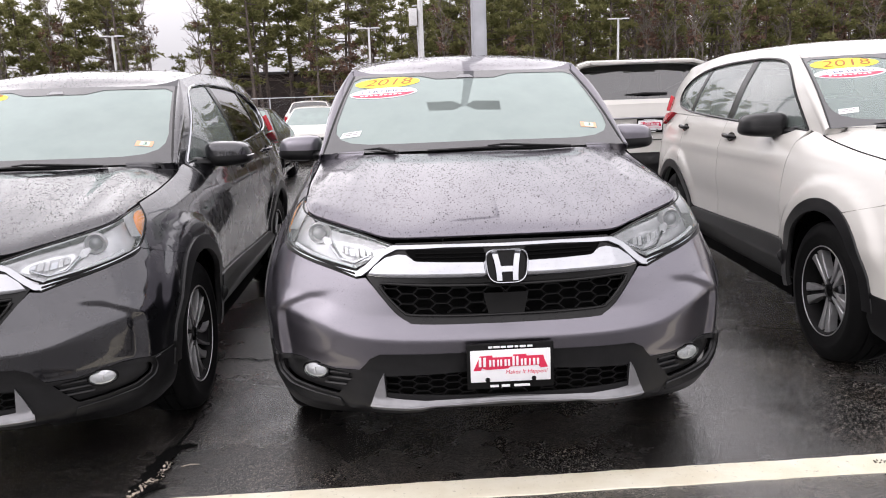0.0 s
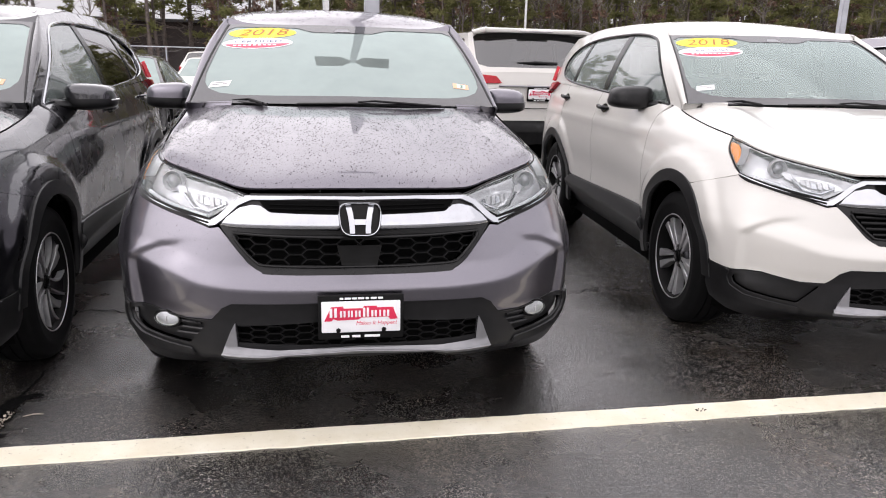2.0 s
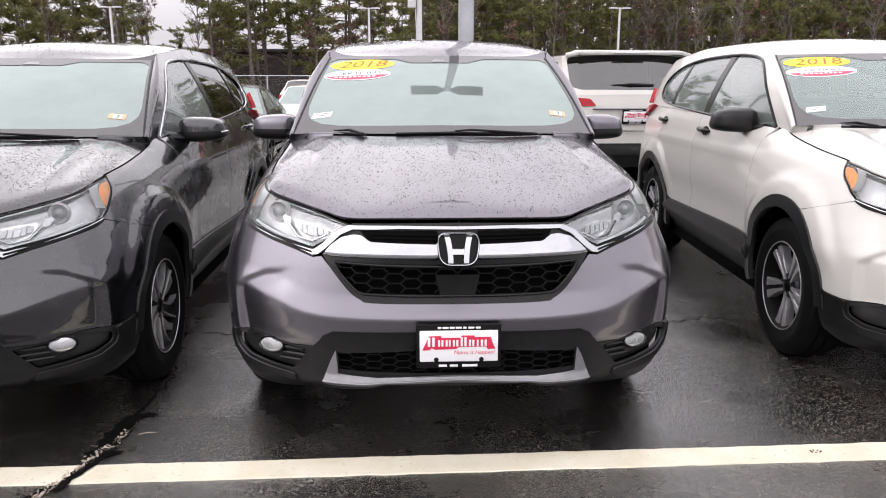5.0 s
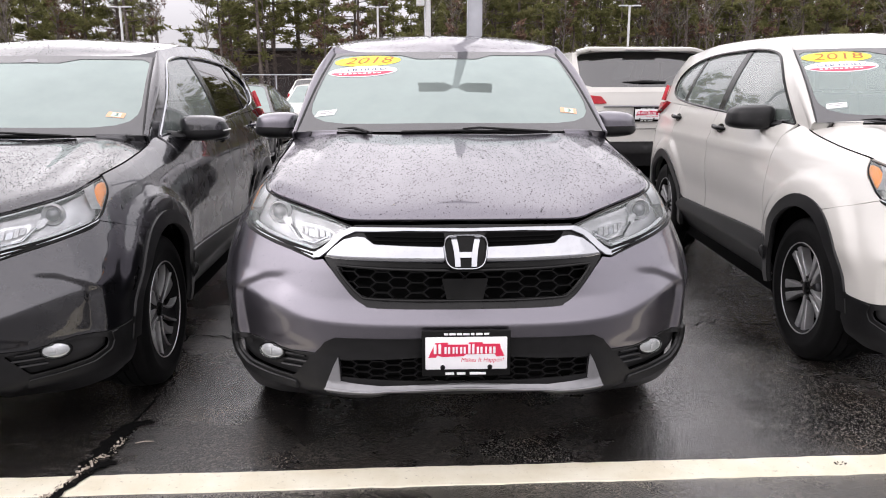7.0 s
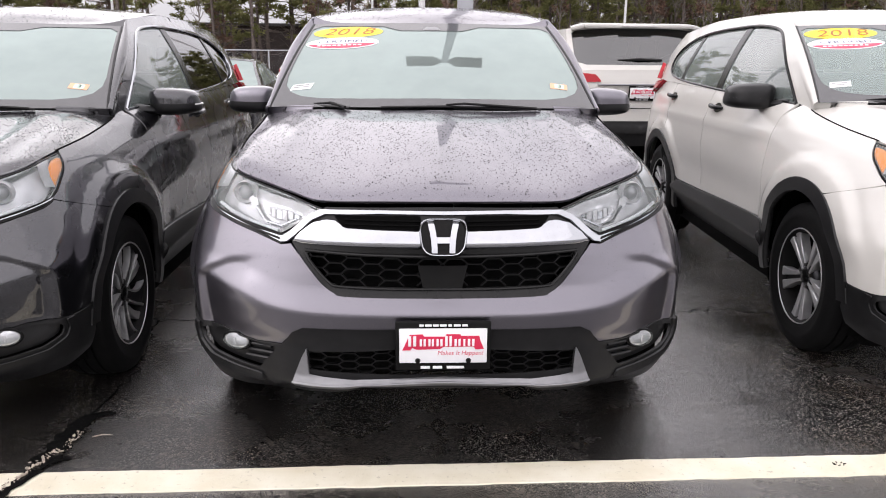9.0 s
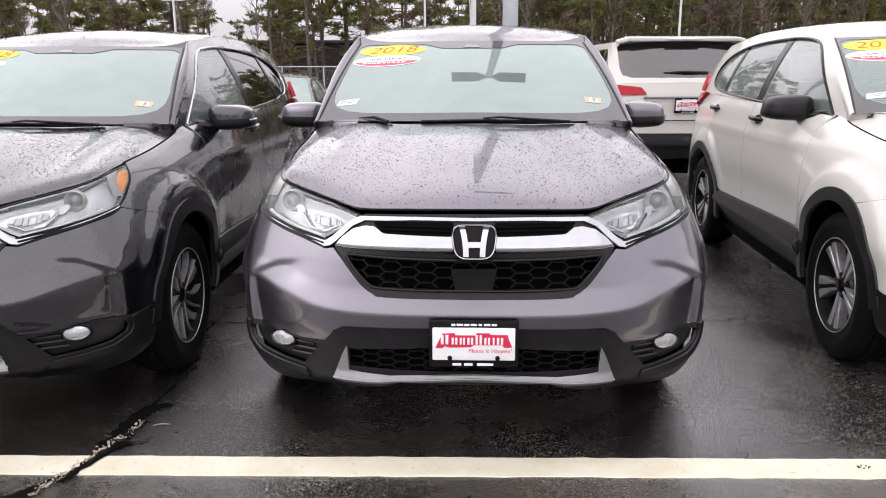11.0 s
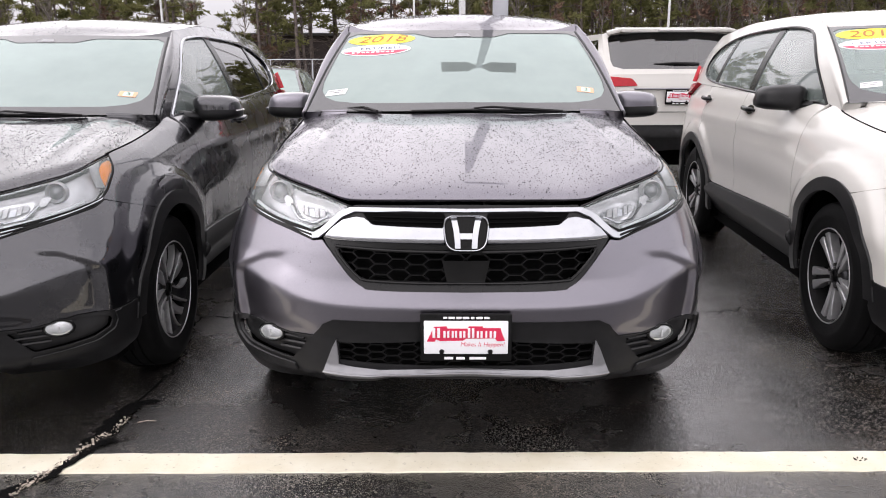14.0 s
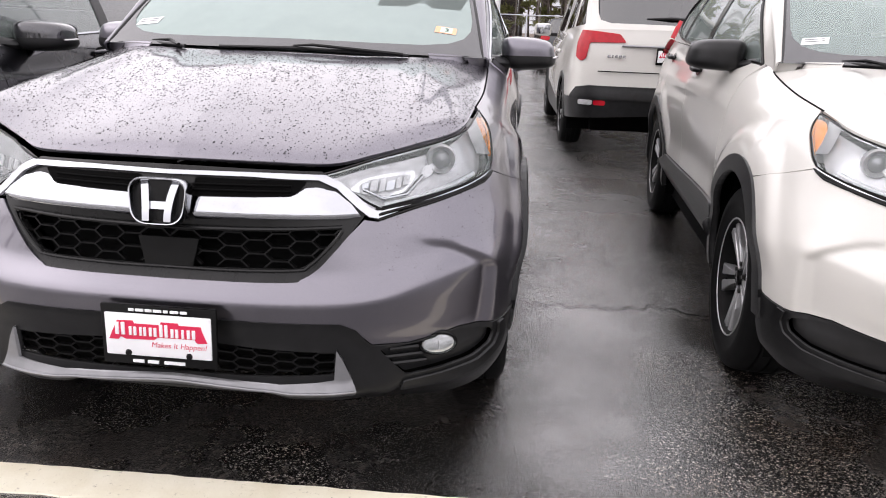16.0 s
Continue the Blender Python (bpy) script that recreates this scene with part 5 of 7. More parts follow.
        for d, y0, z0 in ((door, 2.34, 1.070), (rdoor, 3.40, 1.098)):
            s0 = y0 + 0.656
            hp = [tuple(p * sx) for p in at(np.linspace(s0 - 0.10, s0 + 0.10, 9), np.linspace(z0 - 0.004, z0 + 0.006, 9), np.array([0.006, 0.022, 0.032, 0.036, 0.037, 0.036, 0.034, 0.028, 0.010]))]
            part("door_handle", bm_from(*tube(hp, [0.010, 0.014, 0.015, 0.015, 0.015, 0.015, 0.015, 0.015, 0.010], 10)), GLOSS_BLACK if lx else colour, d)
            # flat black oval stands in for the shaded hollow behind the handle
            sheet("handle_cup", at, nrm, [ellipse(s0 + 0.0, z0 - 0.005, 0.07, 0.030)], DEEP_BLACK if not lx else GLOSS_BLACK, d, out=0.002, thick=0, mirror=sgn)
        dlo = [(1.44, 1.132), (1.47, 1.165), (1.63, 1.295), (1.82, 1.425), (2.00, 1.500), (2.28, 1.534), (2.65, 1.541), (3.15, 1.535), (3.55, 1.508), (3.80, 1.462), (3.92, 1.40), (3.92, 1.33), (3.82, 1.263), (3.6, 1.228), (3.3, 1.206), (2.7, 1.182), (2.0, 1.158), (1.50, 1.137)]
        dlo = [tuple(p) for p in catmull(dlo, 4, True)]
        foot = [(y, float(top_z(y + 0.656))) for y in np.linspace(4.44, 1.26, 22)]
        frame_line = [(1.25, 1.118), (1.50, 1.282), (1.75, 1.436), (1.97, 1.556), (2.3, 1.586), (2.6, 1.609), (3.3, 1.611), (4.0, 1.576), (4.25, 1.557), (4.36, 1.40)] + foot
        sheet("side_frame", side_at, side_normal, [frame_line, dlo], colour, car, "painted pillars and roof rail", mirror=sgn)
        for lo, hi, mat in ((1.45, 2.46, SIDE_GLASS), (2.55, 3.40, SIDE_GLASS if lx else PRIVACY), (3.45, 4.1, SIDE_GLASS if lx else PRIVACY)):
            sheet("side_window", side_at, side_normal, [clip_y(dlo, lo, hi)], mat, car, out=-0.010, thick=0, mirror=sgn)
        for lo, hi in ((2.455, 2.555), (3.395, 3.455)):
            sheet("door_pillar", side_at, side_normal, [clip_y(dlo, lo, hi)], GLOSS_BLACK, car, "glossy black pillar", out=-0.005, thick=0.02, mirror=sgn)
        loop = np.array(dlo + dlo[:1])
        pts = [tuple(p * sx) for p in side_at(loop[:, 0], loop[:, 1]) + side_normal(loop[:, 0], loop[:, 1]) * 0.002]
        part("window_trim", bm_from(*tube(pts, 0.0085, 6)), GLOSS_BLACK if lx else CHROME, car, "black window trim" if lx else "chrome window trim")
        mirror_ = add_mirror(car, -1 if sgn else 1, CLADDING if lx else colour, CLADDING, not lx)
        mirror_.matrix_local = pose((0.034 if lx else 0.018) * (1 if sgn else -1), 0.075, 0.0)
        tail = [(4.50, 1.20), (4.62, 1.19), (4.85, 1.175), (4.95, 1.12), (4.82, 1.09), (4.62, 1.14)]
        sheet("tail_lamp", at, nrm, [rounded(tail, 0.02)], RED_LENS, car, "red tail lamp", out=0.034, thick=0.04, mirror=sgn)
        tail2 = [(4.22, 1.20), (4.25, 1.27), (4.31, 1.325), (4.39, 1.325), (4.45, 1.27), (4.47, 1.20)]
        sheet("upper_tail_lamp", side_at, side_normal, [rounded(tail2, 0.01)], RED_LENS, car, "red tail lamp on the pillar", out=0.036, thick=0.03, mirror=sgn)
        for y0 in (0.90, 3.56):
            add_wheel(car, WHEEL_SHAPES[wheel_style], (-1 if sgn else 1) * 0.795, y0, -1 if sgn else 1, wheel_style)
    # top
    sq = [(0, 0), (1, 0), (1, 1), (0, 1)]
    sheet("hood", hood_at, hood_normal, [[(0, 0.004), (0.994, 0.004), (0.994, 1), (0, 1)]], colour, car, "wet painted hood" if drops else "", thick=0.014, mirror="both", step=0.035)
    for sx in (1, -1):
        seam = rim_line(np.linspace(1.29, S_COWL, 14))
        part("hood_seam", bm_from(*tube([(sx * x, y, z + 0.001) for x, y, z in seam], 0.0032, 6)), DEEP_BLACK, car)
    cowl = coons(hood_back, lambda u: shield_at(u, 0 * u - 0.01), lambda v: xyz(0 * v, 1.063 + 0.05 * v, 1.140 + 0.022 * v), lambda v: hood_back(np.ones_like(v)) * (1 - v[..., None]) + shield_at(np.ones_like(v), 0 * v) * v[..., None])
    sheet("cowl", cowl, numeric_normal(cowl), [[(0, 0), (0.73, 0), (0.73, 1), (0, 1)]], CLADDING, car, out=-0.008, mirror="both", step=0.05, thick=0.02)
    for sgn in ("", "left"):
        sheet("cowl_corner", cowl, numeric_normal(cowl), [[(0.72, 0), (1, 0), (1, 1), (0.72, 1)]], colour, car, out=0.007, mirror=sgn, step=0.03, thick=0.004)
    unit = [(0, 0), (0.68, 0), (0.68, 0.9), (0, 0.9)]

    def pane_at(u, v):
        return shield_at(u / 0.68, v / 0.9)
    sheet("windshield", pane_at, numeric_normal(pane_at), [unit], WINDSHIELD_CLEAR if lx else WINDSHIELD, car, "windshield reflecting the sky", mirror="both", step=0.05, thick=0.006)
    shield_piece("sensor_housing", [(-0.050, 0.800), (0.050, 0.800), (0.030, 0.846), (-0.030, 0.846)], SATIN, car, "grey sensor housing behind the glass", out=0.004)
    sheet("windshield_border", pane_at, numeric_normal(pane_at), [hoop([(0, -0.01), (0.69, -0.01), (0.69, 0.91), (0, 0.91)], [(0, 0.062), (0.30, 0.058), (0.47, 0.060), (0.56, 0.078), (0.615, 0.115), (0.645, 0.175), (0.656, 0.26), (0.660, 0.82), (0.62, 0.868), (0.27, 0.855), (0.17, 0.79), (0, 0.79)])], FRIT, car, "dark printed border", out=0.0025, mirror="both", step=0.05, thick=0)
    pillar = coons(lambda u: shield_at(1 + 0 * u, 0 * u) * (1 - u[..., None]) + side_at(1.25 + 0 * u, 1.118 + 0 * u) * u[..., None], lambda u: shield_at(1 + 0 * u, 1 + 0 * u) * (1 - u[..., None]) + side_at(1.97 + 0 * u, 1.556 + 0 * u) * u[..., None],
                   lambda v: shield_at(1 + 0 * v, v), lambda v: side_at(1.25 + 0.72 * v, pchip([1.25, 1.50, 1.75, 1.97], [1.118, 1.282, 1.436, 1.556], 1.25 + 0.72 * v)))
    for sx in (1, -1):
        v = np.linspace(-0.01, 1.0, 14)
        edge = shield_at(0.993 + 0 * v, v) + shield_normal(0.993 + 0 * v, v) * 0.004
        part("windshield_trim", bm_from(*tube([(sx * x, y, z) for x, y, z in edge], [0.002] + [0.0055] * 13, 8, 0.7)), CLADDING, car, "black windshield edge trim")
    pillar_flat = pillar

    def pillar(u, v):
        p = pillar_flat(u, v)
        k = 0.016 * np.sin(math.pi * np.clip(u, 0, 1))
        return p + np.stack([k * 0.55, -k * 0.6, k * 0.6], -1)
    for sgn in ("", "left"):
        sheet("windshield_pillar", pillar, numeric_normal(pillar, up=(0.5, -0.5, 0.5)), [sq], colour, car, mirror=sgn, step=0.06, thick=0.01, out=0.003)
    sheet("roof", roof_at, numeric_normal(roof_at), [sq], colour, car, mirror="both", step=0.06, thick=0.012)
    header = coons(lambda u: shield_at(u, 1 + 0 * u), lambda u: roof_at(u, 0 * u), lambda v: shield_at(0 * v, 1 + 0 * v) * (1 - v[..., None]) + roof_at(0 * v, 0 * v) * v[..., None], lambda v: shield_at(1 + 0 * v, 1 + 0 * v) * (1 - v[..., None]) + roof_at(1 + 0 * v, 0 * v) * v[..., None])
    sheet("roof_header", header, numeric_normal(header, up=(0, -1, 1)), [sq], colour, car, mirror="both", step=0.08, thick=0)
    gate_n = numeric_normal(gate_at, up=(0, 1, 0.3))
    sheet("tailgate", gate_at, gate_n, [hoop(sq, [(0, 0.10), (0.86, 0.10), (0.90, 0.88), (0, 0.90)])], colour, car, mirror="both", step=0.08)
    sheet("rear_window", gate_at, gate_n, [[(0, 0.10), (0.86, 0.10), (0.90, 0.88), (0, 0.90)]], PRIVACY, car, out=-0.004, thick=0, mirror="both", step=0.08)
    # plain black box, set low to deepen the shade under the car
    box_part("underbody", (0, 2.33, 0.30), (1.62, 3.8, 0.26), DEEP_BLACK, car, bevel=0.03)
    # wipers
    for pts in ([(-0.68, 1.285, 1.168), (-0.55, 1.19, 1.163), (-0.38, 1.10, 1.158)], [(-0.24, 1.09, 1.162), (0.05, 1.075, 1.168), (0.28, 1.085, 1.162), (0.48, 1.12, 1.155)]):
        wp = part("wiper", bm_from(*tube(pts, 0.0065, 6)), CLADDING, car, "black wiper at rest")
        arm = [(pts[-1][0] - 0.02, pts[-1][1] - 0.012, pts[-1][2] + 0.004), (pts[1][0] + 0.08, pts[1][1] - 0.018, pts[1][2] + 0.014), (pts[1][0], pts[1][1], pts[1][2] + 0.008)]
        part("wiper_arm", bm_from(*tube(arm, [0.007, 0.006, 0.004], 6)), GLOSS_BLACK, wp)
    if stickers:
        add_stickers(car, lx)
    add_cabin(car)
    if drops:
        add_drops(car, seed, drops)
    return car


def hoop(outer, hole):
    """One outline of half a frame: its outer edge and, back again, the edge of its opening."""
    return list(outer) + [(max(a, 0), b) for a, b in hole][::-1]


def clip_y(poly, lo, hi):
    """The polygon cut to lo < y < hi."""
    for lim, sign in ((lo, 1), (hi, -1)):
        out = []
        for a, b in zip(poly, poly[1:] + poly[:1]):
            ka, kb = (a[0] - lim) * sign, (b[0] - lim) * sign
            if ka >= 0:
                out.append(a)
            if (ka >= 0) != (kb >= 0):
                t = ka / (ka - kb)
                out.append((a[0] + (b[0] - a[0]) * t, a[1] + (b[1] - a[1]) * t))
        poly = out
    return poly


def add_stickers(car, lx):
    k = 1.04 if lx else 1.0
    y = shield_piece("year_sticker", ellipse(-0.455, 0.772, 0.190 * k, 0.082 * k, 3), STICKER_YELLOW, car, "yellow oval year sticker")
    shield_word("year_word", "2018", -0.455, 0.772, 0.138 * k, 3, 0.25, INK_YEAR, y, 1.02, 0.0035)
    c = shield_piece("certified_sticker", ellipse(-0.462, 0.618, 0.188 * k, 0.076 * k, 4), STICKER_WHITE, car, "white and red oval sticker")
    shield_piece("sticker_field", [p for p in ellipse(-0.462, 0.618, 0.178 * k, 0.067 * k, 4) if p[1] < 0.610 + (p[0] + 0.462) * 0.06], STICKER_RED, c, out=0.0026)
    shield_word("certified_word", "CERTIFIED", -0.460, 0.634, 0.056 * k, 4, 0.0, INK_BLUE, c, 0.80, 0.0040)
    for j in range(9):  # lettering too small to read
        x0 = -0.585 + 0.026 * j
        z0 = 0.571 + 0.0016 * j
        shield_piece("sticker_lettering", [(x0, z0), (x0 + 0.017, z0 + 0.001), (x0 + 0.018, z0 + 0.015), (x0 + 0.001, z0 + 0.014)], STICKER_WHITE, c, out=0.0036)
    w = shield_piece("paper_label", [(-0.620, 0.125), (-0.530, 0.143), (-0.524, 0.193), (-0.614, 0.175)], STICKER_WHITE, car, "white paper label")
    for j in (0.146, 0.162):
        shield_piece("label_print", [(-0.608, j), (-0.540, j + 0.0125), (-0.540, j + 0.0175), (-0.608, j + 0.005)], INK_BLACK, w, out=0.0026)
    t = shield_piece("inspection_sticker", [(0.512, 0.160), (0.588, 0.145), (0.596, 0.192), (0.520, 0.207)], STICKER_ORANGE, car, "small orange and green sticker")
    shield_piece("sticker_middle", [(0.532, 0.160), (0.574, 0.152), (0.580, 0.190), (0.539, 0.199)], STICKER_GREEN, t, out=0.0026)
    shield_word("sticker_number", "3", 0.557, 0.175, 0.040, -10, 0.0, INK_BLACK, t, 0.9, 0.0038)


WHEEL_SHAPES = {"split": wheel_meshes("split"), "pair": wheel_meshes("pair")}
CENTRE = build_suv("dark steel grey compact SUV wet with rain", PAINT_STEEL, pose(0.386, 2.726, 0, 0, 0, -1.0), drops=16500, seed=3)
LEFT = build_suv("dark gunmetal compact SUV wet with rain", PAINT_DARK, pose(-1.838, 2.792, 0, 0, 0, 0.6) @ Matrix.Scale(0.987, 4), drops=12000, seed=5)
RIGHT = build_suv("pearl white compact SUV with black mirrors and trim", PAINT_WHITE, pose(3.034, 2.846, 0, 0, 0, -4.9) @ Matrix.Scale(1.02, 4), lx=True, wheel_style="pair")
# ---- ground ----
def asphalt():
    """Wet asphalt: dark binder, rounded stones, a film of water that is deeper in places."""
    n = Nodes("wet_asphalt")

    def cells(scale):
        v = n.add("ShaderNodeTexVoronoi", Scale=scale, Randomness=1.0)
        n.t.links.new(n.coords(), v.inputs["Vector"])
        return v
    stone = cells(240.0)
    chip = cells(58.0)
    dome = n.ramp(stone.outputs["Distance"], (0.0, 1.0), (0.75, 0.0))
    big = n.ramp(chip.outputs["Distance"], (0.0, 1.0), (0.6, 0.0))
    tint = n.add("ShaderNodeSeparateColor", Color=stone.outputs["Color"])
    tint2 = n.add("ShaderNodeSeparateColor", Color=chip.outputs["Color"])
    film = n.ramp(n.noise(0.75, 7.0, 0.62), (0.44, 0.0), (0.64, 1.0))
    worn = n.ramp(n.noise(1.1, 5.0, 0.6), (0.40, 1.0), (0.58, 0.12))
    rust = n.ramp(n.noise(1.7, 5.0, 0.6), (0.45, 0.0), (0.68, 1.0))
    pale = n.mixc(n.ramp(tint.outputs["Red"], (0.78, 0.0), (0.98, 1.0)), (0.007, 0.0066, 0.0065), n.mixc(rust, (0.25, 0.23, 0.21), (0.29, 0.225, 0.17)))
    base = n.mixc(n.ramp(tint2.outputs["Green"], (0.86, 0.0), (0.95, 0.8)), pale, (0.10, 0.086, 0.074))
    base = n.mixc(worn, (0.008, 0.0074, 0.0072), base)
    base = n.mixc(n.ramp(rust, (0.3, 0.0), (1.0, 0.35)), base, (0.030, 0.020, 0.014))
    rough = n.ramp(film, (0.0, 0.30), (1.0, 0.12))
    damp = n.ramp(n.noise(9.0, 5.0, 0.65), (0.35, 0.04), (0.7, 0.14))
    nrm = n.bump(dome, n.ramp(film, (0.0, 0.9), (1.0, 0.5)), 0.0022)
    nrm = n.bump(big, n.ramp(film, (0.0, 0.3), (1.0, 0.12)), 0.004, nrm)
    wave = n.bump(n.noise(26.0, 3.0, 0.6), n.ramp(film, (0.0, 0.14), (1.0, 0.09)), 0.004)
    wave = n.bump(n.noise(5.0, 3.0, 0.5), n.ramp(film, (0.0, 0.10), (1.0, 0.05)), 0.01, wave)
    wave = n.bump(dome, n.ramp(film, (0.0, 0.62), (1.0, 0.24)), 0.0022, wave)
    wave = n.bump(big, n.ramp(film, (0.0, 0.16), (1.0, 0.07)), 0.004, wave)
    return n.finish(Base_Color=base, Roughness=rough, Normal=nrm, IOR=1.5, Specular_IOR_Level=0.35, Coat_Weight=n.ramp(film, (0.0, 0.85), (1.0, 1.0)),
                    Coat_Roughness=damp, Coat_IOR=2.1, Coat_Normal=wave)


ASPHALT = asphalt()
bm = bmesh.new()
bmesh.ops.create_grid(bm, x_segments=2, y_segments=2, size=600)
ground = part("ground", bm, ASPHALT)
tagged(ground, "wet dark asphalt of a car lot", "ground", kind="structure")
VERGE = plain("leaf_litter", (0.075, 0.050, 0.032), 0.9, vary=0.5, scale=3.0)
LINE_PAINT = Nodes("worn_line_paint")
_w = LINE_PAINT.ramp(LINE_PAINT.noise(55.0, 6.0, 0.7), (0.28, 0.0), (0.40, 1.0))
_s = LINE_PAINT.ramp(LINE_PAINT.noise(7.0, 5.0), (0.3, 0.0), (0.8, 1.0))
_c = LINE_PAINT.mixc(_s, (0.62, 0.57, 0.44), (0.74, 0.71, 0.60))
LINE_PAINT = LINE_PAINT.finish(Base_Color=LINE_PAINT.mixc(_w, (0.30, 0.27, 0.21), _c), Roughness=0.38, Normal=LINE_PAINT.bump(LINE_PAINT.noise(90.0, 4.0, 0.65), 0.3, 0.004))
TAR = plain("wet_crack_tar", (0.006, 0.006, 0.006), 0.22, bump=0.3, bump_scale=60.0)
GALV = plain("galvanised_steel", (0.50, 0.51, 0.53), 0.45, 0.4, vary=0.12)
POLE_GREY = plain("grey_painted_pole", (0.40, 0.41, 0.44), 0.4, 0.2, vary=0.1, scale=6.0)
POLE_WHITE = plain("pale_pole", (0.60, 0.60, 0.60), 0.5, vary=0.1)
CONCRETE = plain("concrete", (0.38, 0.37, 0.35), 0.85, vary=0.2, bump=0.3)
DARK_WALL = plain("dark_brown_cladding", (0.030, 0.022, 0.020), 0.85, vary=0.3, scale=2.0)
BARK = plain("pine_bark", (0.105, 0.085, 0.074), 0.95, vary=0.5, scale=6.0, bump=0.5, bump_scale=30.0)
BARK_PALE = plain("pale_bark", (0.17, 0.148, 0.128), 0.9, vary=0.35, scale=5.0)
NEEDLES = Nodes("pine_needles")
_c = NEEDLES.mixc(NEEDLES.ramp(NEEDLES.noise(1.3, 4.0), (0.3, 0.0), (0.7, 1.0)), (0.118, 0.128, 0.050), (0.225, 0.215, 0.096))
_a, _b = NEEDLES.add("ShaderNodeBsdfDiffuse", Color=_c), NEEDLES.add("ShaderNodeBsdfTranslucent", Color=_c)
_m = NEEDLES.add("ShaderNodeMixShader", Fac=0.4)
NEEDLES.t.links.new(_a.outputs[0], _m.inputs[1])
NEEDLES.t.links.new(_b.outputs[0], _m.inputs[2])
NEEDLES.t.links.new(_m.outputs[0], NEEDLES.out.inputs[0])
NEEDLES = NEEDLES.m
LEAVES_DRY = plain("dry_oak_leaves", (0.125, 0.072, 0.048), 0.85, vary=0.45, scale=2.0)

# stall line and cracks
rng = random.Random(11)


def ribbon(points, widths, z, wobble, seed, step=0.02):
    """A ragged flat strip along points on the ground."""
    r = random.Random(seed)
    p = catmull([np.array(a) for a in points], 30)
    arc_ = np.concatenate([[0], np.cumsum(np.hypot(*np.diff(p, axis=0).T))])
    q = np.arange(0, arc_[-1], step)
    x, y = np.interp(q, arc_, p[:, 0]), np.interp(q, arc_, p[:, 1])
    w = np.interp(q / arc_[-1], np.linspace(0, 1, len(widths)), widths)
    tx, ty = np.gradient(x), np.gradient(y)
    l = np.maximum(np.hypot(tx, ty), 1e-9)
    nx, ny = -ty / l, tx / l
    off = np.array([noise.noise((k * 0.35, seed, 0.0)) for k in range(len(q))]) * wobble
    vs, fs = [], []
    for k in range(len(q)):
        a, b = w[k] * r.uniform(0.5, 1.3) / 2, w[k] * r.uniform(0.5, 1.3) / 2
        cx, cy = x[k] + nx[k] * off[k], y[k] + ny[k] * off[k]
        vs += [(cx + nx[k] * a, cy + ny[k] * a, z), (cx - nx[k] * b, cy - ny[k] * b, z)]
        if k:
            fs.append((2 * k - 2, 2 * k - 1, 2 * k + 1, 2 * k))
    return vs, fs


vs, fs = [], []
xs = np.arange(-14, 14.01, 0.05)
for k, x in enumerate(xs):
    a, b = 2.633 + 0.004 * noise.noise((x * 9, 0.3, 0)) + rng.uniform(-0.002, 0.002), 2.766 + 0.004 * noise.noise((x * 9, 5.3, 0)) + rng.uniform(-0.002, 0.002)
    vs += [(x, a, 0.0), (x, a + 0.002, 0.004), (x, b - 0.002, 0.004), (x, b, 0.0)]
    if k:
        for j in range(3):
            fs.append((4 * k - 4 + j, 4 * k + j, 4 * k + j + 1, 4 * k - 3 + j))
tagged(part("stall_line", bm_from(vs, fs), LINE_PAINT), "worn cream stall line on wet asphalt", "road line", kind="structure")
CRACKS = [
    ([(-1.22, 2.36), (-1.117, 2.50), (-1.04, 2.62), (-1.005, 2.70), (-0.992, 2.78)], [0.06, 0.085, 0.045, 0.040, 0.065], 0.012),
    ([(-0.995, 2.78), (-0.985, 2.84), (-0.98, 2.93), (-0.975, 3.02), (-0.968, 3.12), (-0.963, 3.19)], [0.075, 0.11, 0.085, 0.10, 0.075, 0.045], 0.015),
    ([(-0.98, 2.84), (-0.94, 2.86), (-0.90, 2.855)], [0.06, 0.05, 0.012], 0.006),
    ([(-0.965, 3.17), (-0.92, 3.20), (-0.875, 3.195)], [0.05, 0.05, 0.015], 0.006),
    ([(-0.963, 3.19), (-0.95, 3.40), (-0.938, 3.64), (-0.99, 3.85), (-1.028, 4.04), (-1.05, 4.30)], [0.014, 0.010, 0.012, 0.010, 0.012], 0.03),
    ([(-2.2, 4.33), (-1.05, 4.30), (-0.73, 4.245), (-0.2, 4.30), (0.4, 4.26), (1.2, 4.36), (1.77, 4.345), (2.08, 4.397), (2.29, 4.30), (3.0, 4.33), (4.5, 4.25)], [0.010, 0.014, 0.010, 0.013, 0.011], 0.05),
]
for k, (pts, w, wob) in enumerate(CRACKS):
    tagged(part("asphalt_crack", bm_from(*ribbon(pts, w, 0.0075 if k < 2 else 0.005, wob, k + 3)), TAR, smooth=False), "dark wet crack in the asphalt", "crack", kind="structure")
# grit and crumbs washed into the crack, and a pale stalk beside it
GRIT = plain("washed_grit", (0.34, 0.29, 0.24), 0.8, vary=0.6, scale=60.0)
cr = random.Random(21)
bm = bmesh.new()
for k in range(190):
    t = cr.random() ** 1.3
    x, y = -0.962 - 0.13 * (1 - t) ** 1.2 * (t < 0.75) + 0.012 * t + cr.gauss(0, 0.010), 2.50 + 0.55 * t + cr.gauss(0, 0.012)
    q = cr.uniform(0.0016, 0.0046) if cr.random() < 0.9 else 0.008
    add_box(bm, pose(x, y, 0.0085 + q * 0.3, cr.uniform(-30, 30), cr.uniform(-30, 30), cr.uniform(0, 180)), (q * cr.uniform(1, 2.6), q, q * 0.6), q * 0.15)
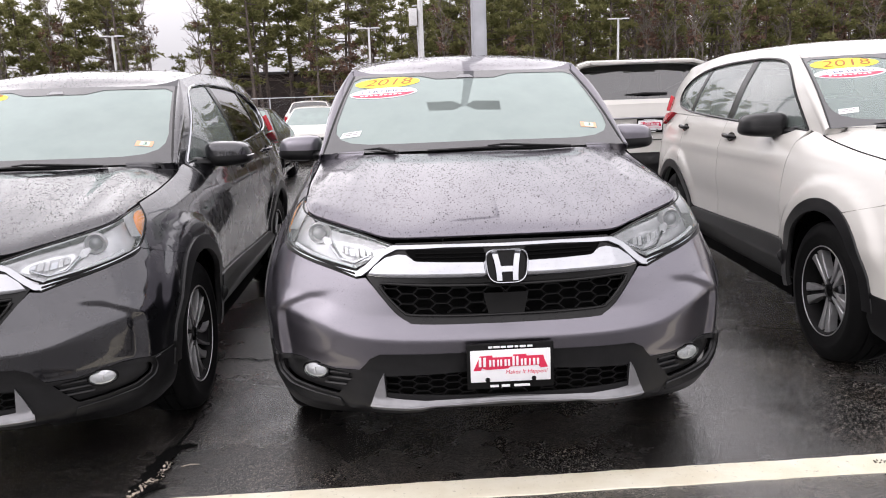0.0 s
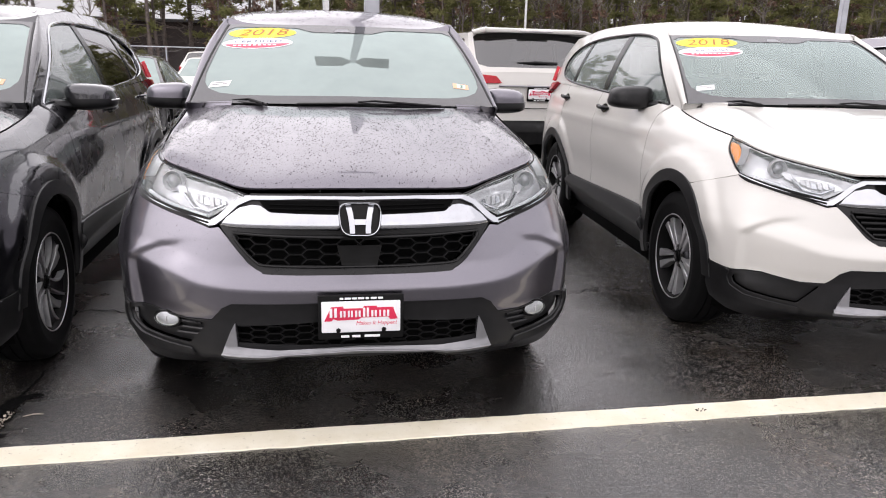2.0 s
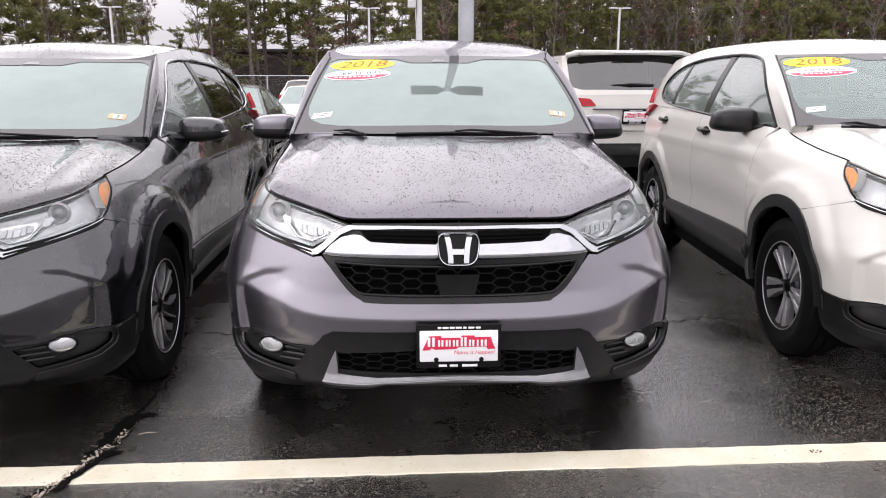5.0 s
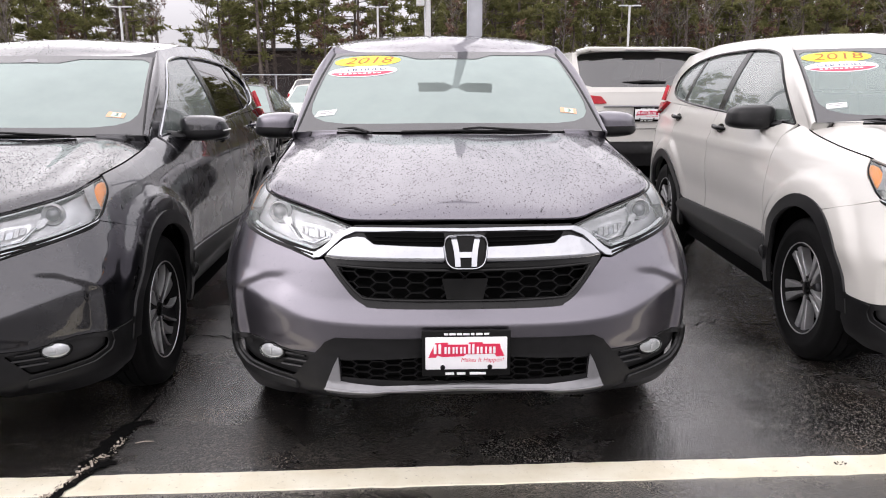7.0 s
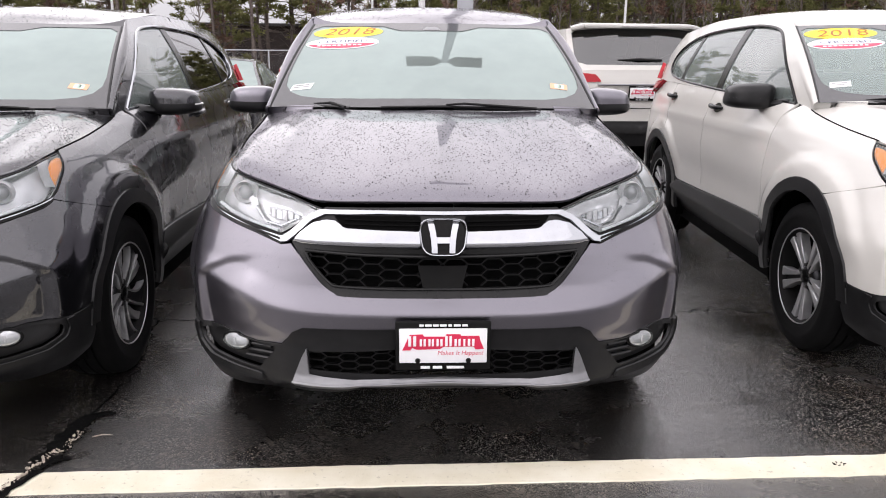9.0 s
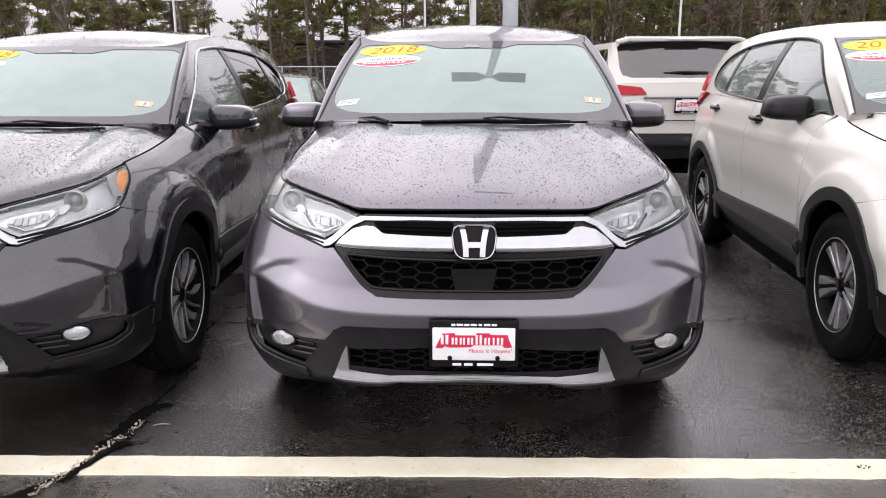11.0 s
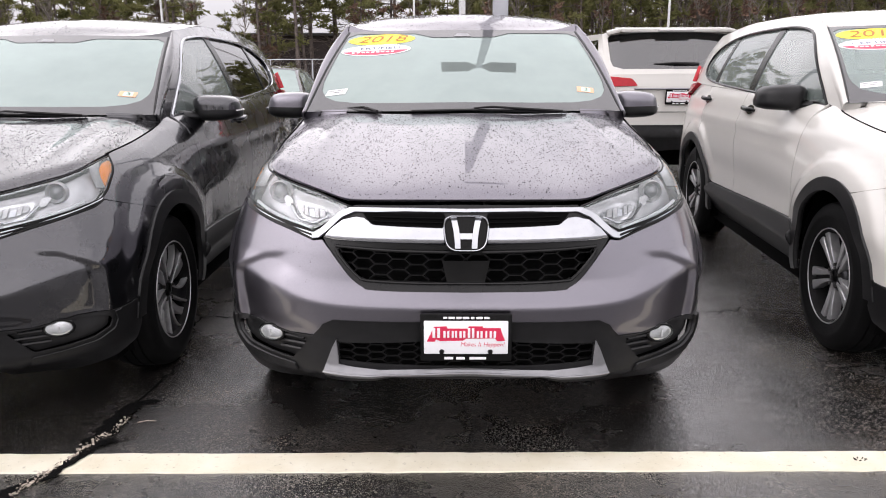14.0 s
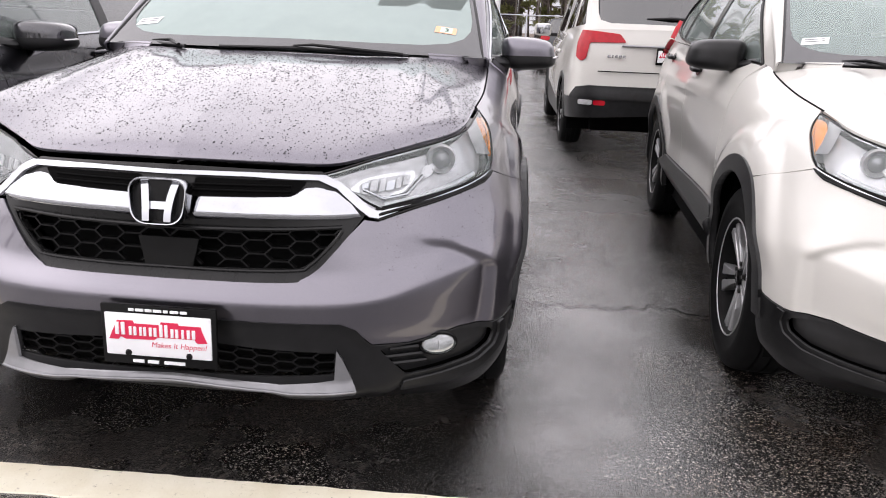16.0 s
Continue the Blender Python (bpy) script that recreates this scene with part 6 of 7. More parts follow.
tagged(part("crack_grit", bm, GRIT), "pale grit and crumbs in the asphalt crack", "grit", kind="stuff")
tagged(part("stalk", bm_from(*tube([(-0.892, 3.004, 0.006), (-0.86, 3.014, 0.009), (-0.824, 3.018, 0.006)], 0.0022, 5)), GRIT), "thin dry pale stalk on the asphalt", "stalk")
bm = bmesh.new()
for k in range(7):
    a = k * 0.9
    add_box(bm, pose(1.78 + 0.020 * math.cos(a), 2.705 + 0.010 * math.sin(a), 0.0055, 0, 0, 40 * k), (0.009, 0.0028, 0.003))
tagged(part("line_scuff", bm, TAR), "small dark scuff on the stall line", "scuff", kind="structure")
box_part("verge", (0, 120, 0.004), (400, 128, 0.008), VERGE)
tagged(bpy.data.objects["verge"], "brown leaf litter under the woods", "verge", kind="structure")


# ---- poles, lamps, fence, shed ----
def lamp_pole(place, height, width, head, arm, label, material=POLE_GREY, drop=0.0, shell=None, neck=0.0):
    pole = empty("lamp_pole", label, "lamp pole", "lot lamps")
    pole.matrix_world = place
    w2 = width * 0.82
    vs = [(sx * w, sy * w, z) for w, z in ((width / 2, 0.0), (w2 / 2, height)) for sx, sy in ((-1, -1), (1, -1), (1, 1), (-1, 1))]
    bm = bm_from(vs, [(0, 1, 5, 4), (1, 2, 6, 5), (2, 3, 7, 6), (3, 0, 4, 7), (4, 5, 6, 7), (3, 2, 1, 0)])
    bmesh.ops.bevel(bm, geom=[e for e in bm.edges if abs(e.verts[0].co.z - e.verts[1].co.z) > 1], offset=width * 0.12, segments=2, affect="EDGES")
    part("pole_shaft", bm, material, pole)
    part("pole_base", bm_from(*lathe_z([(0.0, width * 1.7), (0.45, width * 1.7), (0.5, width * 1.55), (0.5, width * 0.3)], 20)), CONCRETE, pole)
    for sgn in (-1, 1):
        if arm > 0:
            box_part("arm", (sgn * (arm / 2 + 0.03), 0, height - 0.06), (arm, 0.06, 0.07), material, pole, bevel=0.01)
        bm = bmesh.new()
        add_box(bm, pose(sgn * (arm + head[0] / 2), 0, height - 0.05, 0, sgn * drop, 0), head, 0.02)
        if neck:  # narrower towards the pole
            bmesh.ops.bisect_plane(bm, geom=bm.verts[:] + bm.edges[:] + bm.faces[:], plane_co=(sgn * (arm + head[0] * 0.24), 0, 0), plane_no=(1, 0, 0))
            for v in bm.verts:
                if abs(v.co.x) < arm + head[0] * 0.1:
                    v.co.y *= 1 - neck
        h = part("lamp_head", bm, shell or material, pole)
        box_part("diffuser", (sgn * (arm + head[0] * 0.58), 0, height - 0.055 - head[2] / 2), (head[0] * 0.68, head[1] * 0.7, 0.012), CABIN_DARK, h, turn=(0, sgn * drop, 0))
    return pole


def lathe_z(profile, n):
    vs, fs = lathe(profile, n)
    return [(y, z, x) for x, y, z in vs], [f[::-1] for f in fs]


lamp_pole(pose(0.86, 7.68, 0, 0, 0, -1), 6.75, 0.150, (0.70, 0.54, 0.07), 0.06, "tall grey steel pole with two flat lamp heads", shell=CABIN_DARK, neck=0.7)
for x, y, h in ((16.9, 57.0, 7.15), (-1.75, 57.0, 7.0), (-20.2, 57.0, 6.95)):
    lamp_pole(pose(x, y, 0), h, 0.17, (0.62, 0.34, 0.10), 0.18, "pale lot lamp with two flat heads", POLE_WHITE)
lamp_pole(pose(12.4, 16.0, 0), 7.6, 0.17, (0.62, 0.34, 0.10), 0.2, "grey lot lamp beside the parked cars")
cam_pole = empty("camera_pole", "pale round pole with a grey equipment box", "pole")
cam_pole.matrix_world = pose(1.07, 29, 0)
part("pole_shaft", bm_from(*lathe_z([(0, 0.12), (0.5, 0.11), (8.0, 0.085), (8.0, 0.0)], 16)), POLE_WHITE, cam_pole)
box_part("equipment_box", (-0.28, -0.05, 4.55), (0.30, 0.24, 0.62), POLE_WHITE, cam_pole, bevel=0.02)
tube_part("cable_conduit", [(-0.14, -0.1, 4.2), (-0.12, -0.1, 3.4), (-0.11, -0.1, 2.4)], 0.02, GALV, cam_pole)
tube_part("bracket", [(-0.3, 0, 4.95), (0, 0, 4.98)], 0.025, GALV, cam_pole)

fence = empty("chain_link_fence", "galvanised chain-link fence behind the lot", "fence")
for x in np.arange(-60, 75, 3.0):
    tube_part("fence_post", [(x, 55, 0), (x, 55, 2.15)], 0.045, GALV, fence, sides=6)
tube_part("top_rail", [(-60, 55, 2.12), (75, 55, 2.12)], 0.035, GALV, fence, sides=6)
vs, fs = [], []
for x in np.arange(-60, 75, 0.22):
    for d in (-1, 1):
        i = len(vs)
        vs += [(x, 55, 0.05), (x + 0.004, 55, 0.05), (x + d * 2.0 + 0.004, 55, 2.1), (x + d * 2.0, 55, 2.1)]
        fs.append((i, i + 1, i + 2, i + 3))
tagged(mesh_ob("wire_mesh", vs, fs, GALV, fence, smooth=False), kind="stuff")
shed = empty("long_shed", "long dark brown shed among the trees", "building")
box_part("shed_wall", (-42, 92, 2.6), (90, 8, 5.2), DARK_WALL, shed)
bm = bmesh.new()
add_box(bm, pose(-42, 92, 5.35), (91, 9, 0.3), 0.05)
part("shed_roof", bm, CABIN_DARK, shed)


# ---- woods ----
def pine(seed, height, dry=False, bare=0.35):
    """Trunk with limbs, and a ragged crown of needle tufts with gaps."""
    r = random.Random(seed)
    tv, tf = [], []

    def add(v, f):
        k = len(tv)
        tv.extend(v)
        tf.extend(tuple(i + k for i in g) for g in f)
    lean = (r.uniform(-0.6, 0.6), r.uniform(-0.5, 0.5))
    spine = [(lean[0] * (t ** 1.5) + r.uniform(-0.10, 0.10), lean[1] * t, height * t) for t in np.linspace(0, 1, 9)]
    base = 0.010 * height + 0.03 if not dry else 0.006 * height
    add(*tube(spine, [base * (1 - 0.92 * t) for t in np.linspace(0, 1, 9)], 7))
    cv, cf = [], []

    def tuft(c, size):
        for _ in range(13 if not dry else 11):
            d = Vector((r.gauss(0, 1), r.gauss(0, 1), r.gauss(0.2, 0.6))).normalized()
            s = d.orthogonal().normalized()
            s.rotate(Matrix.Rotation(r.uniform(0, 6.3), 3, d))
            o = Vector(c) + d * size * r.uniform(0.0, 0.5)
            k = len(cv)
            w = size * (0.17 if not dry else 0.22)
            cv.extend([o - s * w, o + s * w, o + d * size * r.uniform(0.5, 1.0)])
            cf.append((k, k + 1, k + 2))
    levels = int(height * (2.5 if not dry else 3.0))
    heavy = r.uniform(0, 6.3)
    for k in range(levels):
        t = bare * 0.4 + (1 - bare * 0.4) * (k + r.random()) / levels
        if t > 0.985:
            continue
        j = min(7, int(t * 8))
        p = Vector(spine[j]).lerp(Vector(spine[j + 1]), t * 8 - j)
        a = r.uniform(0, 2 * math.pi)
        shape = (1 - t) ** 0.38 * (0.5 + 0.5 * min(1, t / 0.5))
        reach = (0.21 * height * shape + 0.35) * r.uniform(0.25, 1.15) * (1 + 0.3 * math.cos(a - heavy))
        if dry:
            reach *= 0.8 if bare < 0.9 else 0.55
        rise = r.uniform(-0.15, 0.40) if not dry else r.uniform(0.3, 0.9) if bare < 0.9 else r.uniform(0.8, 2.2)
        tip = p + Vector((math.cos(a) * reach, math.sin(a) * reach, reach * rise))
        mid = p.lerp(tip, 0.5) + Vector((r.uniform(-0.1, 0.1), r.uniform(-0.1, 0.1), -0.08 * reach))
        add(*tube([p, mid, tip], [0.035 + 0.02 * (1 - t), 0.024, 0.008], 4))
        for _ in range(2 if t > bare else 4):
            q = p.lerp(tip, r.uniform(0.3, 0.95))
            add(*tube([q, q + Vector((r.uniform(-0.6, 0.6), r.uniform(-0.6, 0.6), r.uniform(-0.1, 0.5)))], [0.014, 0.005], 3))
        if t < bare and r.random() < 0.8:
            continue
        if r.random() < 0.2:
            continue
        for u in np.linspace(0.5, 1.0, 4 + int(reach * 3.6)):
            c = p.lerp(tip, u) + Vector((r.uniform(-0.35, 0.35), r.uniform(-0.35, 0.35), r.uniform(-0.05, 0.30)))
            tuft(c, r.uniform(0.32, 0.60) if not dry else r.uniform(0.22, 0.36))
    return (tv, tf), (cv, cf)


def tree_thing(seed, height, dry, bare, label):
    (tv, tf), (cv, cf) = pine(seed, height, dry, bare)
    t = empty("oak_sapling" if dry else "pine_tree", label, "tree", "woods behind the lot")
    mesh_ob("trunk", tv, tf, BARK_PALE if dry else BARK, t)
    mesh_ob("crown", cv, cf, LEAVES_DRY if dry else NEEDLES, t, smooth=False)
    return t


PINES = [tree_thing(40 + k, h, False, b, "tall dark green pine with a bare lower trunk") for k, (h, b) in enumerate(((14, 0.30), (16, 0.42), (12.5, 0.22), (17, 0.48), (15, 0.15), (11, 0.1), (15.5, 0.35), (13, 0.4)))]
OAKS = [tree_thing(60 + k, h, True, 0.1, "small oak with dry rust-brown leaves") for k, h in enumerate((7.5, 6.0))]
BARE = [tree_thing(70 + k, h, True, 0.97, "thin bare grey deciduous tree") for k, h in enumerate((11.0, 9.0))]
for k, t in enumerate(PINES + OAKS + BARE):
    t.matrix_world = pose(-70 + 12 * k, 104, 0)
wr = random.Random(5)
FAR_WOODS = []
for row, (y0, gap) in enumerate(((61, 4.6), (65, 3.6), (70, 3.2), (76, 3.0), (83, 2.8), (90, 2.6), (98, 2.2), (106, 2.0))):
    x = -62.0
    while x < 76:
        x += gap * wr.uniform(0.5, 1.5)
        open_sky = -20.5 < x * 62 / y0 < -14.5
        if (x < 2 and row > 2 and wr.random() < 0.7) or (row > 6 and x < -6) or (open_sky and wr.random() < 0.6):
            continue
        k = wr.randrange(len(PINES))
        m = pose(x, y0 + wr.uniform(-2.5, 2.5), 0, 0, 0, wr.uniform(0, 360)) @ Matrix.Scale(wr.uniform(0.85, 1.15) * (0.55 if open_sky else 0.95), 4)
        if row < 5:
            copy_thing(PINES[k], m)
        else:
            FAR_WOODS.append((k, m, 3))
# unseen pines added behind and beside the walk to darken low reflections in paint
for x, y in [(wr.uniform(-90, 90), wr.uniform(-98, -78)) for _ in range(95)] + [(sx * wr.uniform(72, 86), wr.uniform(-80, 16)) for sx in (-1, 1) for _ in range(45)]:
    FAR_WOODS.append((wr.randrange(len(PINES)), pose(x, y, 0, 0, 0, wr.uniform(0, 360)) @ Matrix.Scale(wr.uniform(0.7, 0.95), 4), 9))


def joined_woods():
    """Distant pines in one mesh, their crowns thinned to fewer, larger tufts."""
    woods = empty("far_woods", "distant pine woods, with unseen trees added round the lot", "woods", kind="stuff")
    for kid, material in (("trunks", BARK), ("crowns", NEEDLES)):
        vs, fs, k0 = [], [], 0
        for k, m, thin in FAR_WOODS:
            src = [o for o in PINES[k].children if o.name.startswith(kid[:-1])][0].data
            co = np.empty(len(src.vertices) * 3)
            src.vertices.foreach_get("co", co)
            co = co.reshape(-1, 3)
            if kid == "crowns":
                tri = co.reshape(-1, 3, 3)[::thin]
                mid = tri.mean(1, keepdims=True)
                co = (mid + (tri - mid) * math.sqrt(thin) * 0.95).reshape(-1, 3)
                f = np.arange(len(co)).reshape(-1, 3) + k0
            else:
                co = co[:63]
                f = np.array([(i * 7 + j, i * 7 + (j + 1) % 7, i * 7 + 7 + (j + 1) % 7, i * 7 + 7 + j) for i in range(8) for j in range(7)]) + k0
            mm = np.array(m)
            vs.append(co @ mm[:3, :3].T + mm[:3, 3])
            fs += f.tolist()
            k0 += len(co)
        tagged(mesh_ob(kid, np.concatenate(vs), fs, material, woods, smooth=False), kind="stuff")


joined_woods()
for x, y, k in ((-4.6, 59.0, 0), (-6.2, 60.0, 1), (-3.4, 60.5, 1), (9.5, 60, 1), (-14, 62, 1), (30, 61, 0), (41, 63, 0), (24, 64, 1), (36, 60.5, 1), (49, 62, 0)):
    copy_thing(OAKS[k], pose(x, y, 0, 0, 0, wr.uniform(0, 360)))
for x, y in [(wr.uniform(18, 68), wr.uniform(58, 70)) for _ in range(60)] + [(wr.uniform(-45, 16), wr.uniform(58, 68)) for _ in range(22)]:
    copy_thing(wr.choice(BARE), pose(x, y, 0, 0, 0, wr.uniform(0, 360)))
# ---- larger SUV seen from behind, and the cars of the far rows ----
def simple_car(name, label, colour, place, plan, sections, top, roof, shape):
    """A car of the background: belt, cabin, windows, lamps and wheels. shape: widths and heights of its cabin."""
    car = empty(name, label, "car", "cars of the far rows")
    car.matrix_world = place
    b = Belt(plan, sections)
    b.front = 1.2
    L = plan[-1][1]

    def tz(s):
        return pchip(top[0::2], top[1::2], np.asarray(s, float) / b.length)

    def rim(s):
        return b.at(s, tz(s))
    w1, w2 = b.by_y(shape["axles"][0]), b.by_y(shape["axles"][1])
    r = shape["wheel"]
    low = [(0, shape["clad"]), (w1 - r - 0.07, shape["clad"])] + arc(w1, r, r + 0.07, 170, 10, 14) + [(w2 - r - 0.07, shape["clad"])] + arc(w2, r, r + 0.07, 170, 10, 14) + [(b.length, shape["clad"])]
    up = [(s, float(tz(s))) for s in np.linspace(b.length, 0, 50)]
    for sgn in ("", "left"):
        sheet("body_side", b.at, b.normal, [low + up], colour, car, mirror=sgn, step=0.06)
        for s0, s1 in ((0, w1 - r - 0.05), (w1 + r + 0.05, w2 - r - 0.05), (w2 + r + 0.05, b.length)):
            sheet("lower_trim", b.at, b.normal, [[(s0, 0.46 if s0 == 0 and shape["tail_first"] else 0.24), (s1, 0.36 if s0 == 0 and shape["tail_first"] else 0.24), (s1, shape["clad"] - 0.004), (s0, shape["clad"] - 0.004)]], CLADDING if shape["black"] else colour, car, mirror=sgn, step=0.08)
        for ws in (w1, w2):
            sheet("arch_trim", b.at, b.normal, [arc(ws, r, r + 0.085, 185, -5, 20) + arc(ws, r, r + 0.025, -5, 185, 20)], CLADDING, car, out=0.01, mirror=sgn, step=0.05)
        for y in shape["axles"]:
            sx = -1 if sgn else 1
            add_wheel(car, WHEEL_SHAPES["pair"], sx * (plan[8][0] - 0.13), y, sx, "pair", z=r, size=r / 0.36)
    y0, y1, y2, y3 = shape["cabin"]
    zr, xr = shape["roof"]
    sf, sb = b.by_y(y0, 0.9) if y0 > 0.3 else 0.88, b.by_y(min(y3, L - 0.35), 0.9)
    mid = lambda v: xyz(0 * v, y1 + (y2 - y1) * v, zr + 0.045 * np.sin(math.pi * v))
    roof_s = coons(lambda u: xyz(xr * u, y1 + 0.06 * u ** 2, zr - 0.045 * u ** 4), lambda u: xyz(xr * u, y2 - 0.06 * u ** 2, zr - 0.045 * u ** 4), mid, lambda v: xyz(xr + 0 * v, y1 + 0.06 + (y2 - y1 - 0.12) * v, zr - 0.045 + 0.02 * np.sin(math.pi * v)))
    sq = [(0, 0), (1, 0), (1, 1), (0, 1)]
    sheet("roof", roof_s, numeric_normal(roof_s), [sq], colour, car, mirror="both", step=0.12)
    foot0, foot3 = rim(np.array(sf)), rim(np.array(sb))
    front_low = (lambda u: xyz(foot0[0] * u, y0 + (foot0[1] - y0) * u ** 2, foot0[2] + 0.0 * u)) if y0 > 0.3 else (lambda u: rim(u * sf))
    back_low = (lambda u: xyz(foot3[0] * u, y3 + (foot3[1] - y3) * u ** 2, foot3[2] + 0.0 * u))
    for nm, lowf, edge_v, mat, up_ in (("rear_window" if shape["tail_first"] else "windshield", front_low, 0.0, PRIVACY if shape["tail_first"] else WINDSHIELD, (0, -1, 0.5)), ("windshield" if shape["tail_first"] else "rear_window", back_low, 1.0, WINDSHIELD if shape["tail_first"] else PRIVACY, (0, 1, 0.5))):
        topf = (lambda e: (lambda u: roof_s(u, e + 0 * u)))(edge_v)
        f = coons(lowf, topf, (lambda lo, hi: lambda v: lo(0 * v) * (1 - v[..., None]) + hi(0 * v) * v[..., None])(lowf, topf), (lambda lo, hi: lambda v: lo(0 * v + 1) * (1 - v[..., None]) + hi(0 * v + 1) * v[..., None])(lowf, topf))
        n = numeric_normal(f, up=up_)
        hole = [(0, 0.10), (0.72, 0.12), (0.86, 0.19), (0.90, 0.34), (0.93, 0.88), (0.88, 0.93), (0, 0.94)] if shape["tail_first"] else [(0, 0.04), (0.93, 0.04), (0.93, 0.95), (0, 0.95)]
        sheet("end_frame", f, n, [hoop(sq, hole)], colour, car, mirror="both", step=0.1)
        sheet(nm, f, n, [[(max(a, 0), c) for a, c in hole]], mat, car, out=-0.004, thick=0, mirror="both", step=0.1)
    side = coons(lambda u: rim(sf + (sb - sf) * u), lambda u: roof_s(1 + 0 * u, u), lambda v: foot0 * (1 - v[..., None]) + roof_s(1 + 0 * v, 0 * v) * v[..., None], lambda v: foot3 * (1 - v[..., None]) + roof_s(1 + 0 * v, 1 + 0 * v) * v[..., None])
    sn = numeric_normal(side, up=(1, 0, 0.2))
    panes = shape["panes"]
    holes = [rounded([(a, 0.10), (c, 0.10), (c2, 0.86), (a2, 0.86)], 0.03) for a, c, a2, c2 in panes]
    for sgn in ("", "left"):
        sheet("side_frame", side, sn, [sq] + holes, colour, car, mirror=sgn, step=0.1)
        for h in holes:
            sheet("side_window", side, sn, [h], PRIVACY if shape["tail_first"] else SIDE_GLASS, car, out=-0.006, thick=0, mirror=sgn, step=0.1)
        sx = -1 if sgn else 1
        for nm, outline, mat in shape["lamps"]:
            sheet(nm, b.at, b.normal, [rounded(outline, 0.02)], mat, car, out=0.014, thick=0.02, mirror=sgn, step=0.04)
    if y0 > 0.9:
        sc = b.by_y(y0, 0.9)
        hood_s = coons(lambda u: rim(u * 0.75), lambda u: front_low(u), lambda v: xyz(0 * v, rim(np.array(0.0))[1] + (y0 - rim(np.array(0.0))[1]) * v, tz(0.0) + (front_low(np.array([0.0]))[0][2] - tz(0.0)) * np.sin(math.pi / 2 * v)), lambda v: rim(0.75 + (sf - 0.75) * v))
        sheet("hood", hood_s, numeric_normal(hood_s), [sq], colour, car, mirror="both", step=0.08)
    if y3 < L - 0.8:
        sb2 = b.length - 0.7
        deck = coons(lambda u: back_low(u), lambda u: rim(b.length - u * 0.7), lambda v: back_low(0 * v) * (1 - v[..., None]) + rim(b.length + 0 * v) * v[..., None], lambda v: rim(sb + (sb2 - sb) * v))
        sheet("trunk_lid", deck, numeric_normal(deck), [sq], colour, car, mirror="both", step=0.1)
    # plain black box added to keep the space under the body dark
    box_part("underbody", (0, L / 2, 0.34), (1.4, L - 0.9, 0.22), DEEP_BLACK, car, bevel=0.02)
    box_part("cabin_floor", (0, L / 2, 0.7), (1.3, L * 0.45, 0.3), CABIN_DARK, car, bevel=0.05)
    return car, b


TALL = [(0, 0), (0.4, 0.008), (0.70, 0.04), (0.87, 0.11), (0.95, 0.22), (0.985, 0.42), (0.995, 0.8), (0.997, 1.4), (0.997, 2.5), (0.99, 3.6), (0.97, 4.2), (0.90, 4.6), (0.70, 4.84), (0.35, 4.92), (0, 4.94)]
TALL_SEC = [(0.0, [0.15, 0.20, 0.28, 0.10, 0.40, 0.02, 0.62, 0.0, 0.70, 0.03, 0.90, 0.05, 1.10, 0.06, 1.3, 0.10]), (0.3, [0.15, 0.10, 0.30, 0.02, 0.60, 0.0, 0.85, 0.005, 1.0, 0.02, 1.15, 0.05, 1.3, 0.10]),
            (0.8, [0.15, 0.08, 0.30, 0.02, 0.60, 0.0, 0.85, 0.01, 1.0, 0.04, 1.15, 0.10, 1.3, 0.2]), (1.0, [0.15, 0.2, 0.3, 0.05, 0.6, 0.0, 0.8, 0.03, 1.0, 0.10, 1.3, 0.3])]
big, bb = simple_car("large_suv", "white large SUV with red tail lamps and black bumper", PAINT_WHITE, pose(2.956, 8.753, 0, 0, 0, -0.1), TALL, TALL_SEC,
                     [0, 1.30, 0.12, 1.29, 0.25, 1.26, 0.5, 1.20, 0.72, 1.14, 0.85, 1.06, 1.0, 0.98], None,
                     dict(axles=(1.05, 3.87), wheel=0.37, clad=0.60, black=True, cabin=(0.12, 0.42, 3.15, 3.75), roof=(1.79, 0.80), tail_first=True,
                          panes=[(0.04, 0.25, 0.07, 0.26), (0.28, 0.58, 0.29, 0.58), (0.61, 0.95, 0.61, 0.86)],
                          lamps=[("tail_lamp", [(0.46, 1.165), (0.53, 1.245), (0.80, 1.268), (1.06, 1.275), (1.08, 1.15), (1.03, 1.01), (0.93, 0.97), (0.87, 1.0), (0.85, 1.155)], RED_LENS), ("reflector", [(0.62, 0.54), (0.74, 0.54), (0.74, 0.59), (0.62, 0.59)], RED_LENS), ("reverse_lamp", [(0.75, 0.54), (0.90, 0.54), (0.90, 0.59), (0.75, 0.59)], LAMP_GREY)]))
sheet("rear_bumper", bb.at, bb.normal, [[(0, 0.598), (0, 0.735), (0.80, 0.735), (0.95, 0.71), (1.05, 0.598)]], CLADDING, big, "black rear bumper", out=0.02, thick=0.03, mirror="both", step=0.06)
tube_part("rear_wiper", [(-0.26, 0.175, 1.405), (-0.02, 0.155, 1.415), (0.24, 0.17, 1.405)], [0.006, 0.014, 0.016], CLADDING, big, "black rear wiper")
tube_part("tailgate_seam", [(-0.72, 0.04, 0.88), (0, 0.020, 0.88), (0.72, 0.04, 0.88)], 0.005, DEEP_BLACK, big)
tube_part("tailgate_trim", [(-0.50, 0.045, 1.135), (0, 0.035, 1.135), (0.50, 0.045, 1.135)], 0.012, SATIN, big, "silver tailgate strip")
badge = add_emblem(big, 0.045, 1.225)
badge.matrix_local = badge.matrix_local @ Matrix.Scale(0.68, 4)
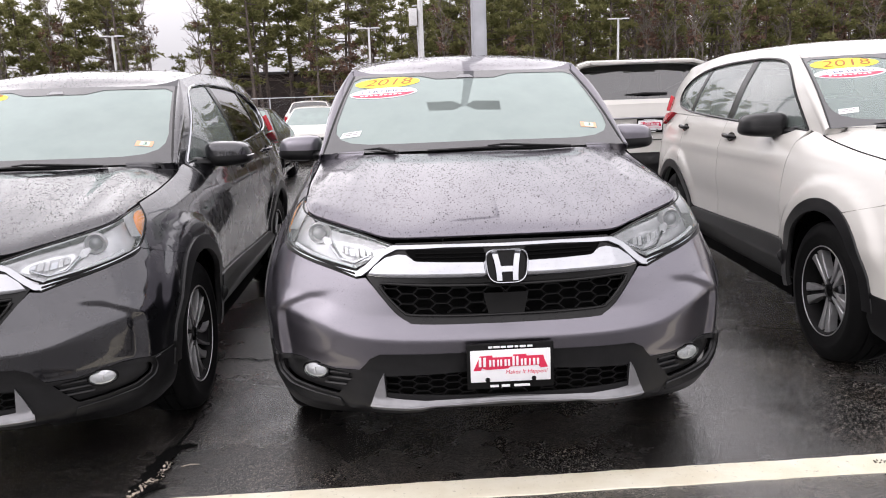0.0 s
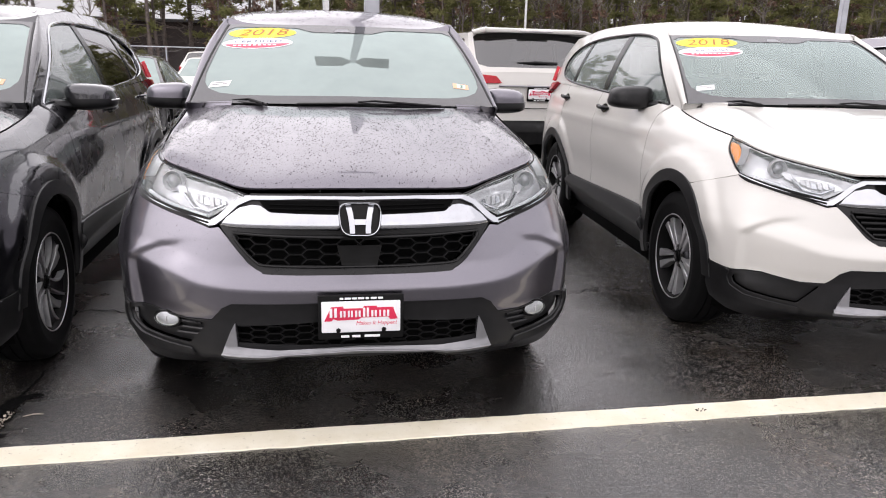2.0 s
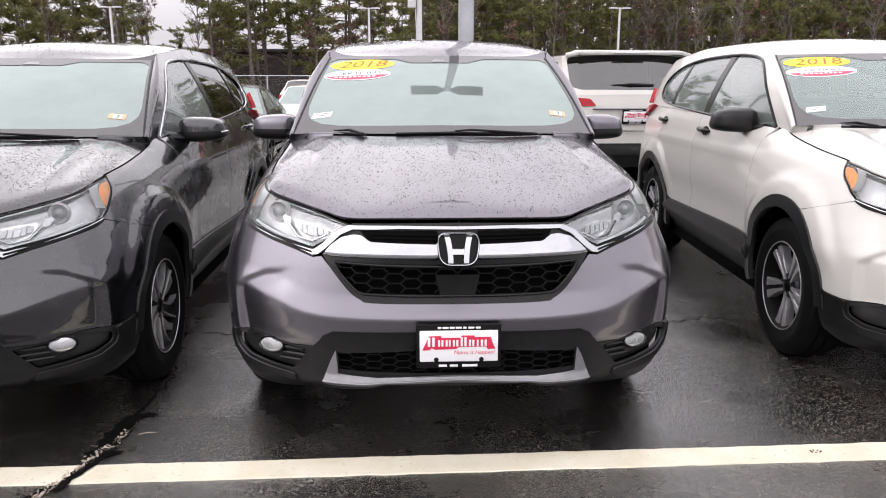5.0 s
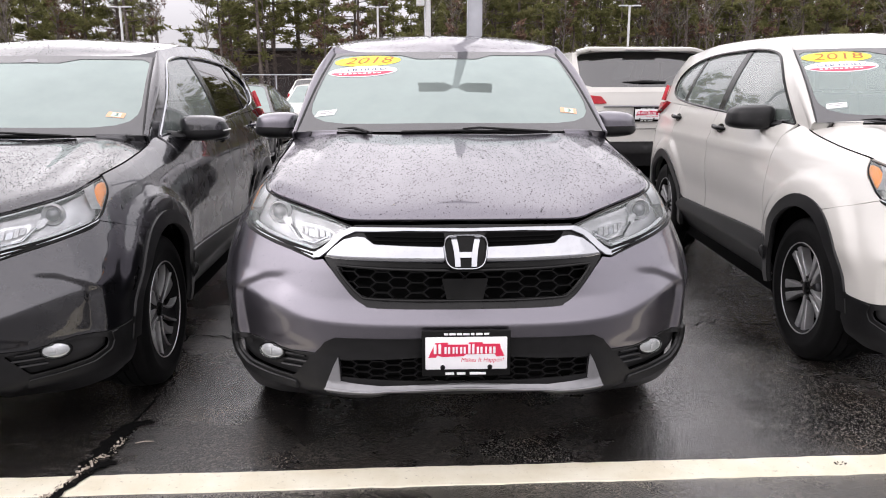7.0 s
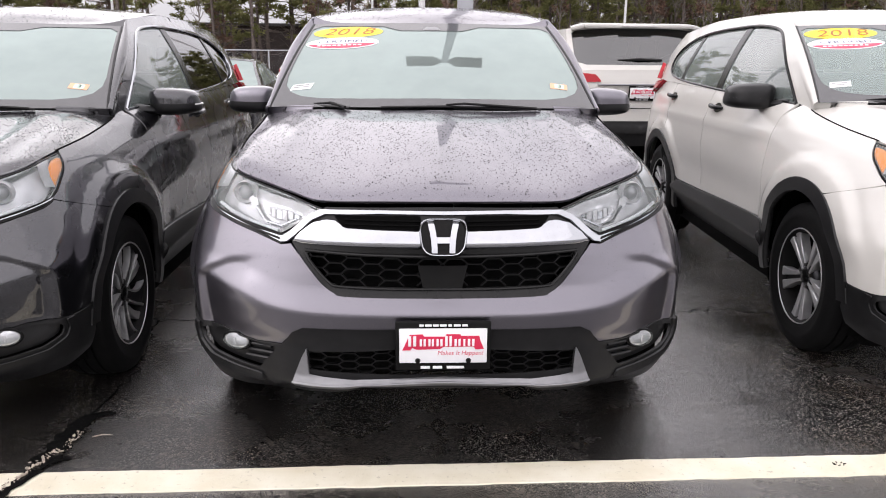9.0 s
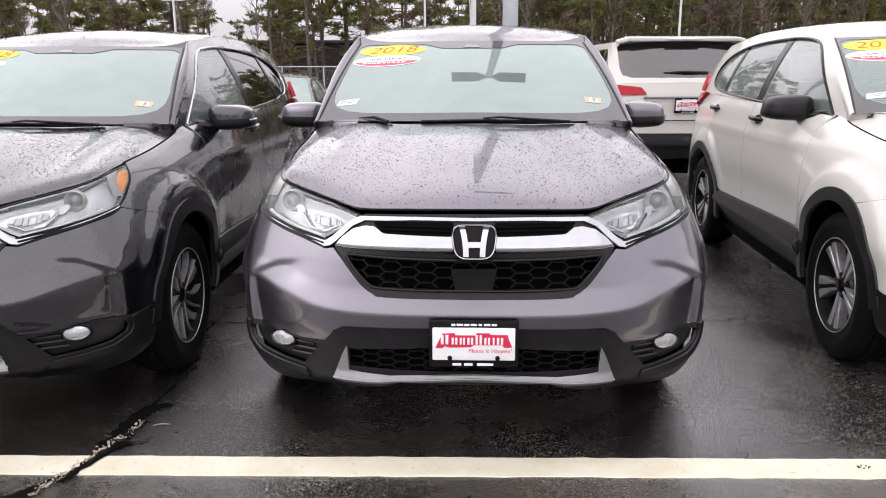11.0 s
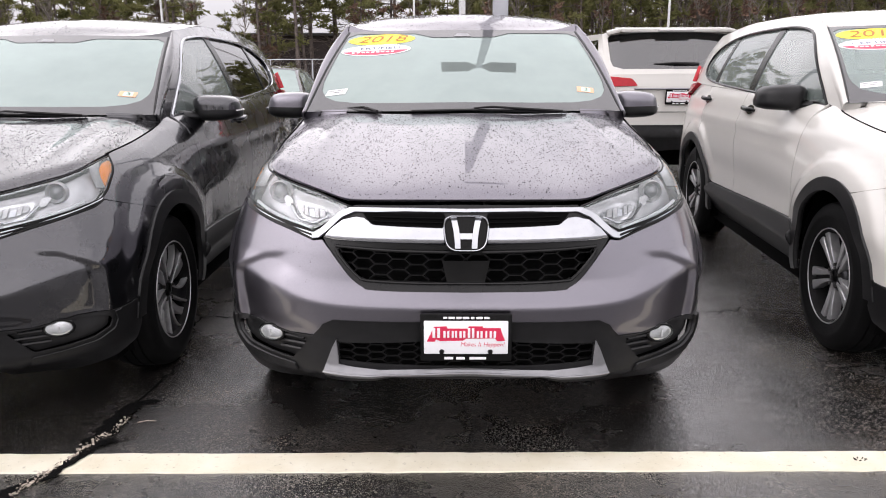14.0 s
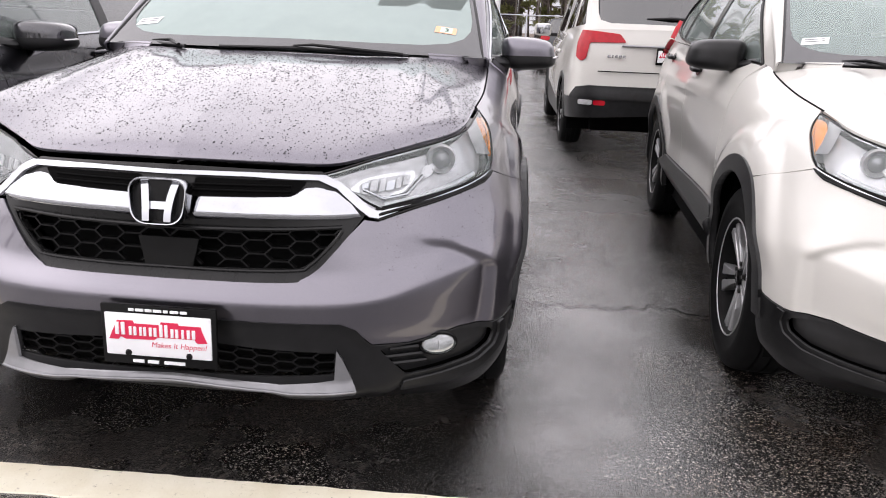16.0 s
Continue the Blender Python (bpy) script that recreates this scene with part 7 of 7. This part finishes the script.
bpy.data.objects.remove([o for o in badge.children if o.name.startswith("emblem_ground")][0])
add_plate(big, pose(0, 0.030, 1.045, 4))
bm = bmesh.new()
for k, w in enumerate((0.03, 0.012, 0.025, 0.03, 0.025)):
    add_box(bm, pose(-0.62 + 0.037 * k, 0.058 - 0.006 * k, 1.03), (w, 0.008, 0.026), 0.002)
part("badge_lettering", bm, CHROME, big, "chrome lettering bars")
box_part("high_brake_lamp", (0, 0.322, 1.778), (0.40, 0.05, 0.016), CLEAR_LENS, big, bevel=0.006)
sp = bmesh.new()
add_box(sp, pose(0, 0.50, 1.792, 5), (1.24, 0.36, 0.050), 0.024)
for sx in (-1, 1):
    add_box(sp, pose(sx * 0.665, 0.52, 1.776, 5, sx * 14, sx * 10), (0.16, 0.34, 0.050), 0.024)
part("roof_spoiler", sp, PAINT_WHITE, big)
for sx in (-1, 1):
    m = box_part("door_mirror", (sx * 1.13, 3.28, 1.26), (0.24, 0.13, 0.17), PAINT_WHITE, big, bevel=0.05)
    box_part("mirror_glass", (sx * 1.13, 3.212, 1.265), (0.19, 0.006, 0.125), CHROME, m, bevel=0.002)
    tube_part("mirror_arm", [(sx * 0.93, 3.3, 1.20), (sx * 1.08, 3.28, 1.20)], 0.03, CLADDING, m)
    for y0 in (1.75, 2.75):
        tube_part("door_handle", [(sx * 0.985, y0 - 0.1, 1.02), (sx * 1.02, y0, 1.025), (sx * 0.985, y0 + 0.1, 1.03)], 0.016, PAINT_WHITE, big)

LOW = [(0, 0), (0.35, 0.01), (0.62, 0.07), (0.78, 0.17), (0.86, 0.33), (0.89, 0.55), (0.90, 0.9), (0.90, 1.4), (0.90, 2.4), (0.90, 3.4), (0.88, 4.0), (0.80, 4.38), (0.60, 4.55), (0.3, 4.61), (0, 4.63)]
LOW_SEC = [(0.0, [0.15, 0.12, 0.28, 0.02, 0.45, 0.0, 0.55, 0.01, 0.65, 0.05, 0.75, 0.12, 0.9, 0.3]), (0.3, [0.15, 0.06, 0.3, 0.01, 0.55, 0.0, 0.7, 0.01, 0.82, 0.05, 0.95, 0.10]),
           (0.75, [0.15, 0.06, 0.3, 0.01, 0.55, 0.0, 0.75, 0.01, 0.9, 0.05, 1.0, 0.12]), (1.0, [0.15, 0.12, 0.3, 0.02, 0.6, 0.0, 0.8, 0.02, 0.95, 0.08, 1.05, 0.2])]
SEDAN = dict(axles=(0.92, 3.62), wheel=0.33, clad=0.34, black=False, cabin=(1.15, 2.05, 3.25, 4.1), roof=(1.40, 0.56), tail_first=False,
             panes=[(0.10, 0.50, 0.16, 0.50), (0.53, 0.90, 0.53, 0.82)],
             lamps=[("headlight", [(0.45, 0.66), (0.80, 0.70), (1.02, 0.72), (1.0, 0.65), (0.75, 0.62), (0.48, 0.61)], CLEAR_LENS), ("grille", [(0, 0.62), (0.42, 0.62), (0.40, 0.55), (0, 0.53)], GLOSS_BLACK), ("intake", [(0, 0.46), (0.5, 0.46), (0.58, 0.32), (0, 0.30)], MESH_BLACK)])
SEDAN_TOP = [0, 0.72, 0.12, 0.74, 0.3, 0.90, 0.5, 0.93, 0.8, 0.98, 1.0, 0.98]
FAR_SUV = dict(axles=(1.0, 3.65), wheel=0.35, clad=0.52, black=True, cabin=(0.12, 0.45, 2.6, 3.4), roof=(1.60, 0.60), tail_first=True,
               panes=[(0.05, 0.25, 0.10, 0.26), (0.28, 0.58, 0.29, 0.58), (0.61, 0.93, 0.61, 0.84)],
               lamps=[("tail_lamp", [(0.62, 1.03), (1.0, 1.12), (1.15, 1.13), (1.12, 0.98), (0.95, 0.90), (0.66, 0.93)], RED_LENS)])
SHORT = [(x * 0.93, y * 0.93) for x, y in TALL]
SUV_TOP = [0, 1.10, 0.2, 1.12, 0.5, 1.10, 0.72, 1.06, 0.85, 1.0, 1.0, 0.92]
simple_car("sedan", "white sedan facing the front row", PAINT_WHITE, pose(-2.15, 19.5, 0, 0, 0, 4), LOW, LOW_SEC, SEDAN_TOP, None, SEDAN)
simple_car("sedan", "dark grey sedan facing the front row", PAINT_DARK, pose(-2.85, 12.2, 0, 0, 0, 2), LOW, LOW_SEC, SEDAN_TOP, None, SEDAN)
simple_car("far_suv", "white SUV in the far row", PAINT_WHITE, pose(-3.0, 26.5, 0, 0, 0, 2), SHORT, TALL_SEC, SUV_TOP, None, FAR_SUV)
simple_car("sedan", "silver sedan in the far row", PAINT_SILVER, pose(-5.1, 24.5, 0, 0, 0, 3), LOW, LOW_SEC, SEDAN_TOP, None, SEDAN)
simple_car("sedan", "red sedan in the far row", PAINT_RED, pose(-4.5, 20.5, 0, 0, 0, 5), LOW, LOW_SEC, SEDAN_TOP, None, SEDAN)
simple_car("far_suv", "dark SUV in the far row", PAINT_BLUE, pose(3.4, 25.0, 0, 0, 0, 0), SHORT, TALL_SEC, SUV_TOP, None, FAR_SUV)
FOURTH = copy_thing(CENTRE, pose(5.66, 3.05, 0, 0, 0, -5.5) @ Matrix.Scale(1.02, 4))
tagged(FOURTH, "grey compact SUV parked beyond the white one")
